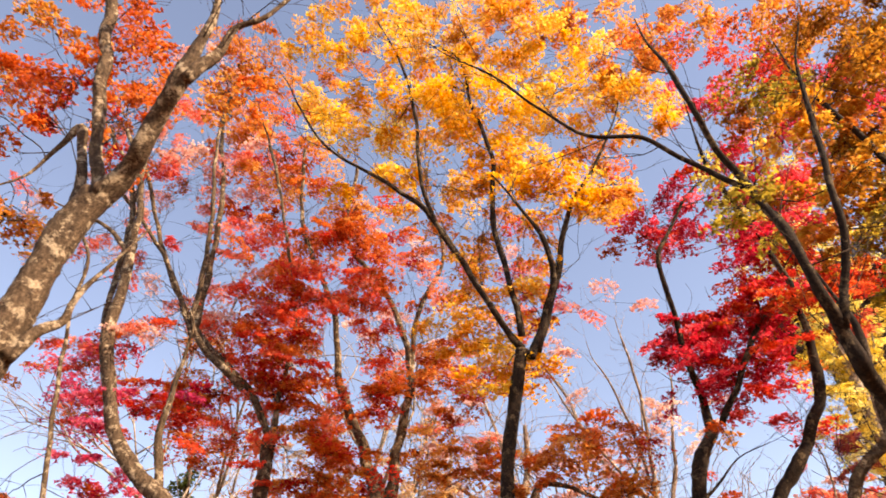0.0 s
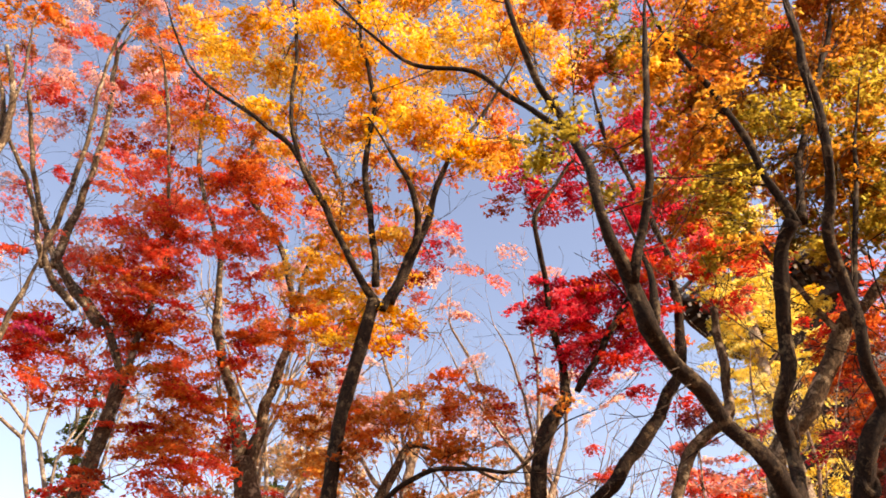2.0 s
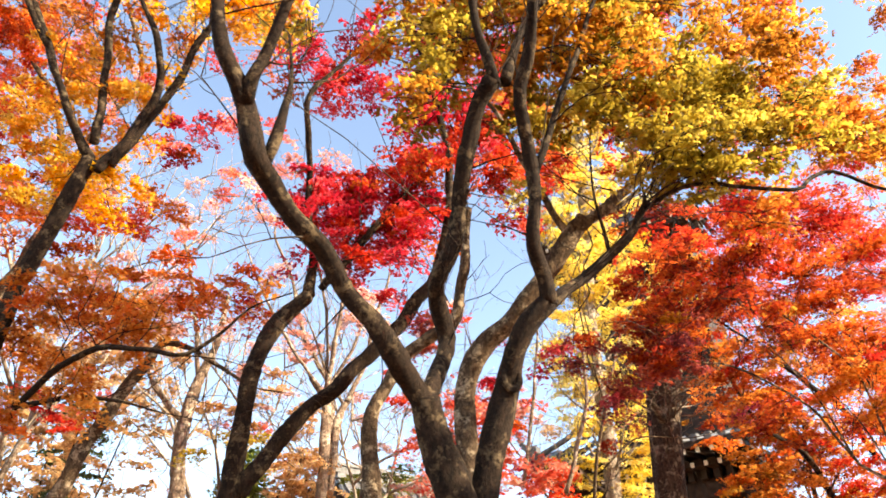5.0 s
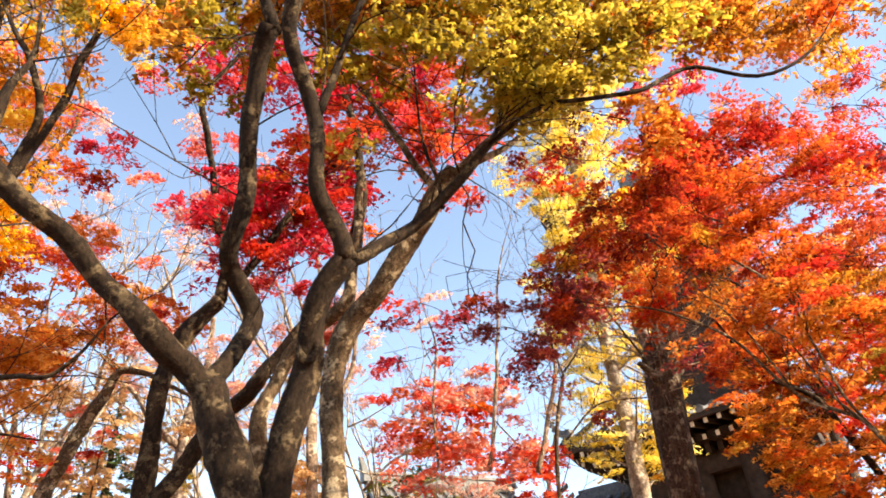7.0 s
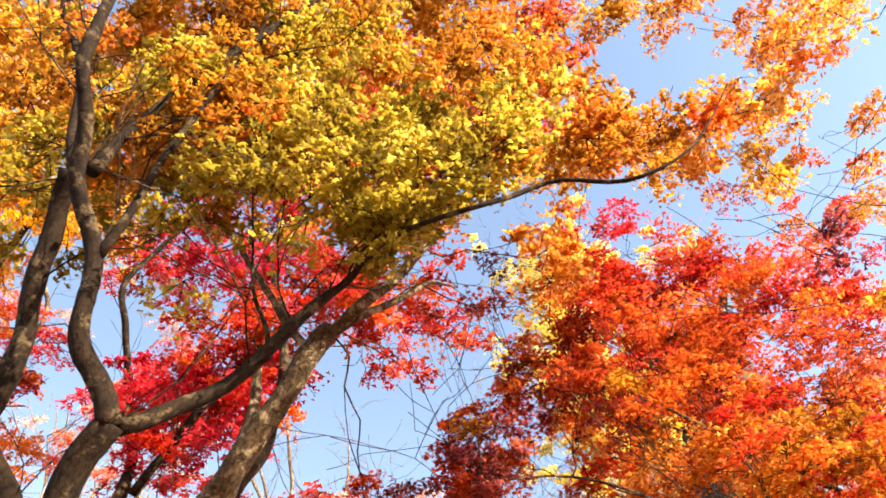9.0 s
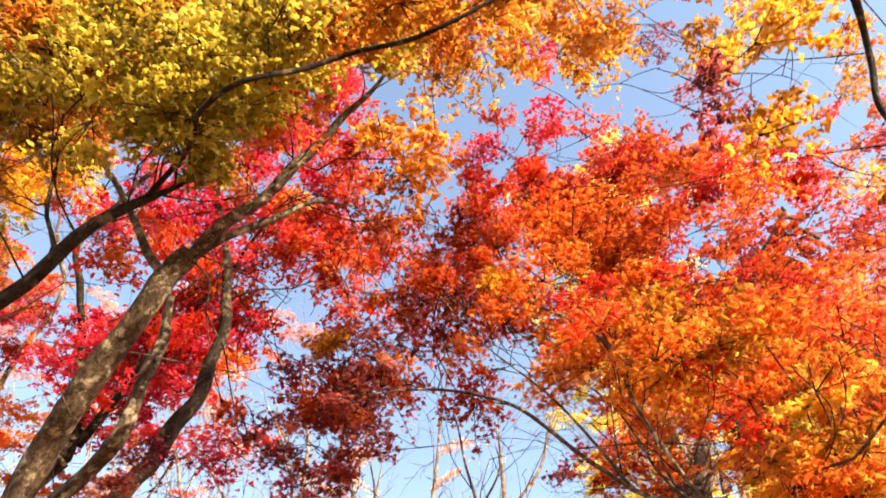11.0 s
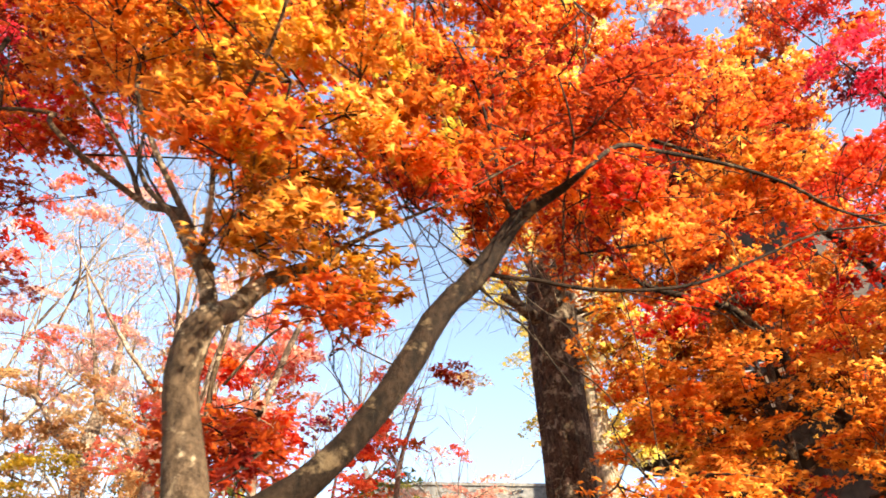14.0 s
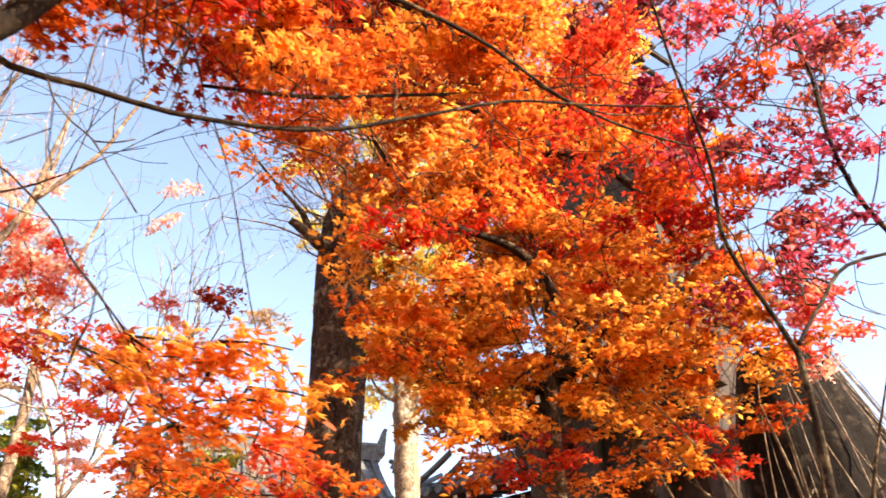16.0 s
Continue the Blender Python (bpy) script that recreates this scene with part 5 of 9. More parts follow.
limb(rose_maple, "limb", (-4.39, 9.40, 6.74, 0.057), (-4.66, 9.40, 7.67, 0.053), (-4.97, 9.50, 8.58, 0.049), (-4.99, 9.50, 9.99, 0.049), (-5.10, 9.50, 11.35, 0.049), (-5.59, 9.40, 12.64, 0.034), (-6.10, 9.30, 13.55, 0.022))
limb(rose_maple, "limb", (-5.06, 9.50, 11.21, 0.036), (-5.01, 9.40, 12.15, 0.029), (-5.26, 9.40, 13.49, 0.022))
limb(rose_maple, "limb", (-2.92, 9.70, 7.60, 0.055), (-3.59, 9.70, 8.46, 0.050), (-3.62, 9.70, 9.62, 0.046), (-3.66, 9.70, 11.09, 0.041), (-3.82, 9.70, 12.64, 0.035), (-3.72, 9.60, 14.49, 0.024))
limb(rose_maple, "limb", (-3.61, 9.70, 8.35, 0.039), (-4.25, 9.70, 9.89, 0.038), (-5.01, 9.70, 11.12, 0.033), (-5.76, 9.60, 12.23, 0.026), (-5.96, 9.60, 13.40, 0.018))
limb(rose_maple, "limb", (-5.59, 9.00, 10.98, 0.031), (-5.61, 9.00, 10.44, 0.030), (-5.24, 9.00, 9.32, 0.028), (-5.29, 9.00, 8.75, 0.027), (-5.22, 9.00, 8.02, 0.030), (-4.20, 9.00, 2.20, 0.050))
crown(rose_maple, 0.082, [(-5.22, 9.73, 7.63, 0.52, 0.56, 0.24, "rose", 1.5),
    (-5.39, 9.65, 8.00, 0.56, 0.56, 0.24, "rose", 1.5),
    (-4.48, 10.05, 7.50, 0.56, 0.54, 0.24, "rose", 1.5),
    (-4.50, 9.62, 8.21, 0.56, 0.56, 0.24, "rose", 1.5),
    (-5.12, 9.71, 7.02, 0.39, 0.48, 0.18, "rose", 1.4),
    (-5.18, 9.74, 7.29, 0.39, 0.48, 0.18, "rose", 1.4),
    (-4.79, 9.73, 6.94, 0.39, 0.48, 0.18, "rose", 1.4),
    (-4.84, 9.79, 7.24, 0.39, 0.48, 0.18, "rose", 1.4),
    (-5.15, 9.63, 7.95, 0.41, 0.48, 0.19, "pinkred", 1.2),
    (-4.64, 9.68, 8.40, 0.46, 0.40, 0.19, "pinkred", 1.2),
    (-4.06, 9.22, 8.34, 0.37, 0.48, 0.19, "pinkred", 1.2),
    (-5.99, 9.91, 5.86, 0.42, 0.56, 0.19, "red", 1.5)])
crown(rose_maple, 0.082, [(-6.17, 9.70, 6.15, 0.42, 0.56, 0.19, "rose", 1.5),
    (-5.03, 9.91, 5.97, 0.42, 0.56, 0.19, "red", 1.5),
    (-4.99, 9.93, 6.33, 0.42, 0.56, 0.19, "rose", 1.5),
    (-4.88, 9.83, 6.01, 0.42, 0.56, 0.19, "rose", 1.1),
    (-4.90, 9.81, 6.31, 0.42, 0.56, 0.19, "rose", 1.1),
    (-4.21, 9.89, 6.00, 0.42, 0.56, 0.19, "rose", 1.1),
    (-4.24, 10.02, 6.30, 0.42, 0.56, 0.19, "rose", 1.1),
    (-4.33, 9.61, 12.40, 0.89, 0.70, 0.67, "pinkred", 0.6),
    (-4.17, 9.89, 7.17, 0.45, 0.48, 0.21, "red", 1.2),
    (-4.22, 9.97, 7.42, 0.45, 0.48, 0.21, "rose", 1.2),
    (-3.42, 9.89, 7.12, 0.45, 0.48, 0.21, "red", 1.2),
    (-3.59, 10.04, 7.34, 0.45, 0.47, 0.21, "rose", 1.2)])
ember_maple = tree("maple_tree", "orange-red maple with several pale upright stems", (-0.4, 12.6))
limb(ember_maple, "trunk", (-0.63, 12.70, -0.15, 0.288), (-0.63, 12.69, 0.25, 0.239), (-0.63, 12.64, 3.60, 0.211), (-0.63, 12.60, 6.00, 0.199), (-0.76, 12.60, 6.48, 0.176))
limb(ember_maple, "limb", (-0.78, 12.60, 6.29, 0.118), (-1.07, 12.50, 7.57, 0.103), (-1.52, 12.30, 8.83, 0.077), (-1.62, 12.00, 10.16, 0.056), (-2.35, 11.60, 12.47, 0.043), (-2.38, 11.20, 14.51, 0.037))
limb(ember_maple, "limb", (-0.64, 12.60, 6.28, 0.118), (-0.48, 12.50, 7.46, 0.096), (-0.15, 12.30, 8.85, 0.070), (-0.64, 12.00, 10.90, 0.054), (-1.37, 11.80, 12.07, 0.043), (-1.15, 11.40, 14.09, 0.037))
limb(ember_maple, "limb", (-0.15, 12.30, 8.85, 0.055), (0.06, 12.10, 10.29, 0.049), (0.67, 11.80, 11.53, 0.039), (0.11, 11.50, 13.38, 0.032))
limb(ember_maple, "limb", (-0.10, 12.70, 0.10, 0.100), (0.60, 12.60, 2.50, 0.100), (1.65, 12.40, 5.88, 0.090), (2.11, 12.20, 6.57, 0.057), (2.75, 12.00, 6.28, 0.035), (3.10, 11.90, 6.04, 0.027))
crown(ember_maple, 0.088, [(-2.36, 11.87, 12.24, 1.52, 0.90, 1.05, "orangered", 1.1),
    (-4.06, 11.57, 14.24, 1.60, 0.90, 1.48, "pinkred", 0.48),
    (-0.88, 11.84, 12.29, 1.30, 0.80, 0.95, "orangered", 1.0),
    (-0.45, 12.75, 7.96, 0.59, 0.64, 0.37, "orange", 0.83),
    (-0.68, 12.51, 8.59, 0.59, 0.64, 0.37, "orangered", 1.1),
    (0.47, 12.28, 7.78, 0.58, 0.64, 0.37, "orange", 0.83),
    (0.55, 12.12, 8.65, 0.48, 0.64, 0.37, "orangered", 1.1),
    (-1.41, 12.72, 6.65, 0.73, 0.64, 0.35, "orangered", 1.3),
    (-1.32, 12.81, 7.18, 0.73, 0.64, 0.35, "orangered", 1.3),
    (0.36, 12.48, 6.61, 0.73, 0.64, 0.35, "orange", 0.98),
    (0.29, 12.50, 7.19, 0.73, 0.64, 0.35, "orange", 0.98),
    (1.31, 12.07, 6.85, 0.51, 0.56, 0.23, "orange", 0.90)])
crown(ember_maple, 0.088, [(1.35, 12.20, 7.15, 0.51, 0.56, 0.23, "orange", 0.90),
    (-3.31, 11.77, 15.10, 1.65, 0.90, 1.52, "orange", 0.48),
    (-2.14, 11.77, 13.66, 1.05, 0.90, 1.18, "orange", 0.9),
    (-4.67, 11.27, 18.23, 1.62, 0.90, 1.18, "orange", 0.42),
    (-5.33, 11.47, 16.16, 1.51, 0.90, 0.96, "pinkred", 0.42),
    (-3.47, 11.47, 16.36, 1.26, 0.90, 1.26, "orangered", 0.54),
    (-1.55, 11.64, 11.79, 1.07, 0.80, 0.71, "orangered", 1.1),
    (-1.08, 11.71, 10.57, 0.58, 0.64, 0.42, "orangered", 1.1),
    (-0.89, 11.84, 11.20, 0.61, 0.64, 0.42, "orangered", 1.1),
    (0.21, 11.79, 10.52, 0.61, 0.64, 0.42, "orangered", 1.1),
    (0.16, 11.84, 11.20, 0.61, 0.64, 0.42, "orangered", 1.1),
    (-1.10, 12.49, 8.31, 0.67, 0.64, 0.32, "orangered", 1.4)])
crown(ember_maple, 0.088, [(-0.78, 12.21, 8.78, 0.43, 0.64, 0.32, "orangered", 1.4),
    (0.33, 12.22, 8.16, 0.58, 0.64, 0.32, "orange", 1.05),
    (0.37, 12.27, 8.76, 0.67, 0.64, 0.32, "orangered", 1.4),
    (-1.75, 12.36, 7.10, 0.61, 0.64, 0.36, "orangered", 1.2),
    (-1.83, 12.42, 7.70, 0.65, 0.64, 0.36, "orangered", 1.2),
    (0.01, 12.70, 7.15, 0.65, 0.64, 0.36, "orange", 0.90),
    (-0.18, 12.78, 7.73, 0.65, 0.63, 0.36, "orange", 0.90),
    (0.25, 12.31, 6.79, 0.52, 0.64, 0.30, "orange", 0.90),
    (0.25, 12.48, 7.29, 0.52, 0.64, 0.30, "orange", 0.90),
    (0.92, 12.24, 6.80, 0.52, 0.64, 0.30, "orange", 0.90),
    (0.92, 12.24, 7.30, 0.52, 0.64, 0.30, "orange", 0.90)])

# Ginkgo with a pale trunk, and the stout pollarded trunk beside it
# the sunlight on the trunk is put into its pale bark
ginkgo = tree("ginkgo_tree", "yellow ginkgo with a pale straight trunk and short spurs", (11.3, 16.3), BARK_SUNLIT_CREAM)
limb(ginkgo, "trunk", (11.32, 16.30, -0.15, 0.261), (11.31, 16.30, 0.25, 0.216), (11.26, 16.30, 3.42, 0.191), (11.22, 16.30, 5.70, 0.180), (11.25, 16.30, 7.48, 0.172), (11.21, 16.30, 9.19, 0.152), (11.35, 16.30, 11.48, 0.142), (11.54, 16.30, 14.34, 0.130), (11.88, 16.30, 18.52, 0.106))
ginkgo_rng = np.random.default_rng(12)
clusters = []
for k in range(54):
    z = 5.5 + 11.5 * k / 53 + ginkgo_rng.uniform(-0.2, 0.2)
    a, run = k * 2.4 + ginkgo_rng.uniform(-0.4, 0.4), ginkgo_rng.uniform(1.0, 2.0)
    x = 11.22 + 0.05 * max(0.0, z - 7.5)
    out = np.array([math.cos(a), math.sin(a) * 0.6, 0.55])
    knees = [np.array([x, 16.3, z]) + out * run * u + [0, 0, 0.35 * u * u * run] + ginkgo_rng.normal(0, 0.05, 3) for u in (0.0, 0.35, 0.7, 1.0)]
    limb(ginkgo, "spur", *[(*p, r) for p, r in zip(knees, (0.034, 0.024, 0.016, 0.008))])
    for p in (*knees[1:], (knees[1] + knees[2]) / 2 + [0, 0, 0.25]):
        q = p + ginkgo_rng.normal(0, 0.16, 3)
        if z > 9.0 or abs(q[0] - x) > 0.42 or q[1] > 16.5:
            clusters.append((*q, 0.42, 0.40, 0.30, "ginkgo", 1.5 if z > 9.0 else 1.3))
crown(ginkgo, 0.095, clusters)
crown(ginkgo, 0.11, [(13.1, 16.6, 17.8, 0.8, 0.7, 0.5, "ginkgo", 0.8), (14.6, 16.6, 17.9, 0.8, 0.7, 0.5, "ginkgo", 0.8), (15.9, 16.6, 17.7, 0.6, 0.7, 0.5, "ginkgo", 0.8)])
stout_tree = tree("old_tree", "stout pollarded trunk with furrowed grey-brown bark and cut stubs", (10.9, 13.0))
limb(stout_tree, "trunk", (10.69, 13.10, -0.15, 0.379), (10.69, 13.10, 0.25, 0.314), (10.69, 13.10, 2.52, 0.277), (10.69, 13.10, 4.21, 0.261), (10.71, 13.10, 5.03, 0.267), (10.73, 13.00, 5.84, 0.275), (10.77, 12.95, 6.44, 0.280), (10.83, 12.95, 6.85, 0.262), (10.95, 12.98, 7.10, 0.190), (11.00, 13.00, 7.22, 0.090))
limb(stout_tree, "limb", (10.61, 12.80, 6.21, 0.089), (10.43, 12.60, 6.31, 0.076), (10.30, 12.50, 6.39, 0.053), (10.22, 12.45, 6.44, 0.041))
limb(stout_tree, "limb", (10.42, 12.60, 6.36, 0.041), (10.34, 12.50, 6.55, 0.036), (10.27, 12.45, 6.62, 0.027))
limb(stout_tree, "limb", (10.86, 13.00, 6.57, 0.050), (11.10, 13.10, 6.45, 0.040), (11.28, 13.20, 6.62, 0.034), (11.36, 13.25, 6.95, 0.026))
# knuckles and shoots round the pollarded head, pale with sunlight put into their colour
BARK_OF[stout_tree] = BARK_SUNLIT
shoot_rng = np.random.default_rng(21)
for k in range(5):
    a = k * 1.26 + 0.5
    limb(stout_tree, "knuckle", (10.86 + 0.12 * math.cos(a), 12.97 + 0.12 * math.sin(a), 6.75, 0.11), (10.90 + 0.26 * math.cos(a), 12.98 + 0.26 * math.sin(a), 7.10, 0.085), (10.93 + 0.36 * math.cos(a), 12.99 + 0.36 * math.sin(a), 7.42 + 0.2 * (k % 2), 0.06))
for k in range(34):
    a, up, run = shoot_rng.uniform(0, 6.28), shoot_rng.uniform(-0.2, 1.2), shoot_rng.uniform(0.5, 1.15)
    foot = np.array([10.88 + 0.26 * math.cos(a), 12.98 + 0.26 * math.sin(a), shoot_rng.uniform(6.3, 7.3)])
    d = np.array([math.cos(a), math.sin(a), up])
    mid = foot + d * run * 0.5 + shoot_rng.normal(0, 0.06, 3)
    limb(stout_tree, "shoot", (*foot, 0.016), (*mid, 0.011), (*(mid + (d + shoot_rng.normal(0, 0.35, 3)) * run * 0.5), 0.004))
crown(stout_tree, 0.08, [(12.65, 13.78, 6.56, 0.68, 0.60, 0.68, "orangered", 1.50),
    (12.50, 13.58, 7.42, 0.69, 0.60, 0.57, "orange", 1.40),
    (11.21, 13.44, 9.44, 0.66, 0.70, 0.54, "gold", 0.6),
    (11.19, 13.47, 10.34, 0.66, 0.72, 0.54, "gold", 0.6),
    (12.39, 13.17, 9.42, 0.66, 0.72, 0.54, "gold", 0.6),
    (12.39, 13.17, 10.32, 0.66, 0.72, 0.54, "gold", 0.6),
    (10.48, 12.82, 7.77, 0.37, 0.72, 0.51, "orangered", 1.20),
    (10.49, 12.82, 8.41, 0.37, 0.72, 0.51, "orange", 1.20),
    (11.20, 13.38, 7.69, 0.37, 0.72, 0.51, "orangered", 1.20),
    (11.25, 13.30, 8.36, 0.37, 0.72, 0.51, "orange", 1.20),
    (10.62, 13.50, 4.82, 0.17, 0.34, 0.22, "gold", 0.5)])

# Maple close to the path with a pale forked trunk
path_maple = tree("maple_tree", "young maple with smooth grey forked trunk and orange-red canopy", (10.1, 6.3))
limb(path_maple, "trunk", (9.75, 6.93, -0.15, 0.086), (9.75, 6.93, 0.25, 0.071), (9.75, 6.93, 1.36, 0.063), (9.75, 6.93, 2.27, 0.059), (9.71, 6.93, 2.44, 0.056), (9.68, 6.91, 2.63, 0.053), (9.71, 6.89, 2.75, 0.051), (9.75, 6.89, 2.81, 0.043))
limb(path_maple, "limb", (9.74, 6.89, 2.81, 0.031), (9.70, 6.91, 2.96, 0.027), (9.60, 6.95, 3.12, 0.021), (9.49, 6.95, 3.30, 0.013), (9.35, 6.95, 3.47, 0.010))
limb(path_maple, "limb", (9.76, 6.89, 2.80, 0.038), (9.76, 7.00, 2.90, 0.040), (9.78, 7.10, 3.05, 0.035), (9.84, 7.18, 3.14, 0.028), (9.90, 7.25, 3.22, 0.018), (10.04, 7.25, 3.29, 0.011))
limb(path_maple, "limb", (9.70, 6.90, 3.00, 0.025), (9.60, 6.95, 3.14, 0.020), (9.51, 6.98, 3.33, 0.018), (9.33, 7.05, 3.46, 0.016), (9.18, 7.15, 3.61, 0.014), (9.11, 7.15, 3.78, 0.011), (8.86, 7.05, 4.19, 0.008))
limb(path_maple, "limb", (9.66, 6.91, 3.10, 0.013), (9.76, 6.75, 3.16, 0.010), (9.80, 6.65, 3.26, 0.008), (9.99, 6.45, 3.23, 0.006), (10.10, 6.35, 3.29, 0.006))
limb(path_maple, "limb", (9.18, 7.15, 3.61, 0.013), (8.98, 7.08, 3.78, 0.013), (8.77, 7.00, 3.99, 0.012), (8.50, 7.20, 4.38, 0.011), (8.04, 7.20, 4.53, 0.009), (7.70, 7.10, 4.47, 0.006))
limb(path_maple, "limb", (9.56, 6.98, 3.25, 0.013), (9.41, 6.95, 3.54, 0.012), (9.28, 6.85, 3.87, 0.011), (9.20, 6.85, 4.41, 0.011), (8.86, 6.95, 4.87, 0.009))
crown(path_maple, 0.064, [(8.61, 7.40, 5.75, 0.29, 0.64, 0.30, "red", 1.5),
    (8.68, 7.43, 6.26, 0.29, 0.64, 0.30, "red", 1.5),
    (9.06, 7.24, 5.80, 0.29, 0.64, 0.30, "red", 1.5),
    (9.06, 7.24, 6.29, 0.29, 0.64, 0.30, "red", 1.5),
    (9.29, 7.47, 6.60, 0.37, 0.56, 0.18, "red", 1.5),
    (9.30, 7.58, 6.87, 0.37, 0.48, 0.18, "red", 1.5),
    (10.00, 7.30, 6.59, 0.37, 0.64, 0.18, "red", 1.5),
    (10.07, 7.38, 6.87, 0.37, 0.64, 0.18, "red", 1.5),
    (9.59, 7.14, 5.53, 0.57, 0.80, 0.37, "orangered", 1.5),
    (10.41, 7.24, 6.13, 0.54, 0.80, 0.36, "orangered", 1.4),
    (7.91, 7.45, 5.89, 0.24, 0.48, 0.17, "maroon", 0.9),
    (7.65, 7.45, 6.20, 0.24, 0.48, 0.17, "maroon", 0.9)])
crown(path_maple, 0.064, [(8.17, 7.59, 5.88, 0.24, 0.48, 0.17, "maroon", 0.9),
    (8.20, 7.73, 6.11, 0.24, 0.46, 0.17, "maroon", 0.9),
    (8.27, 7.01, 4.85, 0.28, 0.56, 0.18, "maroon", 1.3),
    (8.27, 7.01, 5.15, 0.28, 0.56, 0.18, "maroon", 1.3),
    (8.71, 6.89, 4.89, 0.28, 0.56, 0.18, "maroon", 1.3),
    (8.76, 7.01, 5.15, 0.28, 0.56, 0.18, "maroon", 1.3),
    (7.58, 7.41, 5.33, 0.28, 0.48, 0.21, "maroon", 0.98),
    (7.47, 7.19, 5.86, 0.28, 0.44, 0.21, "red", 1.3),
    (7.88, 7.38, 5.44, 0.28, 0.48, 0.21, "red", 1.3),
    (7.98, 7.46, 5.75, 0.28, 0.48, 0.21, "red", 1.3),
    (7.47, 7.35, 4.89, 0.26, 0.48, 0.17, "amber", 0.83),
    (7.55, 7.45, 5.10, 0.26, 0.48, 0.17, "maroon", 0.83)])
crown(path_maple, 0.064, [(7.82, 7.48, 4.89, 0.26, 0.48, 0.17, "orangered", 1.1),
    (7.82, 7.48, 5.17, 0.26, 0.48, 0.17, "amber", 1.10),
    (9.05, 6.45, 4.29, 0.29, 0.55, 0.18, "orange", 1.5),
    (8.98, 6.60, 4.61, 0.29, 0.56, 0.18, "orangered", 1.5),
    (9.46, 6.61, 4.27, 0.29, 0.55, 0.18, "amber", 1.50),
    (9.39, 6.75, 4.55, 0.29, 0.56, 0.18, "orangered", 1.5),
    (9.60, 6.73, 4.26, 0.28, 0.56, 0.20, "amber", 1.50),
    (9.56, 6.81, 4.59, 0.28, 0.56, 0.20, "orangered", 1.5),
    (10.03, 6.81, 4.27, 0.28, 0.56, 0.20, "orangered", 1.5),
    (10.05, 6.81, 4.59, 0.28, 0.56, 0.20, "amber", 1.50),
    (7.38, 7.08, 4.43, 0.19, 0.40, 0.15, "dull", 0.60),
    (7.37, 7.24, 4.54, 0.19, 0.40, 0.15, "dull", 0.60)])
crown(path_maple, 0.064, [(7.59, 6.99, 4.41, 0.19, 0.40, 0.15, "dull", 0.60),
    (7.64, 7.18, 4.57, 0.19, 0.40, 0.15, "dull", 0.60),
    (9.24, 6.51, 4.10, 0.30, 0.48, 0.19, "orangered", 1.5),
    (9.19, 6.62, 4.44, 0.30, 0.48, 0.19, "orangered", 1.5),
    (9.71, 6.77, 4.06, 0.30, 0.48, 0.19, "amber", 1.50),
    (9.63, 6.86, 4.35, 0.30, 0.48, 0.19, "orangered", 1.5)])
crown(path_maple, 0.064, [(9.84, 6.78, 3.41, 0.19, 0.48, 0.16, "orange", 1.5),
    (9.85, 6.79, 3.69, 0.19, 0.48, 0.16, "orangered", 1.5),
    (10.15, 6.83, 3.41, 0.19, 0.48, 0.16, "amber", 1.50),
    (10.15, 6.83, 3.68, 0.19, 0.48, 0.16, "amber", 1.50),
    (8.31, 7.33, 5.36, 0.69, 0.60, 0.42, "maroon", 1.6),
    (7.51, 7.45, 4.83, 0.31, 0.40, 0.16, "dull", 0.90),
    (7.55, 7.45, 5.06, 0.31, 0.40, 0.16, "dull", 0.90),
    (7.81, 7.50, 4.85, 0.31, 0.40, 0.16, "dull", 0.90),
    (7.82, 7.60, 5.09, 0.31, 0.40, 0.16, "maroon", 1.2),
    (7.45, 7.35, 4.53, 0.26, 0.40, 0.11, "dull", 0.68),
    (7.52, 7.46, 4.66, 0.26, 0.40, 0.11, "dull", 0.68),
    (5.87, 7.92, 4.54, 0.19, 0.40, 0.17, "crimson", 1.0)])
crown(path_maple, 0.064, [(9.87, 6.58, 3.13, 0.15, 0.40, 0.08, "orange", 1.1),
    (9.86, 6.63, 3.24, 0.15, 0.40, 0.08, "orangered", 1.1),
    (10.04, 6.64, 3.08, 0.15, 0.40, 0.08, "amber", 1.10),
    (10.04, 6.74, 3.21, 0.15, 0.40, 0.08, "orangered", 1.1),
    (9.79, 6.57, 3.29, 0.17, 0.56, 0.14, "orange", 1.6),
    (9.75, 6.66, 3.50, 0.17, 0.56, 0.14, "amber", 1.60),
    (10.05, 6.66, 3.27, 0.17, 0.56, 0.14, "amber", 1.60),
    (10.05, 6.66, 3.50, 0.17, 0.56, 0.14, "orangered", 1.6)])
crown(path_maple, 0.064, [(9.57, 7.39, 2.67, 0.06, 0.24, 0.05, "maroon", 1.0),
    (9.53, 7.42, 2.75, 0.06, 0.24, 0.05, "maroon", 1.0),
    (9.68, 7.39, 2.65, 0.06, 0.24, 0.05, "maroon", 1.0),
    (9.64, 7.06, 2.45, 0.06, 0.24, 0.04, "maroon", 0.7)])
crown(path_maple, 0.064, [(9.15, 7.58, 6.74, 0.44, 0.64, 0.24, "red", 1.6),
    (9.12, 7.74, 7.15, 0.44, 0.54, 0.24, "red", 1.6),
    (9.91, 7.44, 6.77, 0.44, 0.64, 0.24, "red", 1.6),
    (9.95, 7.74, 7.08, 0.44, 0.63, 0.24, "red", 1.6),
    (10.78, 7.44, 6.40, 0.67, 0.80, 0.39, "red", 1.2)])

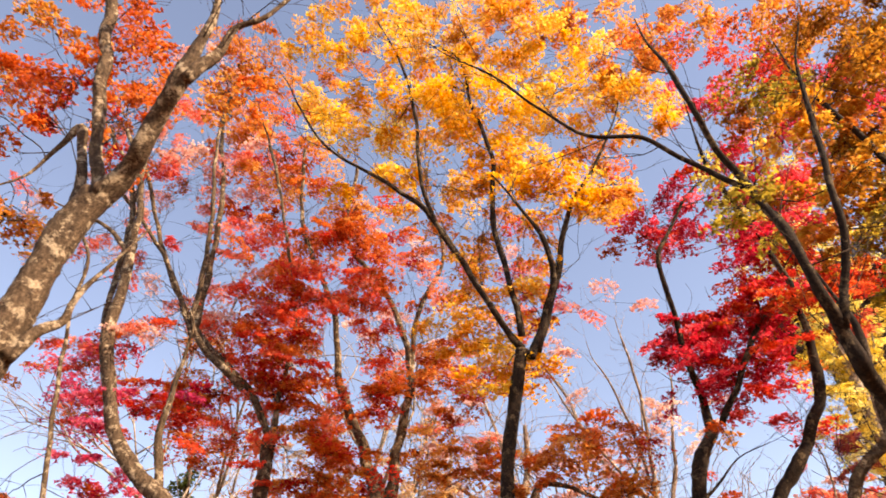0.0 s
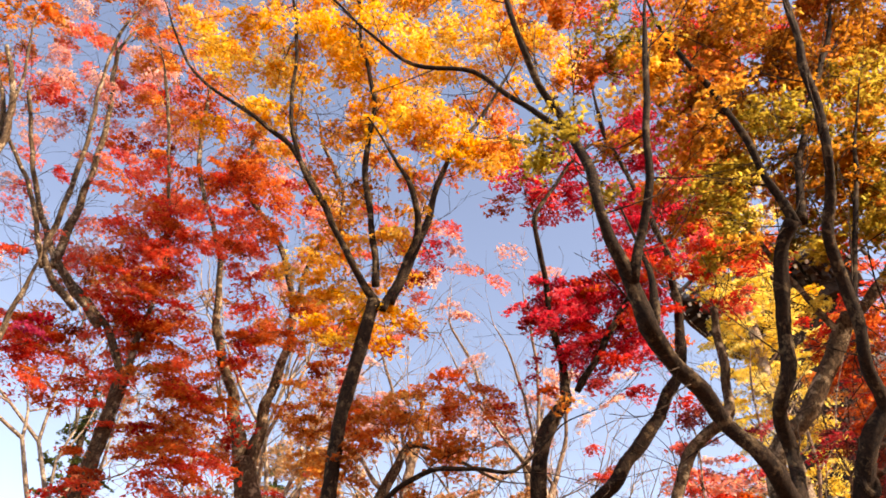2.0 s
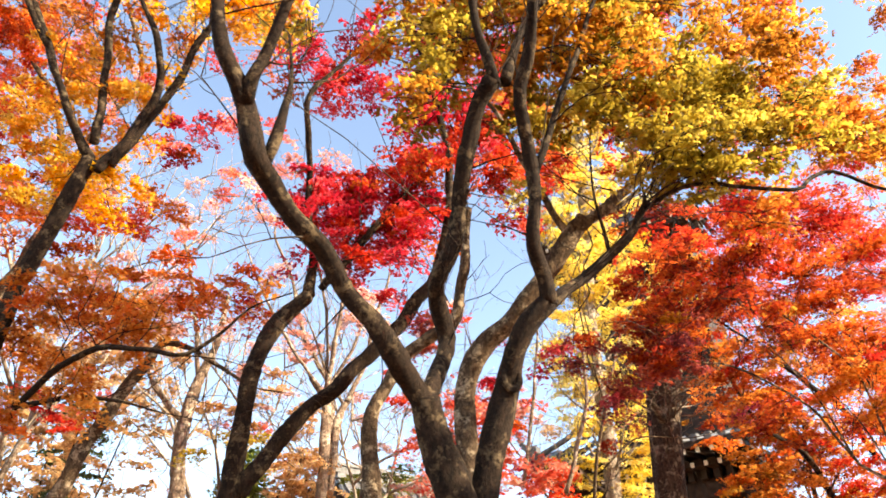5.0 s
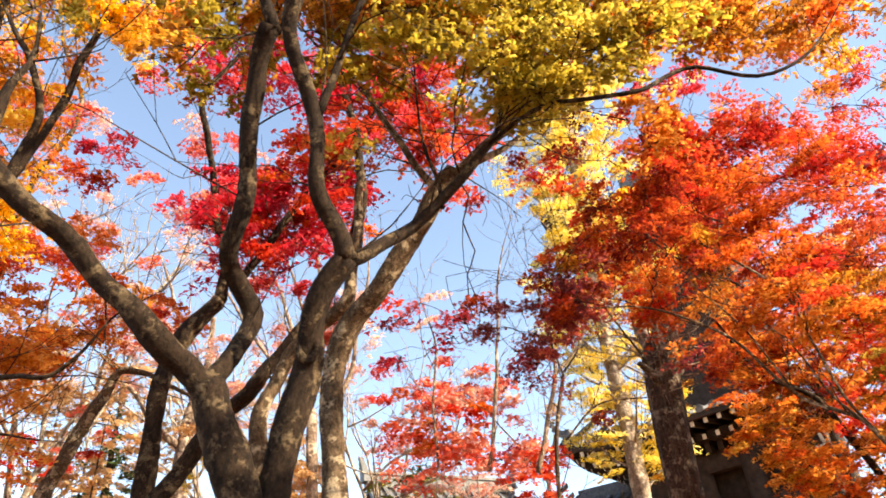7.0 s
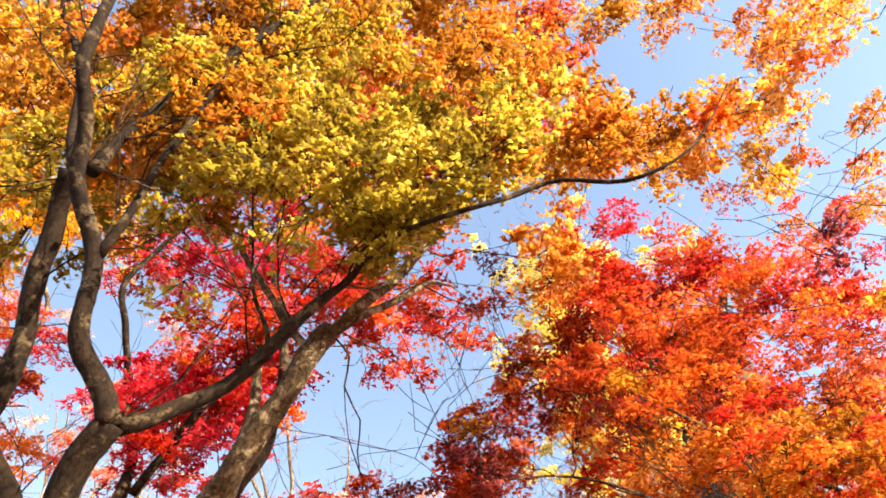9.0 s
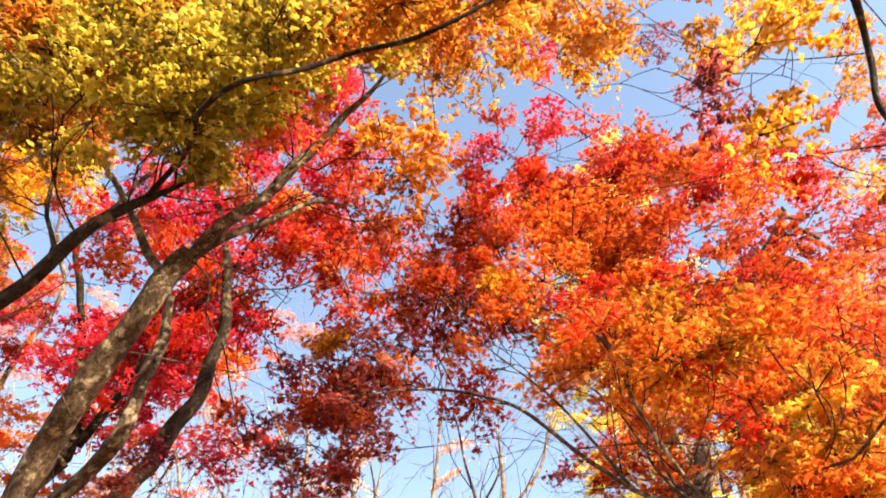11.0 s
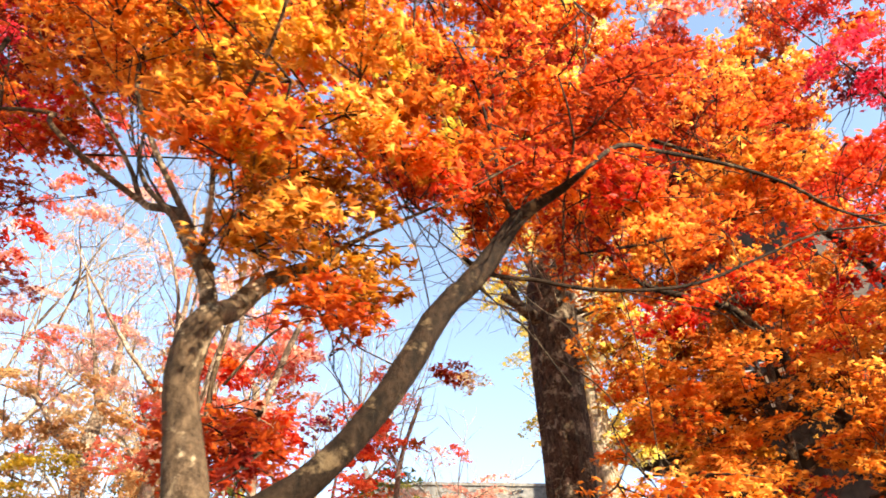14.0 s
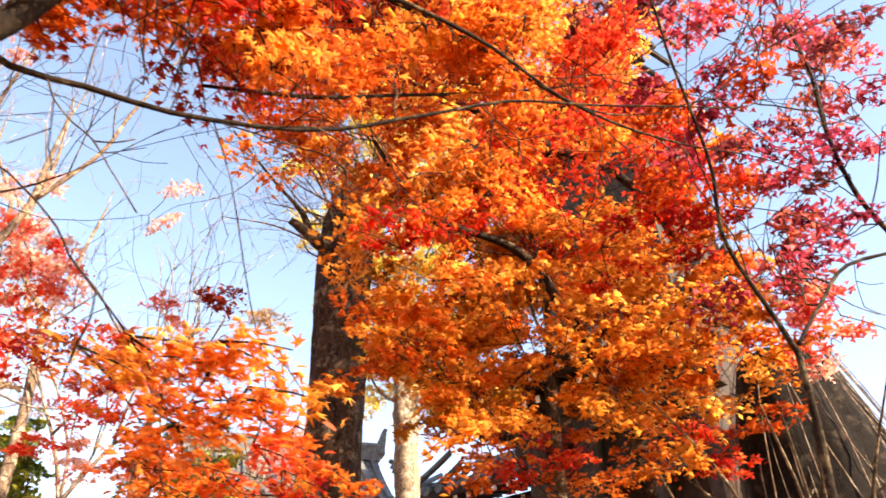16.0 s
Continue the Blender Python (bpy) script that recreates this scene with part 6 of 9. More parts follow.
# Maple that leans right across the path
bowed_maple = tree("maple_tree", "bowed maple with a long dark slanting trunk and fiery leaves", (10.2, 7.1), BARK_DARK)
limb(bowed_maple, "trunk", (9.24, 7.05, -0.15, 0.076), (9.33, 7.06, 0.25, 0.063), (9.60, 7.08, 1.36, 0.056), (9.78, 7.13, 2.24, 0.052), (9.91, 7.17, 2.32, 0.051), (10.04, 7.19, 2.42, 0.047), (10.17, 7.22, 2.58, 0.044), (10.28, 7.28, 2.79, 0.044), (10.36, 7.36, 3.00, 0.045), (10.47, 7.45, 3.18, 0.045), (10.58, 7.55, 3.40, 0.041), (10.69, 7.55, 3.55, 0.035), (10.85, 7.50, 3.60, 0.023), (10.97, 7.40, 3.60, 0.011))
limb(bowed_maple, "limb", (10.67, 7.60, 3.58, 0.020), (10.63, 7.60, 3.72, 0.011), (10.62, 7.50, 3.85, 0.008), (10.58, 7.40, 4.18, 0.007))
limb(bowed_maple, "limb", (10.41, 7.68, 3.32, 0.018), (10.48, 7.65, 3.29, 0.013), (10.50, 7.63, 3.25, 0.008))
limb(bowed_maple, "limb", (10.43, 7.60, 3.41, 0.013), (10.52, 7.70, 3.38, 0.011), (10.70, 7.80, 3.39, 0.010), (10.94, 7.90, 3.36, 0.009), (11.19, 8.00, 3.38, 0.008), (11.46, 8.10, 3.45, 0.008), (11.76, 8.20, 3.60, 0.007), (12.10, 8.30, 3.76, 0.006), (12.47, 8.40, 3.82, 0.005), (12.87, 8.50, 3.89, 0.004))
limb(bowed_maple, "limb", (11.41, 8.20, 4.50, 0.012), (11.63, 8.30, 4.46, 0.011), (12.04, 8.50, 4.34, 0.010), (12.44, 8.70, 4.17, 0.008), (12.67, 8.80, 4.11, 0.007), (13.01, 8.90, 4.04, 0.005))
limb(bowed_maple, "limb", (10.97, 7.40, 3.60, 0.008), (11.16, 7.60, 3.90, 0.011), (11.42, 7.90, 4.09, 0.011), (11.75, 8.10, 4.12, 0.010), (12.06, 8.30, 4.10, 0.009), (12.49, 8.70, 4.13, 0.007))
limb(bowed_maple, "limb", (10.94, 8.10, 3.71, 0.007), (11.21, 8.30, 3.85, 0.009), (11.58, 8.50, 4.04, 0.008), (12.02, 8.70, 4.25, 0.007), (12.31, 8.80, 4.36, 0.005))
# many sprays are maroon to put the canopy's shade into the leaf colour
crown(bowed_maple, 0.064, [(10.38, 7.48, 4.63, 0.27, 0.48, 0.16, "orangered", 1.60),
    (10.33, 7.58, 4.90, 0.27, 0.48, 0.16, "maroon", 1.60),
    (10.69, 7.68, 4.61, 0.27, 0.48, 0.16, "maroon", 1.60),
    (10.68, 7.72, 4.87, 0.27, 0.48, 0.16, "maroon", 1.60),
    (10.19, 7.23, 3.95, 0.11, 0.40, 0.09, "olive", 1.2),
    (10.21, 7.29, 4.09, 0.11, 0.40, 0.09, "olive", 1.2),
    (10.39, 7.36, 3.96, 0.11, 0.40, 0.09, "olive", 1.2),
    (10.36, 7.34, 4.10, 0.11, 0.40, 0.09, "olive", 1.2),
    (10.44, 7.45, 4.00, 0.19, 0.40, 0.12, "maroon", 1.5),
    (10.46, 7.48, 4.23, 0.19, 0.40, 0.12, "maroon", 1.5),
    (10.68, 7.65, 4.00, 0.19, 0.40, 0.12, "maroon", 1.5),
    (10.68, 7.65, 4.21, 0.19, 0.40, 0.12, "maroon", 1.5)])
crown(bowed_maple, 0.064, [(10.94, 7.78, 4.41, 0.38, 0.60, 0.30, "maroon", 1.7),
    (10.25, 7.31, 3.62, 0.17, 0.33, 0.10, "maroon", 1.30),
    (10.28, 7.37, 3.74, 0.17, 0.39, 0.10, "maroon", 1.30),
    (10.48, 7.50, 3.64, 0.17, 0.40, 0.10, "maroon", 1.3),
    (10.50, 7.54, 3.75, 0.17, 0.40, 0.10, "maroon", 1.30),
    (10.79, 7.81, 3.88, 0.21, 0.42, 0.13, "orangered", 1.50),
    (10.86, 7.85, 4.07, 0.21, 0.48, 0.13, "maroon", 1.50),
    (11.13, 8.00, 3.91, 0.21, 0.48, 0.13, "orangered", 1.5),
    (11.12, 8.04, 4.10, 0.21, 0.48, 0.13, "orangered", 1.50),
    (11.30, 8.11, 4.76, 0.27, 0.56, 0.19, "maroon", 1.50),
    (11.30, 8.11, 5.08, 0.27, 0.56, 0.19, "maroon", 1.50),
    (11.82, 8.03, 4.76, 0.27, 0.56, 0.19, "maroon", 1.5)])
crown(bowed_maple, 0.064, [(11.80, 8.08, 5.07, 0.27, 0.56, 0.19, "maroon", 1.50),
    (11.66, 8.24, 4.54, 0.29, 0.56, 0.17, "maroon", 1.50),
    (11.62, 8.26, 4.79, 0.29, 0.56, 0.17, "maroon", 1.50),
    (12.14, 8.41, 4.50, 0.29, 0.56, 0.17, "red", 1.5),
    (12.14, 8.41, 4.79, 0.29, 0.56, 0.17, "maroon", 1.5),
    (11.25, 8.22, 4.19, 0.27, 0.48, 0.15, "maroon", 1.40),
    (11.27, 8.22, 4.48, 0.27, 0.47, 0.15, "orangered", 1.40),
    (12.01, 8.59, 4.19, 0.27, 0.48, 0.15, "orangered", 1.4),
    (11.99, 8.51, 4.44, 0.27, 0.48, 0.15, "orangered", 1.4),
    (10.57, 7.56, 3.71, 0.23, 0.40, 0.07, "orangered", 1.50),
    (10.61, 7.65, 3.79, 0.23, 0.40, 0.07, "orangered", 1.50),
    (10.88, 7.70, 3.71, 0.23, 0.40, 0.07, "maroon", 1.5)])
crown(bowed_maple, 0.064, [(10.89, 7.76, 3.78, 0.23, 0.40, 0.07, "maroon", 1.5),
    (10.93, 7.88, 3.86, 0.23, 0.48, 0.12, "orangered", 1.50),
    (11.02, 7.96, 4.02, 0.23, 0.48, 0.12, "maroon", 1.50),
    (11.26, 7.99, 3.78, 0.23, 0.48, 0.12, "orangered", 1.5),
    (11.24, 8.04, 4.02, 0.23, 0.48, 0.12, "maroon", 1.50),
    (10.43, 9.30, 2.69, 0.13, 0.32, 0.07, "orangered", 1.2),
    (10.40, 9.38, 2.74, 0.13, 0.32, 0.07, "orangered", 1.2),
    (10.56, 9.33, 2.66, 0.13, 0.32, 0.07, "orangered", 1.2),
    (10.63, 9.90, 2.79, 0.13, 0.32, 0.07, "orangered", 1.2),
    (10.57, 9.94, 2.83, 0.13, 0.32, 0.07, "orangered", 1.2),
    (11.00, 9.90, 2.75, 0.13, 0.32, 0.07, "orangered", 1.2),
    (11.08, 10.00, 2.86, 0.13, 0.32, 0.07, "orangered", 1.2)])
crown(bowed_maple, 0.064, [(12.75, 8.51, 5.01, 0.46, 0.70, 0.33, "crimson", 0.9)])
crown(bowed_maple, 0.064, [(11.78, 8.35, 4.34, 0.28, 0.48, 0.13, "orange", 1.30),
    (11.79, 8.35, 4.54, 0.28, 0.48, 0.13, "orangered", 1.3),
    (12.15, 8.48, 4.32, 0.28, 0.48, 0.13, "orangered", 1.3),
    (12.15, 8.48, 4.53, 0.28, 0.48, 0.13, "orange", 1.30),
    (9.33, 8.17, 4.40, 0.18, 0.40, 0.11, "maroon", 1.6),
    (9.38, 8.25, 4.49, 0.18, 0.40, 0.11, "maroon", 1.6),
    (9.56, 8.40, 4.56, 0.18, 0.40, 0.11, "maroon", 1.6),
    (10.52, 7.62, 4.20, 0.18, 0.31, 0.12, "maroon", 1.50),
    (10.48, 7.69, 4.43, 0.18, 0.34, 0.12, "maroon", 1.50),
    (12.50, 8.78, 4.54, 0.47, 0.60, 0.24, "red", 1.4),
    (10.97, 7.71, 5.67, 0.79, 0.70, 0.44, "maroon", 1.7),
    (10.39, 7.51, 4.58, 0.31, 0.48, 0.19, "orange", 1.50)])
crown(bowed_maple, 0.064, [(10.35, 7.61, 4.90, 0.31, 0.48, 0.19, "orange", 1.50),
    (10.79, 7.68, 4.57, 0.31, 0.48, 0.19, "orange", 1.50),
    (10.79, 7.74, 4.87, 0.31, 0.48, 0.19, "orangered", 1.50),
    (11.07, 7.88, 4.43, 0.51, 0.60, 0.34, "maroon", 1.50),
    (11.80, 8.26, 6.00, 0.34, 0.56, 0.24, "pinkred", 0.8),
    (11.82, 8.26, 6.39, 0.34, 0.56, 0.24, "pinkred", 0.8),
    (12.41, 8.24, 6.00, 0.34, 0.56, 0.24, "pinkred", 0.8),
    (12.37, 8.31, 6.38, 0.34, 0.56, 0.24, "pinkred", 0.8),
    (11.75, 8.33, 4.85, 0.28, 0.56, 0.21, "maroon", 1.20),
    (11.67, 8.37, 5.23, 0.28, 0.56, 0.21, "maroon", 1.20),
    (12.16, 8.41, 4.86, 0.28, 0.56, 0.21, "maroon", 1.20),
    (12.16, 8.41, 5.21, 0.28, 0.56, 0.21, "orangered", 1.20)])
crown(bowed_maple, 0.064, [(9.89, 7.48, 5.73, 0.63, 0.60, 0.40, "maroon", 1.6),
    (9.50, 7.84, 7.02, 0.65, 0.64, 0.30, "red", 1.7),
    (9.47, 8.08, 7.48, 0.65, 0.54, 0.30, "red", 1.7),
    (10.63, 7.84, 7.02, 0.65, 0.64, 0.30, "red", 1.7),
    (10.63, 7.84, 7.51, 0.65, 0.64, 0.30, "red", 1.7),
    (8.90, 7.64, 5.74, 0.96, 0.80, 0.45, "maroon", 1.6),
    (10.82, 7.84, 6.53, 0.82, 0.80, 0.44, "red", 1.3),
    (8.56, 7.18, 4.65, 0.53, 0.64, 0.24, "orangered", 1.7),
    (8.51, 7.36, 5.00, 0.53, 0.64, 0.24, "amber", 1.70),
    (9.57, 7.05, 4.52, 0.53, 0.64, 0.24, "orangered", 1.7),
    (9.66, 7.09, 4.91, 0.53, 0.64, 0.24, "orangered", 1.7),
    (9.30, 6.87, 4.22, 0.48, 0.64, 0.30, "orange", 1.70)])
crown(bowed_maple, 0.064, [(10.15, 6.88, 3.56, 0.48, 0.64, 0.30, "amber", 1.70),
    (10.09, 6.99, 4.07, 0.48, 0.62, 0.30, "orangered", 1.7),
    (10.09, 7.41, 5.05, 0.48, 0.62, 0.30, "maroon", 1.40),
    (9.97, 7.64, 5.50, 0.48, 0.64, 0.30, "maroon", 1.40),
    (10.80, 7.64, 5.00, 0.48, 0.64, 0.30, "maroon", 1.40),
    (10.80, 7.64, 5.50, 0.48, 0.64, 0.30, "orangered", 1.4)])

# Glowing orange maples before the temple gate
glowing_maple = tree("maple_tree", "glowing orange maple with thin pale stems", (13.6, 11.4))
limb(glowing_maple, "trunk", (12.69, 12.10, -0.15, 0.063), (12.69, 12.10, 0.25, 0.052), (12.69, 12.10, 1.95, 0.046), (12.69, 12.10, 3.25, 0.043), (12.72, 12.10, 3.81, 0.039), (12.77, 12.10, 4.66, 0.038), (12.85, 12.10, 5.39, 0.028), (12.87, 12.00, 6.01, 0.017))
limb(glowing_maple, "limb", (12.75, 12.10, 4.38, 0.022), (12.98, 12.00, 4.83, 0.017), (13.29, 11.90, 5.24, 0.012))
limb(glowing_maple, "limb", (12.76, 12.10, 4.55, 0.019), (12.65, 12.10, 5.02, 0.016), (12.78, 12.00, 5.73, 0.012))
limb(glowing_maple, "limb", (12.72, 12.10, 3.81, 0.018), (13.28, 11.90, 4.05, 0.014), (13.68, 11.80, 4.24, 0.011))
crown(glowing_maple, 0.073, [(12.19, 12.21, 6.18, 0.48, 0.72, 0.28, "orangered", 1.88),
    (12.11, 12.18, 6.53, 0.48, 0.72, 0.28, "orange", 1.88),
    (12.67, 12.23, 6.07, 0.48, 0.72, 0.28, "orangered", 1.88),
    (12.60, 12.34, 6.54, 0.48, 0.66, 0.28, "orange", 1.88),
    (12.62, 12.01, 5.97, 0.51, 0.71, 0.29, "orangered", 2.00),
    (12.71, 11.96, 6.52, 0.51, 0.66, 0.29, "orangered", 2.00),
    (13.88, 11.48, 6.13, 0.51, 0.72, 0.29, "red", 2.00),
    (13.83, 11.28, 6.59, 0.51, 0.72, 0.29, "orangered", 2.00),
    (13.67, 10.67, 5.23, 0.37, 0.65, 0.33, "orangered", 1.88),
    (13.68, 10.68, 5.89, 0.37, 0.63, 0.33, "orangered", 1.88),
    (14.20, 11.07, 5.18, 0.37, 0.71, 0.33, "orangered", 1.88),
    (14.19, 10.97, 5.82, 0.37, 0.72, 0.33, "orangered", 1.88)])
crown(glowing_maple, 0.073, [(11.99, 12.40, 5.25, 0.46, 0.72, 0.27, "orange", 1.75),
    (12.14, 12.61, 5.71, 0.46, 0.68, 0.27, "orange", 1.75),
    (12.77, 12.57, 5.34, 0.46, 0.69, 0.27, "orange", 1.75),
    (12.72, 12.27, 5.76, 0.46, 0.72, 0.27, "orange", 1.75),
    (13.07, 12.23, 5.16, 0.46, 0.72, 0.25, "orange", 1.88),
    (12.92, 12.21, 5.66, 0.46, 0.72, 0.25, "orange", 1.88),
    (13.68, 12.15, 5.06, 0.46, 0.72, 0.25, "orange", 1.88),
    (13.66, 12.33, 5.56, 0.46, 0.65, 0.25, "orange", 1.88),
    (13.98, 11.47, 4.47, 0.70, 0.90, 0.42, "orange", 1.75),
    (12.17, 12.44, 4.87, 0.54, 0.80, 0.27, "orange", 1.38),
    (13.36, 12.04, 4.16, 0.42, 0.64, 0.20, "orange", 1.62),
    (13.43, 12.04, 4.55, 0.42, 0.64, 0.20, "orange", 1.62)])
crown(glowing_maple, 0.073, [(13.84, 11.84, 4.21, 0.42, 0.64, 0.20, "orange", 1.62),
    (13.84, 11.84, 4.54, 0.42, 0.64, 0.20, "orange", 1.62),
    (14.02, 11.64, 3.89, 0.50, 0.80, 0.32, "orangered", 1.50),
    (12.20, 12.05, 3.99, 0.31, 0.64, 0.15, "orangered", 1.38),
    (12.08, 12.04, 4.23, 0.31, 0.64, 0.15, "orangered", 1.38),
    (12.46, 12.39, 3.96, 0.31, 0.64, 0.15, "orangered", 1.38),
    (12.48, 12.39, 4.23, 0.31, 0.64, 0.15, "orangered", 1.38),
    (13.02, 12.04, 3.52, 0.37, 0.64, 0.16, "orangered", 1.38),
    (13.01, 12.08, 3.73, 0.37, 0.64, 0.16, "orangered", 1.38),
    (13.47, 11.84, 3.55, 0.37, 0.64, 0.16, "orangered", 1.38),
    (13.47, 11.84, 3.82, 0.37, 0.64, 0.16, "orangered", 1.38),
    (12.26, 12.05, 3.33, 0.29, 0.56, 0.11, "orangered", 1.25)])
crown(glowing_maple, 0.073, [(12.22, 12.06, 3.51, 0.29, 0.56, 0.11, "orangered", 1.25),
    (12.92, 12.23, 3.32, 0.29, 0.56, 0.11, "orangered", 1.25),
    (12.92, 12.18, 3.49, 0.29, 0.56, 0.11, "orangered", 1.25),
    (13.04, 10.67, 4.76, 0.42, 0.72, 0.29, "red", 1.88),
    (12.95, 10.67, 5.48, 0.42, 0.72, 0.29, "red", 1.88),
    (13.67, 10.71, 4.86, 0.42, 0.72, 0.29, "red", 1.88),
    (13.69, 10.49, 5.45, 0.42, 0.63, 0.29, "red", 1.88),
    (12.01, 11.16, 3.80, 0.27, 0.56, 0.18, "orange", 1.62),
    (11.90, 11.23, 4.08, 0.27, 0.51, 0.18, "orange", 1.62),
    (12.90, 10.59, 3.78, 0.27, 0.56, 0.18, "orange", 1.62),
    (12.93, 10.50, 4.16, 0.27, 0.56, 0.18, "orange", 1.62),
    (12.90, 10.71, 3.34, 0.23, 0.56, 0.14, "orange", 1.62)])
crown(glowing_maple, 0.073, [(12.90, 10.65, 3.58, 0.23, 0.56, 0.14, "orange", 1.62),
    (13.09, 10.81, 3.36, 0.23, 0.56, 0.14, "orange", 1.62),
    (13.09, 10.81, 3.59, 0.23, 0.56, 0.14, "orange", 1.62),
    (11.94, 10.91, 3.38, 0.22, 0.48, 0.13, "orange", 1.38),
    (11.91, 10.97, 3.66, 0.22, 0.48, 0.13, "orange", 1.38),
    (12.15, 11.04, 3.41, 0.22, 0.48, 0.13, "orange", 1.38),
    (12.13, 11.16, 3.59, 0.22, 0.48, 0.13, "orange", 1.38),
    (13.04, 10.80, 3.78, 0.33, 0.72, 0.29, "orange", 1.62),
    (13.06, 10.66, 4.38, 0.33, 0.72, 0.29, "orange", 1.62),
    (13.34, 11.07, 3.86, 0.33, 0.72, 0.29, "orange", 1.62),
    (13.34, 11.07, 4.35, 0.33, 0.72, 0.29, "orange", 1.62)])
flame_maple = tree("maple_tree", "flame-orange maple with sprays over dark shade", (12.4, 10.6))
limb(flame_maple, "trunk", (13.74, 12.80, -0.15, 0.088), (13.67, 12.68, 0.25, 0.073), (13.44, 12.32, 2.53, 0.064), (13.24, 12.00, 4.22, 0.060), (12.97, 11.90, 4.70, 0.053), (12.60, 11.80, 5.38, 0.042), (11.69, 11.60, 5.80, 0.029), (11.22, 11.50, 6.64, 0.020))
limb(flame_maple, "limb", (14.22, 12.00, 5.47, 0.054), (13.73, 11.90, 6.34, 0.050), (12.93, 11.60, 6.59, 0.049), (12.15, 11.40, 6.98, 0.029), (11.28, 11.20, 7.35, 0.019), (10.56, 11.10, 7.68, 0.012))
crown(flame_maple, 0.073, [(9.90, 11.48, 8.22, 0.56, 0.64, 0.25, "maroon", 1.88),
    (9.93, 11.52, 8.66, 0.60, 0.64, 0.25, "orangered", 1.88),
    (10.54, 11.57, 8.27, 0.59, 0.64, 0.25, "orangered", 1.88),
    (10.61, 11.62, 8.65, 0.58, 0.64, 0.25, "orangered", 1.88),
    (11.15, 11.51, 8.94, 0.76, 0.72, 0.39, "red", 1.88),
    (11.21, 11.45, 9.65, 0.76, 0.72, 0.39, "red", 1.88),
    (12.41, 11.81, 8.93, 0.76, 0.72, 0.39, "red", 1.88),
    (12.39, 11.56, 9.69, 0.76, 0.72, 0.39, "red", 1.88),
    (12.36, 11.88, 7.57, 0.87, 0.72, 0.44, "orange", 2.00),
    (12.34, 11.88, 8.19, 0.84, 0.72, 0.44, "orangered", 2.00),
    (13.65, 11.87, 7.48, 0.92, 0.72, 0.44, "orange", 2.00),
    (13.65, 11.87, 8.22, 0.92, 0.72, 0.44, "orange", 2.00)])
crown(flame_maple, 0.073, [(11.06, 11.71, 7.00, 0.51, 0.64, 0.30, "orangered", 1.50),
    (12.20, 12.05, 6.45, 0.51, 0.64, 0.30, "orange", 1.50),
    (12.15, 12.14, 6.93, 0.51, 0.58, 0.30, "orangered", 1.50),
    (12.49, 12.40, 5.39, 0.74, 0.72, 0.41, "orange", 1.62),
    (12.46, 12.31, 6.10, 0.74, 0.72, 0.41, "orange", 1.62),
    (13.74, 12.29, 5.42, 0.74, 0.71, 0.41, "orange", 1.62),
    (13.71, 12.32, 6.14, 0.74, 0.72, 0.41, "orange", 1.62),
    (15.07, 12.07, 10.04, 1.20, 0.90, 1.20, "red", 1.62),
    (16.53, 12.07, 13.00, 1.21, 0.90, 1.08, "red", 1.12),
    (11.70, 12.07, 4.92, 0.49, 0.64, 0.22, "orange", 1.38),
    (11.82, 12.36, 5.22, 0.49, 0.64, 0.22, "orange", 1.38),
    (12.27, 12.34, 4.90, 0.49, 0.64, 0.22, "orange", 1.38)])
crown(flame_maple, 0.073, [(12.36, 12.43, 5.26, 0.49, 0.62, 0.22, "orange", 1.38),
    (11.61, 11.17, 4.30, 0.31, 0.58, 0.24, "orange", 1.75),
    (12.42, 10.09, 4.41, 0.31, 0.58, 0.24, "orange", 1.75),
    (11.57, 10.80, 3.94, 0.33, 0.61, 0.21, "orange", 1.62),
    (11.55, 10.98, 4.16, 0.33, 0.64, 0.21, "orange", 1.62),
    (12.02, 11.16, 3.75, 0.33, 0.64, 0.21, "orange", 1.62),
    (11.85, 11.24, 4.13, 0.33, 0.64, 0.21, "orange", 1.62),
    (11.51, 11.31, 4.43, 0.25, 0.64, 0.23, "orange", 1.12),
    (11.49, 11.53, 4.64, 0.25, 0.50, 0.23, "orange", 1.12),
    (11.77, 11.40, 4.48, 0.25, 0.52, 0.23, "orange", 1.12),
    (11.86, 11.61, 4.79, 0.25, 0.51, 0.23, "orange", 1.12),
    (12.02, 10.72, 3.31, 0.34, 0.64, 0.21, "orange", 1.62)])
crown(flame_maple, 0.073, [(12.02, 10.92, 3.60, 0.34, 0.64, 0.21, "orange", 1.62),
    (12.91, 10.61, 3.37, 0.34, 0.64, 0.21, "orange", 1.62),
    (12.98, 10.46, 3.70, 0.34, 0.64, 0.21, "orange", 1.62),
    (11.62, 10.60, 3.61, 0.23, 0.56, 0.13, "orange", 1.62),
    (11.54, 10.67, 3.89, 0.23, 0.56, 0.13, "orange", 1.62),
    (11.92, 10.82, 3.57, 0.23, 0.56, 0.13, "orange", 1.62),
    (11.84, 10.98, 3.83, 0.23, 0.54, 0.13, "orange", 1.62),
    (11.47, 10.80, 4.09, 0.24, 0.56, 0.16, "orange", 1.50),
    (11.44, 10.96, 4.22, 0.24, 0.56, 0.16, "orange", 1.50),
    (11.73, 11.00, 4.03, 0.24, 0.56, 0.16, "orange", 1.50),
    (11.70, 11.15, 4.23, 0.24, 0.51, 0.16, "orange", 1.50),
    (10.45, 11.60, 8.18, 0.71, 0.64, 0.40, "maroon", 1.75)])
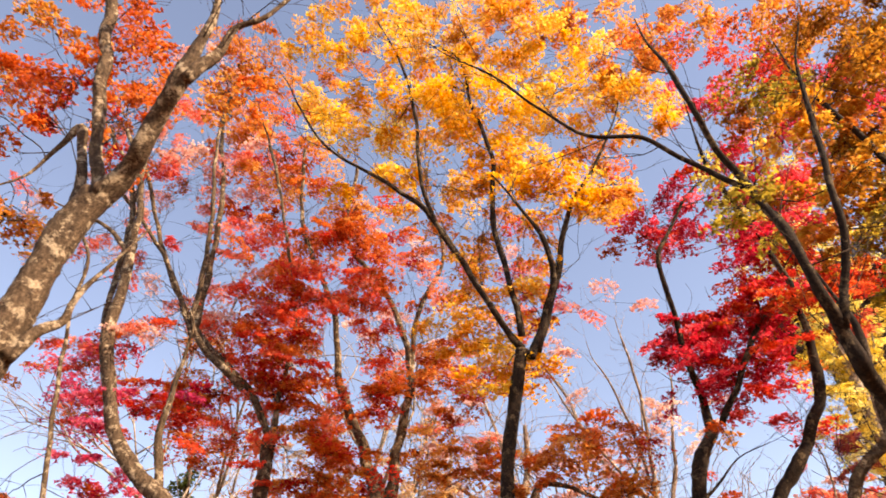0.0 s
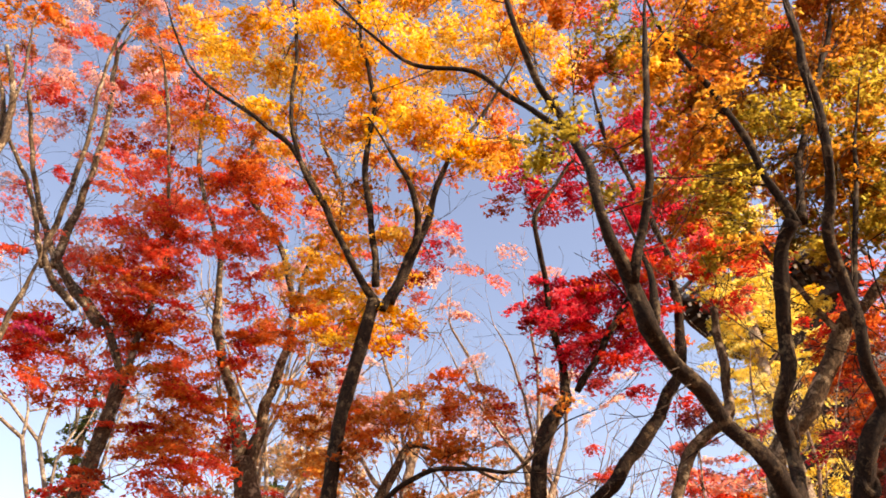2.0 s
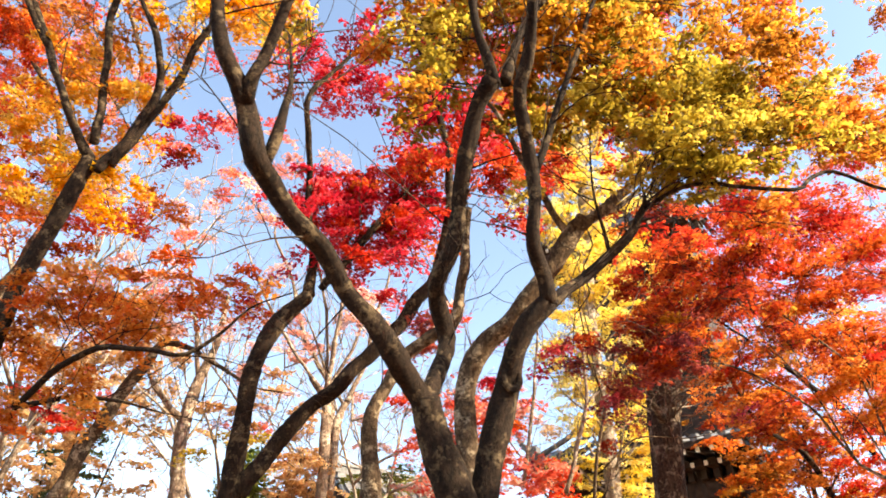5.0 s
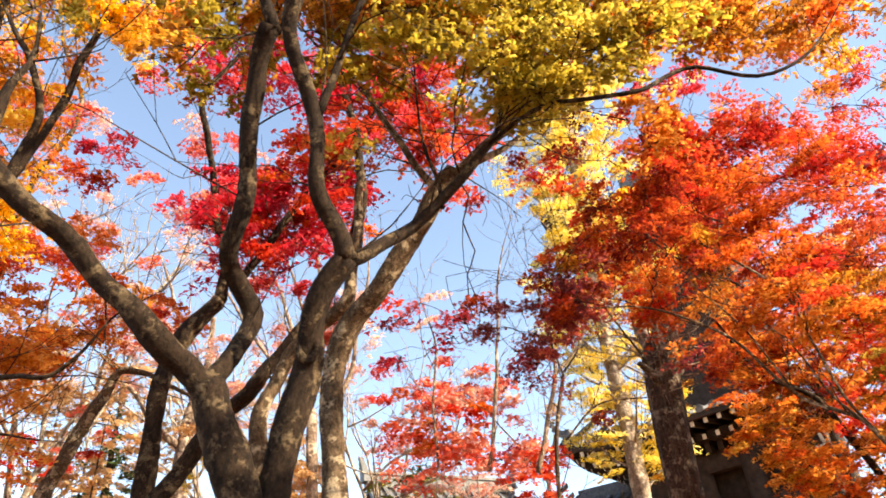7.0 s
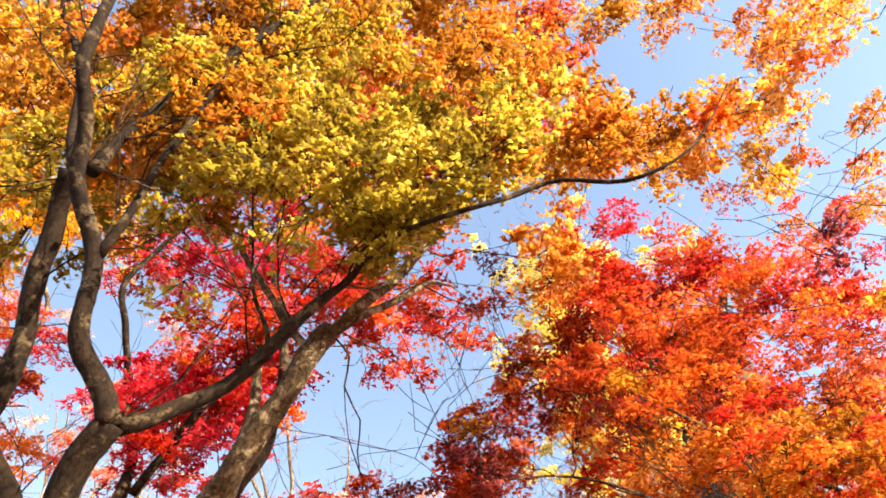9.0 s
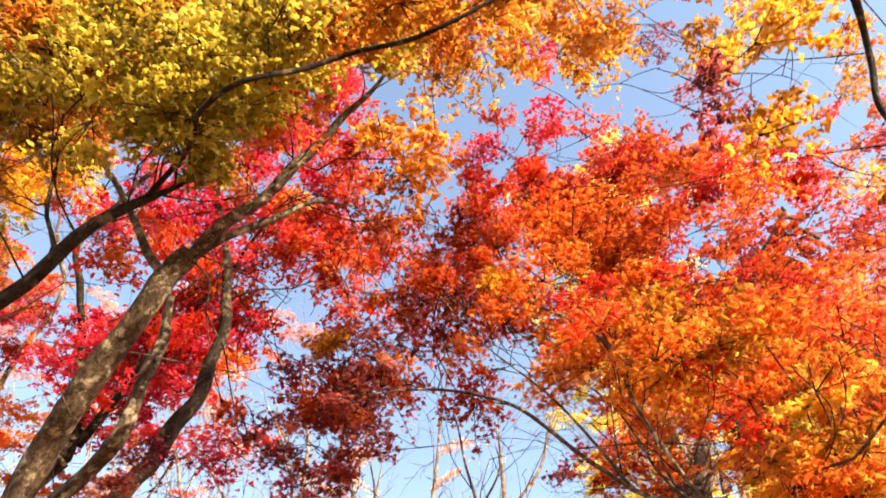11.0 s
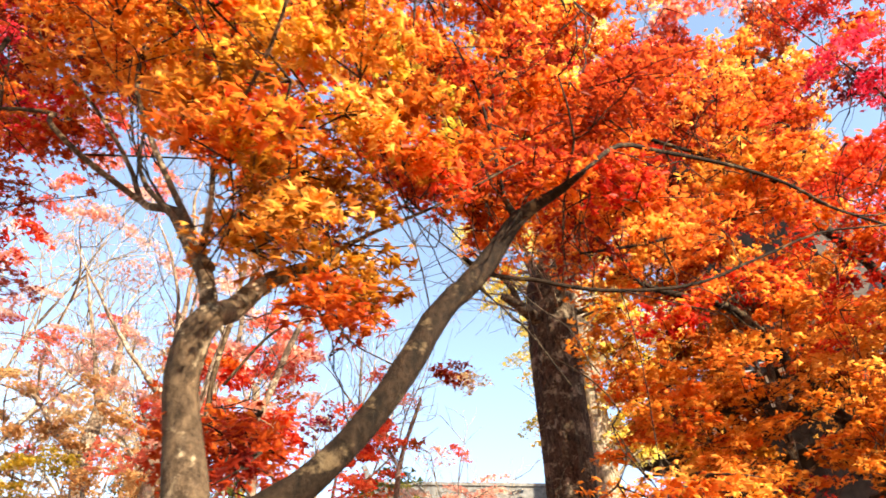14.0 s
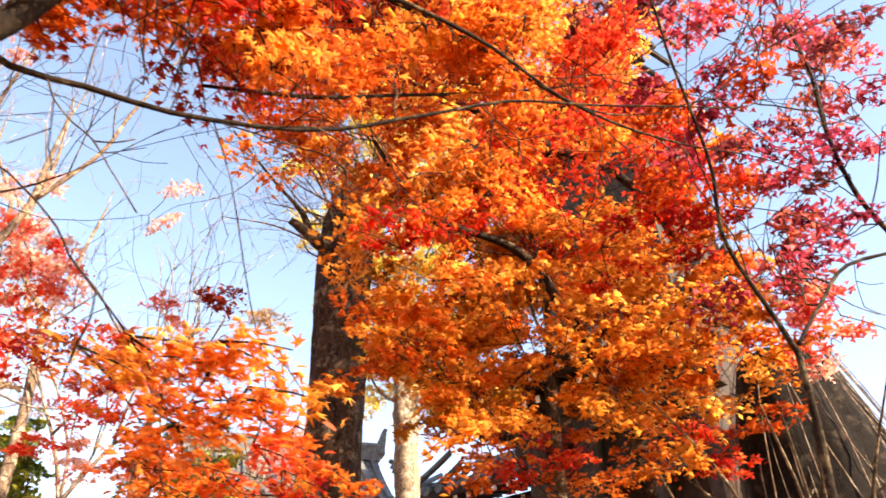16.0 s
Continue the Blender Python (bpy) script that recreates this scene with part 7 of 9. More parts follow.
crown(flame_maple, 0.073, [(10.56, 11.64, 8.82, 0.77, 0.64, 0.40, "red", 1.75),
    (12.19, 11.67, 8.15, 0.76, 0.64, 0.40, "red", 1.75),
    (12.15, 11.77, 8.81, 0.66, 0.64, 0.40, "red", 1.75),
    (11.81, 11.63, 6.36, 0.50, 0.56, 0.34, "orange", 1.62),
    (13.04, 12.03, 6.57, 0.48, 0.56, 0.31, "orangered", 1.75),
    (13.15, 11.65, 7.20, 0.48, 0.56, 0.31, "orange", 1.75),
    (13.94, 11.57, 6.64, 0.48, 0.56, 0.31, "orangered", 1.75),
    (13.79, 11.61, 7.06, 0.48, 0.56, 0.31, "orange", 1.75),
    (12.86, 12.00, 5.44, 0.46, 0.56, 0.35, "orangered", 1.75),
    (12.63, 11.98, 5.94, 0.46, 0.56, 0.35, "orange", 1.75),
    (13.43, 12.12, 5.26, 0.46, 0.53, 0.35, "orangered", 1.75),
    (13.44, 12.21, 5.88, 0.46, 0.52, 0.35, "orange", 1.75)])
crown(flame_maple, 0.073, [(11.80, 12.13, 5.01, 0.56, 0.56, 0.35, "orange", 1.50),
    (12.10, 11.95, 6.01, 0.56, 0.56, 0.35, "orange", 1.50),
    (12.58, 12.16, 5.24, 0.56, 0.56, 0.35, "orange", 1.50),
    (12.61, 12.01, 5.88, 0.56, 0.56, 0.35, "orange", 1.50),
    (12.21, 12.15, 4.58, 0.50, 0.56, 0.23, "orange", 1.50),
    (12.16, 12.25, 4.93, 0.50, 0.56, 0.23, "orange", 1.50),
    (13.45, 12.09, 4.60, 0.50, 0.56, 0.23, "orange", 1.50),
    (13.40, 12.17, 4.95, 0.50, 0.56, 0.23, "orange", 1.50),
    (9.90, 11.56, 7.19, 0.48, 0.56, 0.31, "orangered", 1.62),
    (9.88, 11.61, 7.69, 0.48, 0.56, 0.31, "orangered", 1.62),
    (10.51, 11.51, 7.22, 0.43, 0.56, 0.31, "orangered", 1.62),
    (10.55, 11.54, 7.72, 0.47, 0.56, 0.31, "orangered", 1.62)])
crown(flame_maple, 0.073, [(10.40, 11.59, 7.10, 0.56, 0.56, 0.31, "orangered", 1.62),
    (12.11, 11.92, 6.38, 0.66, 0.56, 0.31, "orange", 1.62),
    (11.88, 12.05, 6.91, 0.66, 0.56, 0.31, "orangered", 1.62)])

# Dark-limbed crimson maple on the right
dark_maple = tree("maple_tree", "thin dark-limbed maple with purple-crimson leaves", (16.2, 6.68))
limb(dark_maple, "trunk", (13.65, 9.80, -0.15, 0.035), (13.64, 9.78, 0.25, 0.029), (13.59, 9.74, 1.36, 0.026), (13.55, 9.70, 2.27, 0.024), (13.58, 9.60, 2.92, 0.020), (13.55, 9.50, 3.18, 0.017))
limb(dark_maple, "limb", (13.55, 9.50, 3.16, 0.016), (13.47, 9.45, 3.34, 0.013), (13.27, 9.30, 3.78, 0.012), (13.23, 9.10, 3.99, 0.010), (13.12, 8.90, 4.29, 0.009), (13.06, 8.80, 4.61, 0.008), (13.01, 8.70, 4.91, 0.007))
limb(dark_maple, "limb", (13.57, 9.50, 3.21, 0.011), (13.81, 9.60, 3.48, 0.010), (14.11, 9.70, 3.78, 0.011), (14.36, 9.70, 3.85, 0.010))
limb(dark_maple, "limb", (14.95, 10.30, 4.27, 0.020), (14.66, 10.10, 4.57, 0.017), (14.50, 9.90, 4.91, 0.014), (14.44, 9.70, 5.43, 0.012), (14.29, 9.50, 5.93, 0.010))
# plum here is crimson darkened to paint in the shade
crown(dark_maple, 0.076, [(15.35, 10.11, 6.25, 0.41, 0.70, 0.37, "plum", 0.98),
    (13.67, 9.71, 5.49, 0.44, 0.70, 0.32, "plum", 0.98),
    (14.28, 10.11, 5.07, 0.36, 0.70, 0.28, "plum", 0.98),
    (14.05, 10.08, 3.97, 0.15, 0.48, 0.13, "plum", 0.90),
    (14.05, 10.08, 4.18, 0.15, 0.48, 0.13, "plum", 0.90),
    (14.22, 10.18, 4.01, 0.15, 0.48, 0.13, "plum", 0.90),
    (14.25, 10.18, 4.19, 0.15, 0.48, 0.13, "plum", 0.90),
    (14.72, 10.14, 5.86, 0.53, 0.80, 0.49, "plum", 0.98),
    (13.91, 9.51, 5.59, 0.43, 0.70, 0.23, "plum", 1.05),
    (14.18, 10.11, 4.36, 0.16, 0.56, 0.23, "plum", 1.20),
    (14.20, 10.15, 4.68, 0.16, 0.56, 0.23, "plum", 1.20),
    (14.35, 10.28, 4.37, 0.16, 0.56, 0.23, "plum", 1.20)])
crown(dark_maple, 0.076, [(14.43, 10.18, 4.75, 0.16, 0.56, 0.23, "plum", 1.20),
    (13.74, 9.91, 3.90, 0.27, 0.70, 0.24, "plum", 1.27),
    (15.15, 10.28, 5.66, 0.27, 0.60, 0.44, "plum", 0.90),
    (14.14, 10.44, 3.71, 0.12, 0.48, 0.11, "pinkred", 0.68),
    (14.15, 10.33, 3.88, 0.12, 0.48, 0.11, "pinkred", 0.68),
    (14.35, 10.43, 3.66, 0.12, 0.48, 0.11, "pinkred", 0.68),
    (14.31, 10.40, 3.94, 0.12, 0.48, 0.11, "pinkred", 0.68),
    (13.72, 9.68, 4.85, 0.33, 0.60, 0.29, "plum", 1.20)])
# high sprays above the view, added to shade the near canopy from the sun
crown(knotted_maple, 0.12, [(7.6, 4.3, 9.6, 1.1, 1.0, 0.5, "amber", 2.0), (6.6, 4.5, 9.5, 1.0, 1.0, 0.5, "olive", 1.8)])

# Thin outer sprays that fill the canopy between the crowns
crown(ember_maple, 0.084, [(-4.58, 12.50, 18.91, 1.88, 0.90, 1.37, "orange", 0.33),
    (-5.13, 12.30, 14.59, 1.90, 0.90, 1.02, "blush", 0.27),
    (-6.26, 12.50, 13.18, 1.42, 0.80, 0.85, "pinkred", 0.35),
    (-2.51, 12.80, 18.38, 1.50, 0.90, 1.50, "orange", 0.50),
    (-3.35, 12.30, 14.47, 1.28, 0.80, 0.99, "orangered", 0.36),
    (-6.36, 12.60, 17.16, 1.32, 0.80, 0.99, "pinkred", 0.30),
    (-8.50, 12.60, 15.12, 1.75, 0.80, 1.12, "blush", 0.21),
    (-6.74, 12.50, 16.18, 1.93, 0.90, 1.44, "orange", 0.30),
    (-6.34, 12.30, 12.54, 1.25, 0.80, 1.11, "pinkred", 0.50),
    (-5.29, 12.60, 18.11, 2.19, 0.90, 1.01, "blush", 0.30),
    (-3.60, 12.40, 14.68, 1.44, 0.80, 1.01, "orangered", 0.36),
    (-4.34, 12.20, 14.36, 1.43, 0.80, 1.00, "pinkred", 0.36)])
crown(ember_maple, 0.084, [(-3.04, 12.40, 15.39, 1.61, 0.80, 0.73, "orange", 0.30),
    (2.71, 13.50, 12.49, 1.04, 0.80, 0.78, "pinkred", 0.35),
    (3.69, 13.50, 11.20, 0.75, 0.80, 0.75, "pinkred", 0.30),
    (2.89, 13.00, 12.13, 1.20, 0.80, 0.80, "pinkred", 0.30),
    (4.42, 13.00, 11.20, 0.79, 0.80, 0.79, "blush", 0.30),
    (-0.15, 12.60, 22.32, 2.28, 0.80, 0.95, "gold", 0.60),
    (-2.20, 12.60, 19.55, 1.90, 0.80, 0.86, "orange", 0.60),
    (-1.44, 12.00, 12.52, 1.13, 0.80, 0.75, "orange", 0.60),
    (0.88, 12.50, 14.10, 1.06, 0.80, 0.66, "gold", 0.50),
    (1.64, 13.20, 10.35, 1.04, 0.80, 0.58, "pinkred", 0.30),
    (-0.96, 12.00, 10.85, 0.81, 0.80, 0.70, "blush", 0.50)])
crown(scarlet_maple, 0.084, [(1.36, 11.00, 7.91, 1.30, 0.70, 0.45, "scarlet", 0.94),
    (2.90, 10.90, 6.80, 1.07, 0.70, 0.44, "orangered", 0.94),
    (1.69, 11.00, 6.74, 1.35, 0.70, 0.43, "orange", 0.58),
    (0.23, 11.20, 8.81, 0.94, 0.70, 0.52, "orange", 0.85),
    (-0.98, 11.00, 6.43, 1.42, 0.70, 0.38, "orangered", 0.85),
    (-3.74, 11.00, 8.01, 1.35, 0.70, 0.62, "scarlet", 0.85),
    (-4.15, 10.80, 6.97, 1.10, 0.70, 0.50, "scarlet", 0.85),
    (-2.06, 11.00, 7.64, 1.09, 0.70, 0.49, "orangered", 0.85),
    (-0.69, 10.80, 5.30, 1.12, 0.70, 0.43, "scarlet", 0.85),
    (0.79, 10.80, 5.12, 1.00, 0.70, 0.33, "orange", 0.58),
    (-1.48, 10.80, 6.92, 0.84, 0.70, 0.56, "orange", 0.85),
    (1.35, 11.00, 6.08, 0.87, 0.70, 0.30, "orange", 0.51)])
crown(yellow_maple, 0.080, [(2.60, 9.60, 6.28, 0.93, 0.60, 0.25, "orangered", 1.30),
    (1.98, 9.40, 5.89, 0.60, 0.60, 0.22, "orange", 1.10),
    (3.20, 10.00, 6.16, 0.40, 0.50, 0.16, "orangered", 1.10),
    (3.10, 7.60, 13.50, 1.47, 0.70, 0.51, "orange", 0.80),
    (1.78, 7.60, 13.21, 0.99, 0.70, 0.66, "gold", 0.80),
    (4.21, 7.20, 12.61, 0.97, 0.60, 0.54, "orange", 0.80),
    (0.75, 9.00, 13.26, 1.03, 0.80, 0.80, "gold", 0.60),
    (1.96, 9.20, 11.34, 0.80, 0.80, 0.60, "orange", 0.70),
    (1.56, 9.00, 10.03, 0.65, 0.80, 0.65, "orange", 0.50),
    (2.10, 9.00, 12.63, 0.64, 0.70, 0.64, "gold", 0.70),
    (1.29, 11.00, 10.55, 1.27, 0.70, 0.42, "pinkred", 0.45),
    (2.33, 11.00, 11.89, 0.66, 0.70, 0.66, "orangered", 0.45)])
crown(leaning_maple, 0.066, [(11.24, 8.00, 9.48, 0.66, 0.60, 0.59, "dull", 0.55),
    (12.36, 7.60, 8.52, 0.76, 0.60, 0.62, "amber", 0.70),
    (11.79, 7.80, 6.50, 0.45, 0.60, 0.51, "orange", 0.60),
    (12.02, 8.00, 9.96, 0.55, 0.60, 0.47, "amber", 0.50),
    (11.84, 8.00, 7.96, 0.53, 0.60, 0.46, "orange", 0.60),
    (6.67, 7.60, 4.74, 0.26, 0.50, 0.17, "dull", 0.38),
    (7.27, 7.60, 4.45, 0.24, 0.50, 0.20, "dull", 0.45),
    (6.76, 7.80, 4.71, 0.25, 0.50, 0.17, "dull", 0.45),
    (7.37, 7.80, 4.88, 0.31, 0.50, 0.18, "dull", 0.52),
    (7.20, 7.80, 4.41, 0.24, 0.50, 0.20, "plum", 0.38)])
crown(bowed_maple, 0.064, [(7.44, 8.00, 4.49, 0.25, 0.40, 0.17, "dull", 0.45),
    (7.05, 7.80, 4.82, 0.30, 0.40, 0.15, "dull", 0.45),
    (6.39, 7.80, 4.56, 0.23, 0.40, 0.23, "crimson", 0.60)])
crown(dark_maple, 0.074, [(14.60, 9.80, 5.54, 0.42, 0.50, 0.38, "dull", 0.60),
    (14.52, 9.80, 4.77, 0.30, 0.50, 0.30, "plum", 0.60),
    (13.41, 9.60, 6.21, 0.45, 0.50, 0.35, "dull", 0.70),
    (13.72, 9.60, 5.25, 0.37, 0.50, 0.37, "dull", 0.60),
    (13.33, 9.40, 6.10, 0.45, 0.50, 0.35, "dull", 0.70),
    (12.88, 9.30, 5.65, 0.30, 0.50, 0.35, "dull", 0.70)])
crown(near_maple, 0.070, [(5.06, 5.00, 9.23, 0.82, 0.50, 0.41, "amber", 0.90),
    (4.27, 5.40, 8.44, 0.61, 0.50, 0.34, "amber", 0.80),
    (5.12, 5.20, 8.34, 0.55, 0.50, 0.47, "amber", 0.90),
    (3.97, 5.30, 7.51, 0.49, 0.50, 0.28, "amber", 0.70),
    (3.90, 5.20, 6.61, 0.39, 0.50, 0.26, "amber", 0.70),
    (4.71, 5.30, 7.00, 0.49, 0.50, 0.42, "olive", 0.90),
    (3.51, 5.30, 6.10, 0.27, 0.40, 0.21, "olive", 0.80),
    (4.52, 5.30, 6.19, 0.33, 0.40, 0.26, "olive", 0.80),
    (4.38, 5.60, 10.37, 0.80, 0.50, 0.35, "orange", 0.70),
    (3.89, 6.00, 10.60, 0.63, 0.50, 0.36, "orange", 0.60),
    (7.66, 5.20, 8.70, 0.70, 0.50, 0.39, "amber", 0.90),
    (7.81, 5.30, 7.51, 0.50, 0.50, 0.43, "orange", 0.80)])
crown(near_maple, 0.070, [(6.97, 5.20, 7.65, 0.48, 0.50, 0.34, "amber", 0.80),
    (6.99, 5.40, 5.75, 0.36, 0.50, 0.36, "olive", 0.90),
    (6.20, 5.20, 6.06, 0.23, 0.40, 0.34, "olive", 0.80),
    (6.08, 5.20, 8.06, 0.40, 0.50, 0.40, "amber", 0.90)])
crown(crimson_maple, 0.080, [(5.80, 9.00, 10.47, 0.87, 0.60, 0.38, "crimson", 0.74),
    (5.79, 9.00, 8.52, 0.80, 0.60, 0.40, "red", 0.90),
    (5.12, 9.00, 7.68, 1.04, 0.60, 0.28, "red", 0.77),
    (4.49, 9.00, 6.82, 0.89, 0.60, 0.28, "crimson", 0.59),
    (4.56, 9.00, 6.09, 0.78, 0.60, 0.28, "crimson", 0.48),
    (5.42, 9.00, 6.85, 0.55, 0.60, 0.28, "red", 0.65),
    (8.36, 9.40, 14.66, 1.56, 0.70, 0.85, "red", 0.74),
    (9.74, 9.40, 13.74, 0.86, 0.70, 1.00, "crimson", 0.74),
    (6.96, 9.20, 9.36, 0.87, 0.60, 0.44, "red", 0.82),
    (3.88, 9.20, 9.56, 0.60, 0.50, 0.25, "red", 0.66),
    (4.10, 9.00, 10.20, 0.71, 0.60, 0.45, "crimson", 0.57),
    (3.87, 9.00, 8.96, 0.49, 0.60, 0.33, "crimson", 0.35)])

# Near-side maples from shade_maple on: boughs over the path, added mostly unseen for shade
crown(yellow_maple, 0.078, [(-1.79, 8.60, 14.98, 0.88, 0.70, 0.75, "yellow", 0.90),
    (-0.84, 8.60, 15.13, 1.01, 0.70, 0.76, "yellow", 1.00),
    (0.14, 8.80, 15.83, 1.05, 0.70, 0.66, "yellow", 0.90),
    (-1.38, 8.80, 12.77, 0.90, 0.70, 0.67, "yellow", 0.90),
    (-0.40, 8.60, 11.80, 0.84, 0.70, 0.63, "yellow", 0.90),
    (1.24, 8.80, 11.61, 0.94, 0.70, 0.63, "yellow", 0.80),
    (2.48, 8.60, 11.61, 0.95, 0.70, 0.63, "yellow", 0.90),
    (3.36, 8.40, 11.01, 0.82, 0.70, 0.61, "gold", 0.90),
    (3.63, 8.40, 10.00, 0.58, 0.70, 0.58, "yellow", 0.90),
    (1.87, 8.60, 13.55, 0.93, 0.70, 0.81, "yellow", 0.80),
    (3.22, 8.40, 13.55, 1.06, 0.70, 0.70, "gold", 0.80),
    (4.29, 7.80, 12.44, 0.99, 0.60, 0.66, "orange", 0.90)])
crown(yellow_maple, 0.078, [(4.94, 7.40, 13.25, 1.03, 0.60, 0.57, "orange", 0.90),
    (3.40, 7.80, 14.40, 1.33, 0.60, 0.48, "orange", 0.90),
    (1.87, 8.00, 14.84, 1.22, 0.60, 0.49, "orange", 0.80),
    (4.38, 8.00, 11.38, 0.63, 0.60, 0.52, "gold", 0.60),
    (0.62, 9.20, 10.04, 0.69, 0.60, 0.49, "orange", 0.80),
    (0.91, 9.00, 8.96, 0.82, 0.60, 0.37, "amber", 1.00),
    (1.37, 9.00, 7.51, 0.77, 0.50, 0.34, "yellow", 1.10),
    (1.76, 8.90, 6.85, 0.49, 0.40, 0.21, "gold", 1.00),
    (0.12, 9.00, 7.82, 0.41, 0.50, 0.33, "gold", 1.00),
    (0.87, 9.00, 7.45, 0.56, 0.50, 0.32, "yellow", 1.10),
    (1.59, 9.00, 6.99, 0.47, 0.50, 0.27, "yellow", 1.00),
    (3.13, 8.20, 10.32, 0.55, 0.60, 0.55, "orange", 0.70)])
crown(yellow_maple, 0.078, [(4.24, 7.80, 12.57, 0.84, 0.60, 0.52, "orange", 0.80)])
crown(ember_maple, 0.082, [(-3.69, 11.50, 18.24, 1.13, 0.80, 1.77, "orange", 0.36),
    (-3.62, 11.50, 14.62, 1.11, 0.80, 0.97, "orange", 0.48),
    (-2.41, 11.60, 14.26, 0.95, 0.80, 0.82, "orangered", 0.54),
    (-5.29, 11.60, 17.73, 1.13, 0.80, 1.45, "blush", 0.30),
    (-5.01, 11.60, 20.11, 1.05, 0.70, 1.05, "orange", 0.30),
    (-1.08, 11.60, 12.88, 1.02, 0.70, 0.64, "orange", 1.00),
    (-3.02, 11.40, 12.64, 1.01, 0.70, 0.51, "orangered", 0.90),
    (-6.01, 11.60, 16.53, 1.89, 0.80, 1.10, "orange", 0.36),
    (-4.57, 11.50, 14.04, 1.39, 0.80, 0.83, "orangered", 0.42),
    (-6.04, 11.50, 13.78, 0.85, 0.80, 1.27, "blush", 0.24)])
crown(slanting_maple, 0.078, [(-4.85, 5.40, 10.25, 0.71, 0.60, 0.44, "amber", 0.90),
    (-4.45, 5.40, 8.90, 0.63, 0.60, 0.32, "orangered", 1.00),
    (-4.05, 5.60, 10.64, 0.80, 0.60, 0.54, "orangered", 0.90),
    (-3.49, 5.60, 9.45, 0.56, 0.60, 0.32, "orangered", 0.90),
    (-2.20, 5.80, 9.64, 0.40, 0.50, 0.40, "orange", 0.80),
    (-3.99, 5.40, 7.00, 0.34, 0.50, 0.41, "amber", 0.50)])
crown(crimson_maple, 0.080, [(6.91, 8.40, 13.31, 0.75, 0.60, 0.75, "red", 0.74),
    (6.49, 8.40, 10.95, 0.78, 0.60, 0.67, "crimson", 0.82),
    (7.63, 8.40, 12.00, 0.72, 0.60, 0.85, "red", 0.66),
    (5.66, 8.80, 10.86, 0.66, 0.60, 0.44, "crimson", 0.74),
    (4.14, 9.00, 9.62, 0.80, 0.60, 0.45, "crimson", 0.90),
    (4.88, 9.00, 8.58, 0.68, 0.60, 0.39, "crimson", 0.59),
    (5.45, 9.00, 8.09, 0.68, 0.60, 0.48, "red", 0.98),
    (5.44, 9.00, 7.35, 0.66, 0.60, 0.38, "red", 0.98),
    (8.31, 8.00, 12.46, 0.75, 0.60, 0.87, "crimson", 0.66),
    (7.16, 8.20, 12.68, 0.68, 0.60, 0.68, "red", 0.66)])
crown(near_maple, 0.070, [(5.76, 6.00, 10.62, 1.06, 0.60, 0.58, "amber", 0.90),
    (5.80, 6.00, 8.77, 0.60, 0.60, 0.52, "amber", 0.90),
    (4.69, 6.20, 9.09, 0.51, 0.50, 0.42, "amber", 0.70),
    (5.43, 6.00, 7.61, 0.47, 0.50, 0.47, "amber", 1.00),
    (4.54, 6.00, 6.66, 0.50, 0.50, 0.43, "amber", 0.90),
    (4.88, 6.00, 9.08, 0.54, 0.50, 0.46, "amber", 0.90),
    (5.33, 6.00, 6.85, 0.53, 0.50, 0.33, "amber", 1.00),
    (6.78, 5.80, 8.08, 0.69, 0.50, 0.69, "amber", 0.90),
    (5.94, 6.00, 7.77, 0.51, 0.50, 0.44, "amber", 0.90)])
crown(bowed_maple, 0.064, [(5.43, 8.40, 5.35, 0.55, 0.40, 0.22, "plum", 0.90),
    (5.30, 8.40, 5.02, 0.38, 0.40, 0.16, "plum", 0.80),
    (5.98, 8.40, 5.09, 0.26, 0.40, 0.21, "plum", 0.52),
    (7.41, 8.00, 4.32, 0.29, 0.40, 0.20, "dull", 0.60),
    (7.06, 8.00, 4.80, 0.31, 0.40, 0.22, "dull", 0.60),
    (8.89, 8.40, 4.50, 0.14, 0.30, 0.14, "plum", 0.90),
    (7.52, 8.00, 4.68, 0.25, 0.40, 0.17, "dull", 0.68)])
crown(glowing_maple, 0.073, [(13.74, 10.90, 4.88, 0.33, 0.50, 0.28, "orange", 1.60),
    (14.10, 11.00, 4.60, 0.38, 0.50, 0.29, "orangered", 1.60),
    (13.74, 10.80, 4.10, 0.35, 0.50, 0.22, "orange", 1.70),
    (14.14, 11.00, 4.00, 0.32, 0.50, 0.27, "orange", 1.60),
    (13.40, 10.80, 3.72, 0.33, 0.50, 0.21, "orange", 1.70),
    (13.71, 10.80, 3.54, 0.29, 0.50, 0.21, "orange", 1.70),
    (13.96, 11.00, 3.40, 0.26, 0.50, 0.17, "orangered", 1.50),
    (13.34, 10.80, 3.28, 0.28, 0.50, 0.20, "orange", 1.60),
    (13.10, 10.60, 2.93, 0.26, 0.40, 0.15, "orange", 1.50),
    (13.61, 10.80, 3.04, 0.24, 0.40, 0.16, "orangered", 1.20),
    (13.73, 10.80, 5.50, 0.35, 0.50, 0.30, "red", 1.50),
    (14.07, 10.90, 5.26, 0.30, 0.50, 0.30, "orangered", 1.50)])
crown(glowing_maple, 0.073, [(12.33, 11.20, 4.41, 0.36, 0.50, 0.27, "orange", 1.50),
    (11.92, 11.60, 5.18, 0.30, 0.50, 0.35, "orange", 1.50),
    (12.10, 11.20, 3.75, 0.25, 0.50, 0.25, "amber", 1.20),
    (12.60, 11.00, 3.90, 0.29, 0.50, 0.25, "orange", 1.60)])
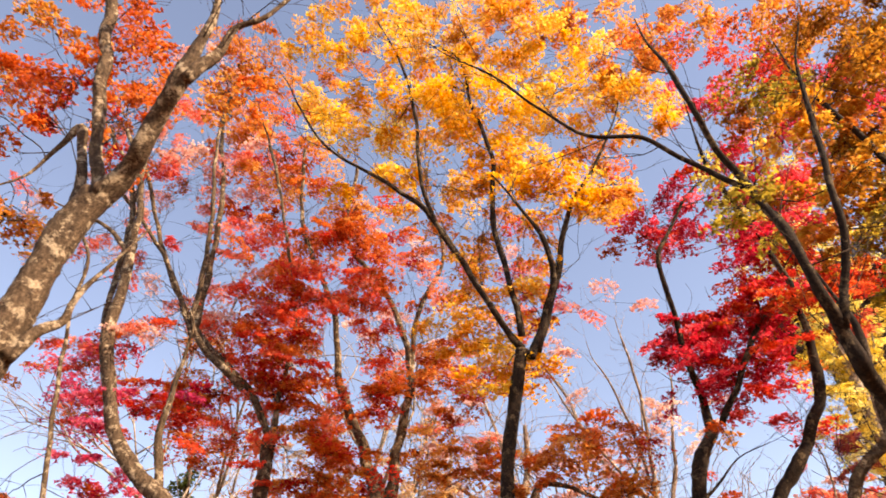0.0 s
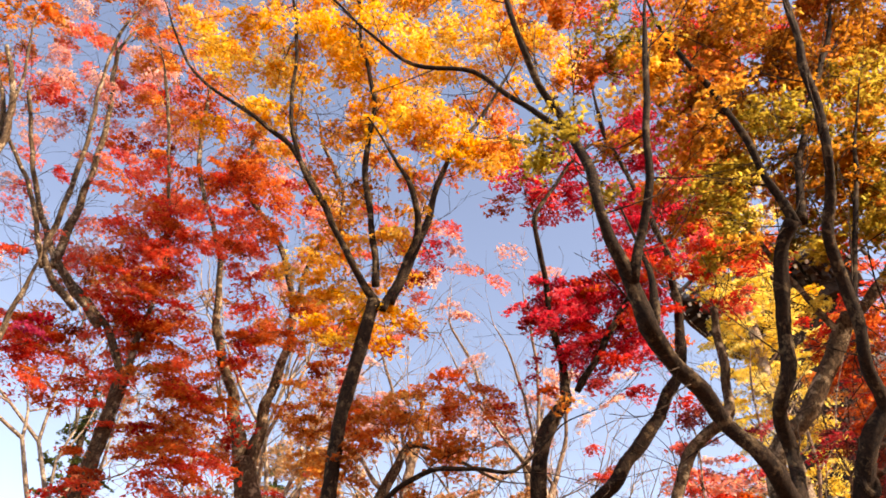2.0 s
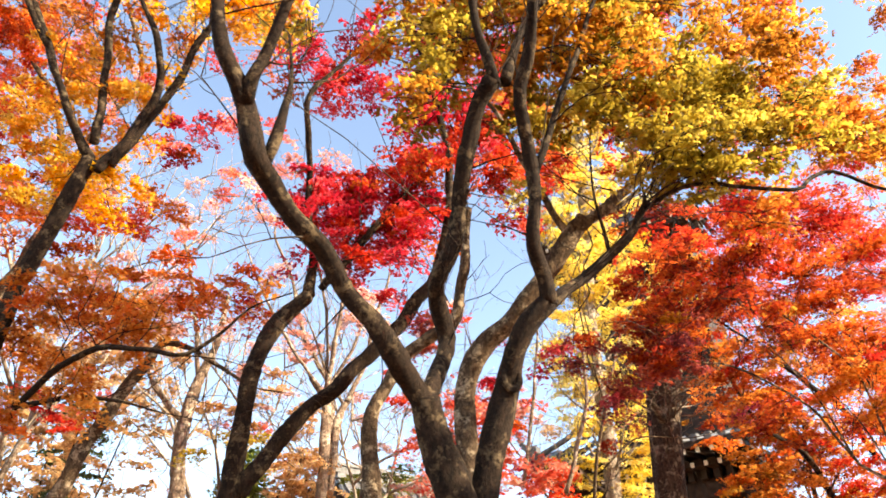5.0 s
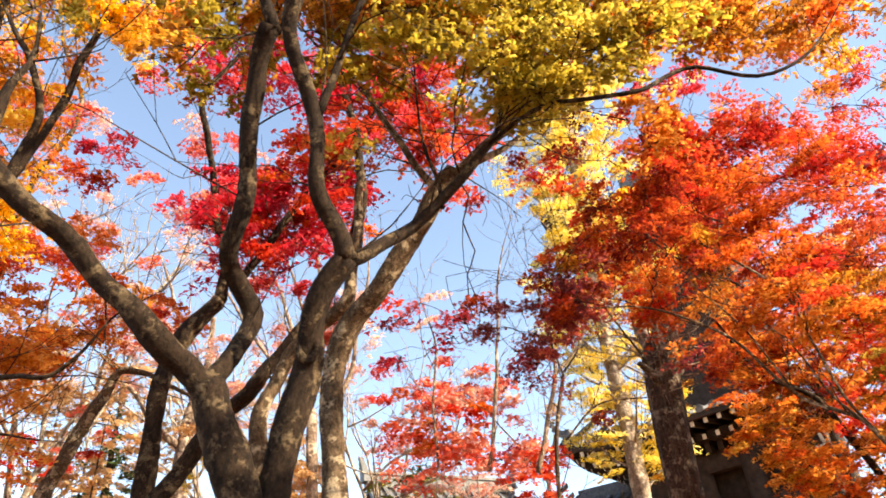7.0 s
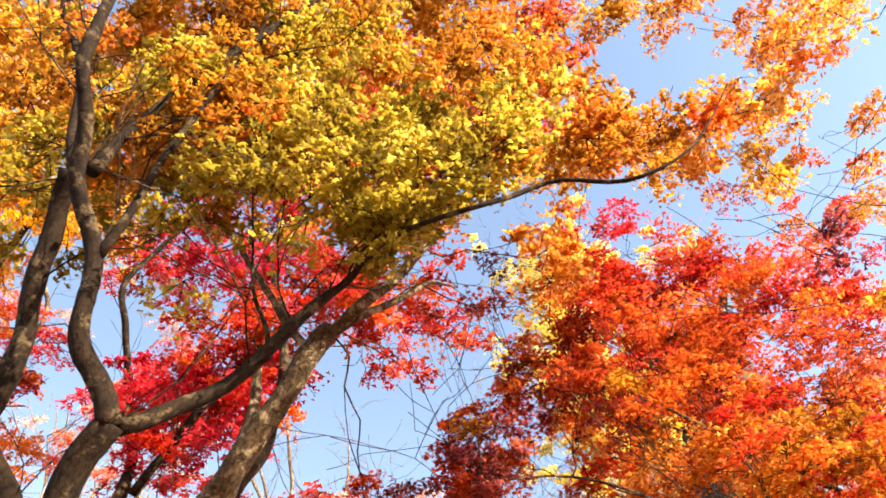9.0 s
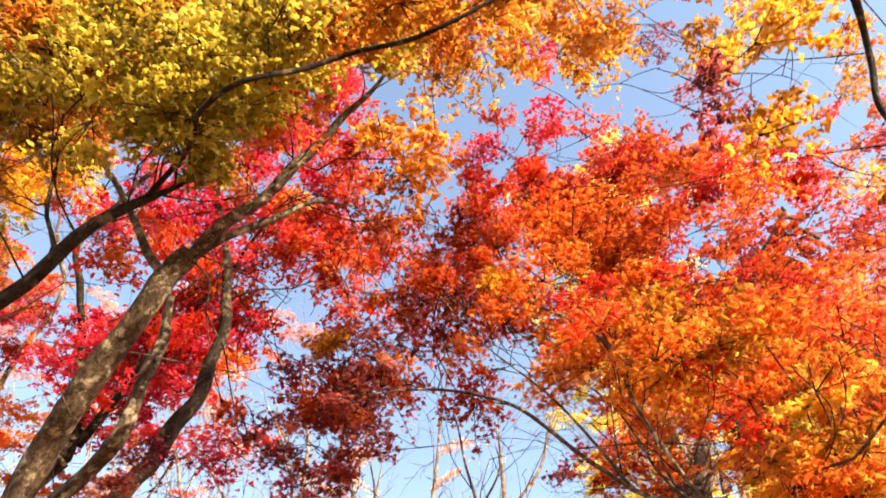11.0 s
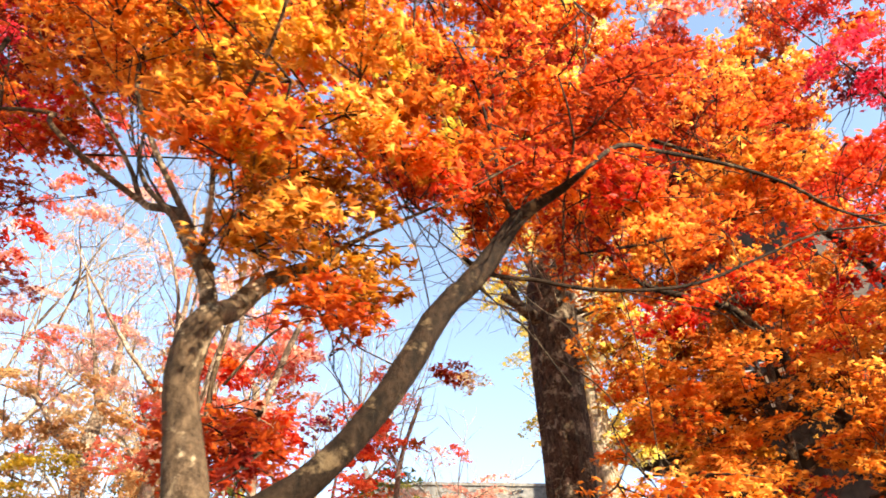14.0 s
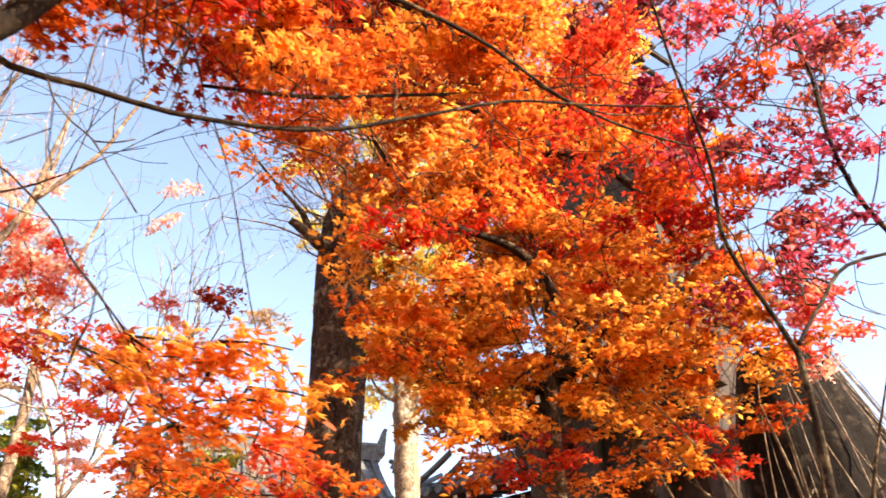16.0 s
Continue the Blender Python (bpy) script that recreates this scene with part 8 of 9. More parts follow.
crown(flame_maple, 0.073, [(11.20, 11.00, 4.46, 0.31, 0.40, 0.17, "orange", 1.40),
    (11.01, 11.00, 4.83, 0.23, 0.40, 0.18, "orange", 1.20),
    (11.37, 11.00, 4.86, 0.27, 0.40, 0.23, "amber", 1.40),
    (11.22, 11.00, 5.51, 0.39, 0.40, 0.24, "orange", 1.50),
    (10.77, 11.00, 5.86, 0.46, 0.40, 0.20, "orange", 1.50),
    (10.31, 11.00, 5.95, 0.31, 0.40, 0.16, "orangered", 1.20),
    (11.45, 11.00, 4.15, 0.25, 0.40, 0.21, "amber", 1.40),
    (11.04, 10.80, 3.68, 0.18, 0.30, 0.08, "orange", 1.20),
    (11.10, 10.60, 3.00, 0.22, 0.30, 0.11, "orange", 1.40),
    (11.29, 11.00, 3.97, 0.21, 0.30, 0.13, "orange", 1.30),
    (11.75, 11.00, 5.60, 0.29, 0.40, 0.29, "orange", 1.50)])
crown(bowed_maple, 0.064, [(11.14, 9.00, 2.63, 0.09, 0.30, 0.06, "red", 1.00),
    (10.12, 7.10, 2.81, 0.11, 0.30, 0.05, "orangered", 0.65),
    (9.78, 7.20, 2.48, 0.09, 0.20, 0.05, "maroon", 1.20),
    (9.70, 7.20, 2.52, 0.08, 0.20, 0.05, "maroon", 1.10)])
crown(bowed_maple, 0.064, [(10.10, 7.00, 3.07, 0.21, 0.40, 0.08, "orange", 1.50),
    (9.85, 7.00, 3.20, 0.16, 0.40, 0.09, "amber", 1.40),
    (9.75, 6.90, 3.34, 0.16, 0.40, 0.12, "orange", 1.50)])
crown(path_maple, 0.064, [(10.05, 7.20, 3.29, 0.20, 0.30, 0.14, "amber", 1.50),
    (9.94, 7.20, 3.02, 0.16, 0.30, 0.16, "orange", 0.75),
    (10.18, 7.20, 3.10, 0.17, 0.30, 0.17, "amber", 0.70),
    (10.34, 7.20, 3.41, 0.20, 0.30, 0.15, "orangered", 1.50),
    (9.87, 7.00, 3.44, 0.16, 0.30, 0.11, "gold", 1.30)])
crown(stout_tree, 0.08, [(11.43, 13.60, 6.30, 0.36, 0.40, 0.36, "amber", 0.80)])
crown(flame_maple, 0.073, [(12.54, 10.50, 7.35, 0.86, 0.60, 0.65, "maroon", 1.20),
    (12.63, 10.20, 6.20, 0.62, 0.60, 0.72, "orange", 1.20),
    (12.01, 10.20, 5.07, 0.68, 0.60, 0.58, "orangered", 1.20),
    (11.94, 10.00, 4.36, 0.56, 0.50, 0.38, "orangered", 1.20),
    (11.30, 10.50, 4.54, 0.56, 0.50, 0.38, "orange", 1.10),
    (13.64, 10.20, 8.21, 0.57, 0.50, 0.69, "maroon", 1.00),
    (11.37, 11.00, 7.79, 0.93, 0.60, 0.58, "maroon", 1.10),
    (11.71, 10.50, 6.93, 0.68, 0.60, 0.68, "maroon", 1.20),
    (11.19, 11.00, 6.28, 0.89, 0.60, 0.56, "orangered", 1.00),
    (10.84, 11.00, 8.67, 0.70, 0.60, 0.47, "maroon", 0.80)])
crown(ginkgo, 0.095, [(11.30, 16.30, 11.02, 0.69, 0.60, 0.69, "ginkgo", 1.40),
    (12.55, 16.30, 12.39, 0.73, 0.60, 0.73, "ginkgo", 1.40),
    (10.29, 16.30, 10.08, 0.58, 0.60, 0.66, "ginkgo", 1.20),
    (10.61, 16.30, 8.82, 0.65, 0.60, 0.65, "ginkgo", 1.20),
    (11.35, 16.60, 12.69, 0.72, 0.60, 0.72, "ginkgo", 1.30),
    (9.99, 16.60, 11.29, 0.51, 0.60, 0.51, "ginkgo", 0.90)])
crown(path_maple, 0.064, [(8.59, 7.40, 7.32, 0.32, 0.40, 0.32, "crimson", 1.00),
    (9.00, 7.40, 7.59, 0.39, 0.40, 0.25, "red", 1.10),
    (9.42, 7.40, 7.46, 0.39, 0.40, 0.25, "crimson", 1.10),
    (9.64, 7.40, 7.00, 0.31, 0.40, 0.26, "red", 1.20),
    (8.67, 7.40, 6.59, 0.30, 0.40, 0.25, "red", 1.20),
    (7.98, 7.40, 7.03, 0.26, 0.40, 0.31, "dull", 0.70),
    (7.57, 7.40, 6.64, 0.30, 0.40, 0.25, "maroon", 1.00)])
crown(glowing_maple, 0.073, [(11.67, 11.50, 4.47, 0.33, 0.50, 0.27, "amber", 1.20),
    (12.13, 11.50, 4.69, 0.39, 0.50, 0.28, "orange", 1.30),
    (12.48, 11.50, 4.36, 0.44, 0.50, 0.28, "orange", 1.30),
    (13.02, 11.50, 4.56, 0.46, 0.50, 0.34, "orange", 1.30),
    (11.76, 11.30, 3.90, 0.36, 0.50, 0.26, "amber", 1.20),
    (12.12, 11.30, 3.71, 0.41, 0.50, 0.21, "orange", 1.30),
    (12.62, 11.30, 3.89, 0.37, 0.50, 0.27, "orange", 1.20),
    (13.09, 11.30, 3.98, 0.33, 0.50, 0.33, "orangered", 1.20),
    (12.80, 11.20, 3.50, 0.36, 0.50, 0.21, "orange", 1.20),
    (11.58, 11.20, 3.55, 0.30, 0.50, 0.15, "amber", 1.10),
    (11.58, 12.20, 5.21, 0.25, 0.40, 0.31, "gold", 1.00),
    (11.37, 12.20, 4.72, 0.24, 0.40, 0.30, "gold", 0.90)])
crown(scarlet_maple, 0.084, [(-1.00, 10.80, 4.75, 0.68, 0.60, 0.43, "scarlet", 1.10),
    (-0.29, 10.80, 4.66, 0.67, 0.60, 0.33, "scarlet", 1.10),
    (-1.19, 10.80, 5.57, 0.70, 0.60, 0.44, "scarlet", 1.00),
    (-1.72, 10.80, 6.53, 0.55, 0.60, 0.55, "orange", 0.90),
    (0.40, 11.00, 4.85, 0.68, 0.60, 0.34, "orangered", 0.80),
    (0.55, 11.40, 6.00, 0.54, 0.60, 0.27, "orange", 0.70)])
crown(ginkgo, 0.095, [(11.82, 16.00, 6.07, 0.37, 0.50, 0.31, "ginkgo", 1.30),
    (10.85, 16.20, 6.69, 0.43, 0.50, 0.35, "ginkgo", 1.30),
    (10.46, 16.20, 6.01, 0.42, 0.50, 0.30, "ginkgo", 1.20),
    (12.15, 16.00, 7.00, 0.38, 0.50, 0.35, "ginkgo", 1.30),
    (11.03, 16.20, 7.68, 0.51, 0.50, 0.38, "ginkgo", 1.40),
    (10.43, 16.20, 7.21, 0.43, 0.50, 0.37, "ginkgo", 1.10),
    (12.12, 16.20, 8.00, 0.52, 0.50, 0.39, "ginkgo", 1.40),
    (11.66, 16.20, 8.72, 0.66, 0.50, 0.40, "ginkgo", 1.50)])
crown(bowed_maple, 0.054, [(10.99, 8.00, 2.50, 0.12, 0.15, 0.05, "orange", 1.20),
    (11.18, 8.00, 2.50, 0.13, 0.15, 0.05, "orangered", 1.20),
    (11.32, 7.95, 2.35, 0.10, 0.15, 0.04, "orange", 1.20),
    (11.16, 7.90, 2.31, 0.10, 0.15, 0.04, "orangered", 1.10)])
crown(bowed_maple, 0.064, [(9.40, 8.20, 4.66, 0.30, 0.40, 0.17, "maroon", 1.40),
    (9.78, 8.20, 4.67, 0.29, 0.40, 0.16, "orangered", 1.40),
    (10.19, 8.20, 4.46, 0.24, 0.40, 0.15, "maroon", 1.40),
    (9.50, 8.20, 4.28, 0.19, 0.40, 0.12, "orangered", 1.20),
    (10.48, 8.20, 4.56, 0.21, 0.40, 0.15, "orangered", 1.30),
    (11.60, 8.20, 3.96, 0.27, 0.40, 0.19, "orangered", 1.00)])
# only its bough shows; trunk and crown are added out of view for shade
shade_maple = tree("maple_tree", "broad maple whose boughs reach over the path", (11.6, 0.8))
limb(shade_maple, "trunk", (11.80, 0.60, -0.15, 0.240), (11.70, 0.80, 1.50, 0.200), (11.60, 1.20, 3.60, 0.170))
limb(shade_maple, "limb", (11.60, 1.20, 3.60, 0.120), (11.40, 2.60, 5.60, 0.090), (11.10, 4.60, 6.90, 0.060), (11.41, 6.30, 5.99, 0.022), (11.30, 6.40, 5.61, 0.022), (11.33, 6.50, 5.36, 0.020), (11.18, 6.60, 5.06, 0.015), (11.01, 6.65, 4.74, 0.011), (10.88, 6.70, 4.39, 0.007))
limb(shade_maple, "limb", (11.32, 6.50, 5.33, 0.013), (11.20, 6.50, 5.34, 0.009), (11.08, 6.50, 5.35, 0.006))
limb(shade_maple, "limb", (11.15, 6.60, 4.96, 0.012), (11.29, 6.70, 4.97, 0.010), (11.49, 6.80, 4.85, 0.007))
crown(shade_maple, 0.1, [(11.5, 2.5, 6.2, 1.9, 1.5, 1.0, "orange", 1.5), (10.2, 1.5, 6.4, 1.6, 1.3, 1.0, "amber", 1.5), (12.9, 1.5, 6.0, 1.5, 1.5, 1.0, "red", 1.5), (11.6, 0.2, 7.2, 1.8, 1.5, 1.0, "orange", 1.4)])
# three maples out of view, added to throw shade on the near trunks
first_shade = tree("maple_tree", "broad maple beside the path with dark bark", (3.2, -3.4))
limb(first_shade, "trunk", (3.2, -3.4, -0.15, 0.25), (3.3, -3.4, 1.6, 0.2), (3.5, -3.3, 3.6, 0.16), (3.4, -3.6, 5.6, 0.09))
limb(first_shade, "limb", (3.5, -3.3, 3.5, 0.11), (4.2, -3.6, 5.0, 0.07), (5.0, -3.9, 6.6, 0.04))
crown(first_shade, 0.16, [(4.2, -3.4, 6.6, 1.7, 1.4, 0.9, "amber", 1.6), (2.5, -4.0, 6.3, 1.6, 1.4, 0.9, "orange", 1.6), (5.2, -4.4, 5.4, 1.3, 1.3, 0.8, "amber", 1.5)])
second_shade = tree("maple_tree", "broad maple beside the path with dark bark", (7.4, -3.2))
limb(second_shade, "trunk", (7.4, -3.2, -0.15, 0.25), (7.5, -3.2, 1.6, 0.2), (7.7, -3.1, 3.6, 0.16), (7.6, -3.4, 5.6, 0.09))
limb(second_shade, "limb", (7.7, -3.1, 3.5, 0.11), (8.4, -3.4, 5.0, 0.07), (9.2, -3.7, 6.6, 0.04))
crown(second_shade, 0.16, [(8.4, -3.2, 6.6, 1.7, 1.4, 0.9, "red", 1.6), (6.7, -3.8, 6.3, 1.6, 1.4, 0.9, "orangered", 1.6), (9.4, -4.2, 5.4, 1.3, 1.3, 0.8, "red", 1.5)])
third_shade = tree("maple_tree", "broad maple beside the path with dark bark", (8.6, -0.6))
limb(third_shade, "trunk", (8.6, -0.6, -0.15, 0.25), (8.7, -0.6, 1.6, 0.2), (8.9, -0.5, 3.6, 0.16), (8.8, -0.8, 5.6, 0.09))
limb(third_shade, "limb", (8.9, -0.5, 3.5, 0.11), (9.6, -0.8, 5.0, 0.07), (10.4, -1.1, 6.6, 0.04))
crown(third_shade, 0.16, [(9.6, -0.6, 6.6, 1.7, 1.4, 0.9, "amber", 1.6), (7.9, -1.2, 6.3, 1.6, 1.4, 0.9, "olive", 1.6), (10.6, -1.6, 5.4, 1.3, 1.3, 0.8, "amber", 1.5)])

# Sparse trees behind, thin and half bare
# sunlight and flare are put into the pale bark of these trees
pale_tree = tree("tree", "pale grey tree with sparse pink-red leaves", (2.2, 16.5), BARK_SUNLIT)
limb(pale_tree, "trunk", (2.19, 16.50, -0.15, 0.215), (2.19, 16.50, 0.25, 0.178), (2.19, 16.50, 3.16, 0.157), (2.19, 16.50, 5.27, 0.148), (2.05, 16.40, 6.60, 0.137), (2.15, 16.30, 7.55, 0.115), (2.44, 16.10, 8.53, 0.073), (2.50, 15.90, 9.56, 0.047))
limb(pale_tree, "limb", (2.07, 16.40, 6.84, 0.078), (1.58, 16.20, 7.23, 0.060), (0.89, 16.00, 8.10, 0.039), (0.39, 16.00, 8.32, 0.026))
limb(pale_tree, "limb", (2.21, 16.30, 7.56, 0.062), (1.91, 16.00, 8.99, 0.041), (1.45, 15.80, 10.57, 0.028))
crown(pale_tree, 0.11, [(0.40, 16.27, 7.50, 0.54, 0.80, 0.43, "pinkred", 0.4),
    (-0.34, 16.07, 6.68, 0.68, 0.80, 0.34, "pinkred", 0.4),
    (1.04, 15.61, 13.11, 0.71, 0.80, 0.65, "pinkred", 0.3),
    (2.72, 15.46, 12.26, 0.52, 0.80, 0.60, "pinkred", 0.3),
    (2.32, 15.71, 13.04, 0.71, 0.80, 0.65, "pinkred", 0.3),
    (-1.11, 15.30, 6.10, 0.67, 0.80, 0.38, "red", 0.5),
    (-1.11, 15.30, 6.73, 0.67, 0.80, 0.38, "red", 0.5),
    (-0.20, 15.06, 6.27, 0.66, 0.80, 0.38, "red", 0.5),
    (0.04, 15.30, 6.73, 0.67, 0.80, 0.38, "red", 0.5)])
slender_tree = tree("tree", "slender pale tree almost bare of leaves", (5.1, 17.0), BARK_SUNLIT)
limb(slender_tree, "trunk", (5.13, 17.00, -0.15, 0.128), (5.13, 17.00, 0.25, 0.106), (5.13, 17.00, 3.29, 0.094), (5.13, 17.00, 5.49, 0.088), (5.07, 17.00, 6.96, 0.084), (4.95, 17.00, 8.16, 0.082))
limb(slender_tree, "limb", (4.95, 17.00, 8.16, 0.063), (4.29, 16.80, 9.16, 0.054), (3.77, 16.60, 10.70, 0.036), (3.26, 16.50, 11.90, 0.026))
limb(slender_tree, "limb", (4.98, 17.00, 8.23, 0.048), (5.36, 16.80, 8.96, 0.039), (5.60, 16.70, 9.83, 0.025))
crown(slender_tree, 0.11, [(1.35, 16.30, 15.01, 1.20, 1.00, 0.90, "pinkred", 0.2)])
thin_maple = tree("maple_tree", "thin maple with sparse salmon-red sprays", (5.0, 15.0), BARK_SUNLIT)
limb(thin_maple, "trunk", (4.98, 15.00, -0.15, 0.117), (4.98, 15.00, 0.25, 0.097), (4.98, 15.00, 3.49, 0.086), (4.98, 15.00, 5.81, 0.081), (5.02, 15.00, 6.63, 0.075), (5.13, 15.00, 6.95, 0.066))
limb(thin_maple, "limb", (5.13, 15.00, 6.95, 0.052), (5.45, 15.00, 7.73, 0.044), (5.63, 14.80, 8.86, 0.036), (5.82, 14.70, 9.59, 0.026))
limb(thin_maple, "limb", (5.13, 15.00, 6.90, 0.038), (4.86, 15.00, 7.31, 0.029), (4.37, 14.80, 8.30, 0.020))
limb(thin_maple, "limb", (7.25, 11.00, 4.35, 0.028), (7.43, 11.00, 5.22, 0.027), (7.64, 11.00, 6.57, 0.018), (7.75, 11.00, 7.33, 0.015))
limb(thin_maple, "limb", (7.88, 11.00, 4.30, 0.035), (8.10, 11.00, 4.94, 0.033), (8.35, 11.00, 5.73, 0.028), (8.38, 11.00, 6.34, 0.018))
limb(thin_maple, "limb", (8.34, 11.00, 5.65, 0.024), (8.79, 11.00, 6.13, 0.018), (9.00, 11.00, 6.67, 0.015))
limb(thin_maple, "limb", (6.65, 11.50, 4.56, 0.020), (6.65, 11.50, 5.49, 0.018), (6.75, 11.50, 6.53, 0.015))
crown(thin_maple, 0.11, [(7.24, 12.95, 6.43, 0.48, 0.72, 0.34, "pinkred", 0.4),
    (7.27, 13.34, 6.72, 0.49, 0.70, 0.34, "pinkred", 0.4),
    (6.40, 12.80, 5.51, 0.54, 0.72, 0.27, "pinkred", 0.4),
    (6.48, 13.07, 5.67, 0.53, 0.72, 0.27, "pinkred", 0.4),
    (8.49, 13.67, 5.15, 0.39, 0.70, 0.27, "orangered", 0.4),
    (6.57, 11.98, 5.62, 0.33, 0.48, 0.19, "pinkred", 0.4),
    (6.83, 11.67, 5.57, 0.42, 0.48, 0.19, "pinkred", 0.4),
    (6.80, 11.87, 5.74, 0.42, 0.48, 0.19, "pinkred", 0.4),
    (6.71, 11.88, 5.15, 0.47, 0.48, 0.16, "orangered", 0.4),
    (6.72, 11.82, 5.45, 0.44, 0.48, 0.16, "orangered", 0.4),
    (6.94, 11.51, 5.15, 0.49, 0.48, 0.16, "orangered", 0.4),
    (7.04, 11.52, 5.44, 0.50, 0.48, 0.16, "orangered", 0.4)])
crown(thin_maple, 0.11, [(6.23, 11.74, 4.75, 0.40, 0.48, 0.18, "pinkred", 0.4),
    (6.56, 12.01, 5.13, 0.40, 0.48, 0.18, "pinkred", 0.4),
    (6.91, 11.62, 4.88, 0.40, 0.48, 0.18, "pinkred", 0.4),
    (6.81, 11.68, 5.14, 0.40, 0.48, 0.18, "pinkred", 0.4),
    (7.12, 11.09, 4.53, 0.38, 0.48, 0.17, "pinkred", 0.4),
    (7.09, 11.23, 4.80, 0.38, 0.48, 0.17, "pinkred", 0.4),
    (7.75, 11.15, 4.54, 0.38, 0.48, 0.17, "pinkred", 0.4),
    (7.72, 11.04, 4.80, 0.38, 0.48, 0.17, "pinkred", 0.4),
    (8.01, 11.31, 4.53, 0.30, 0.48, 0.18, "red", 0.4),
    (7.98, 11.37, 4.70, 0.30, 0.48, 0.18, "red", 0.4),
    (6.97, 11.82, 4.91, 0.41, 0.48, 0.26, "pinkred", 0.3),
    (6.96, 12.10, 5.10, 0.41, 0.48, 0.26, "pinkred", 0.3)])
crown(thin_maple, 0.11, [(7.74, 12.07, 4.84, 0.34, 0.48, 0.26, "pinkred", 0.3),
    (7.81, 12.02, 5.89, 0.27, 0.40, 0.17, "pinkred", 0.3),
    (7.73, 12.27, 6.06, 0.27, 0.40, 0.17, "pinkred", 0.3),
    (6.45, 12.23, 5.95, 0.21, 0.40, 0.28, "pinkred", 0.3),
    (6.67, 12.14, 5.92, 0.21, 0.40, 0.28, "pinkred", 0.3)])
crown(thin_maple, 0.090, [(0.46, 15.00, 7.50, 1.44, 0.80, 0.48, "tan", 0.80),
    (1.84, 15.00, 7.67, 1.15, 0.80, 0.57, "tan", 0.70),
    (-0.54, 15.00, 8.89, 0.91, 0.80, 0.52, "blush", 0.60),
    (0.71, 15.00, 9.11, 1.12, 0.80, 0.75, "blush", 0.50),
    (2.79, 15.00, 8.24, 1.02, 0.80, 0.68, "blush", 0.50),
    (3.84, 15.00, 9.19, 0.91, 0.80, 0.68, "blush", 0.40),
    (6.14, 14.50, 6.96, 0.67, 0.60, 0.29, "red", 0.70),
    (5.70, 14.50, 7.72, 0.50, 0.60, 0.50, "pinkred", 0.50),
    (5.19, 15.00, 9.13, 0.66, 0.70, 0.66, "blush", 0.40),
    (9.02, 15.00, 6.88, 0.48, 0.60, 0.38, "tan", 0.60),
    (8.32, 14.50, 6.43, 0.45, 0.60, 0.27, "pinkred", 0.60),
    (-0.54, 13.50, 13.16, 1.38, 0.80, 0.83, "blush", 0.50)])
crown(thin_maple, 0.090, [(-0.33, 13.50, 11.13, 1.02, 0.80, 0.89, "blush", 0.40),
    (1.43, 13.50, 9.78, 0.69, 0.60, 0.46, "pinkred", 0.40)])
crown(thin_maple, 0.085, [(7.50, 12.70, 6.18, 0.43, 0.50, 0.22, "pinkred", 0.70),
    (7.52, 12.70, 5.73, 0.35, 0.50, 0.21, "red", 0.70),
    (7.92, 12.70, 5.33, 0.41, 0.50, 0.17, "plum", 0.70),
    (8.59, 12.70, 5.19, 0.46, 0.50, 0.23, "red", 0.90),
    (8.87, 12.70, 5.00, 0.29, 0.40, 0.16, "scarlet", 0.90),
    (8.31, 12.70, 4.89, 0.32, 0.40, 0.13, "red", 0.80),
    (8.44, 12.70, 4.44, 0.44, 0.40, 0.13, "scarlet", 0.80),
    (7.93, 12.70, 4.21, 0.26, 0.40, 0.13, "scarlet", 0.80),
    (6.57, 13.00, 5.61, 0.53, 0.50, 0.23, "pinkred", 0.60),
    (6.80, 13.00, 4.95, 0.58, 0.50, 0.18, "pinkred", 0.50),
    (9.26, 12.70, 5.76, 0.39, 0.40, 0.16, "dull", 0.40),
    (6.21, 12.50, 5.40, 0.36, 0.50, 0.29, "scarlet", 0.80)])
bare_tree = tree("tree", "half-bare grey tree with tan leaf remnants", (4.8, 14.4), BARK_SUNLIT)
limb(bare_tree, "trunk", (4.75, 14.40, -0.15, 0.140), (4.75, 14.40, 0.25, 0.116), (4.75, 14.40, 3.60, 0.102), (4.75, 14.40, 6.00, 0.096), (4.70, 14.40, 6.74, 0.087), (4.39, 14.30, 7.14, 0.048))
limb(bare_tree, "limb", (4.70, 14.40, 6.74, 0.054), (4.79, 14.30, 7.91, 0.043), (4.88, 14.20, 9.23, 0.034), (4.75, 14.00, 10.57, 0.024))
limb(bare_tree, "limb", (4.39, 14.30, 7.14, 0.034), (3.81, 14.20, 7.91, 0.032), (3.18, 14.00, 8.94, 0.022))
limb(bare_tree, "limb", (4.74, 14.40, 6.45, 0.030), (4.50, 14.40, 8.94, 0.030), (4.19, 14.20, 9.89, 0.020))
crown(bare_tree, 0.11, [(0.17, 14.30, 7.36, 0.63, 0.80, 0.42, "tan", 0.4),
    (0.00, 14.35, 7.87, 0.63, 0.80, 0.42, "tan", 0.4),
    (0.71, 13.94, 7.31, 0.63, 0.80, 0.42, "tan", 0.4)])
crown(bare_tree, 0.10, [(3.51, 14.00, 6.24, 0.96, 0.70, 0.58, "tan", 1.30),
    (4.15, 14.00, 5.57, 0.82, 0.70, 0.46, "tan", 1.40),
    (3.12, 14.00, 5.77, 0.78, 0.70, 0.58, "olive", 1.00),
    (3.41, 14.00, 6.90, 0.59, 0.60, 0.40, "tan", 0.90)])
pink_maple = tree("maple_tree", "small maple with salmon-pink leaves", (8.6, 13.6), BARK_SUNLIT)
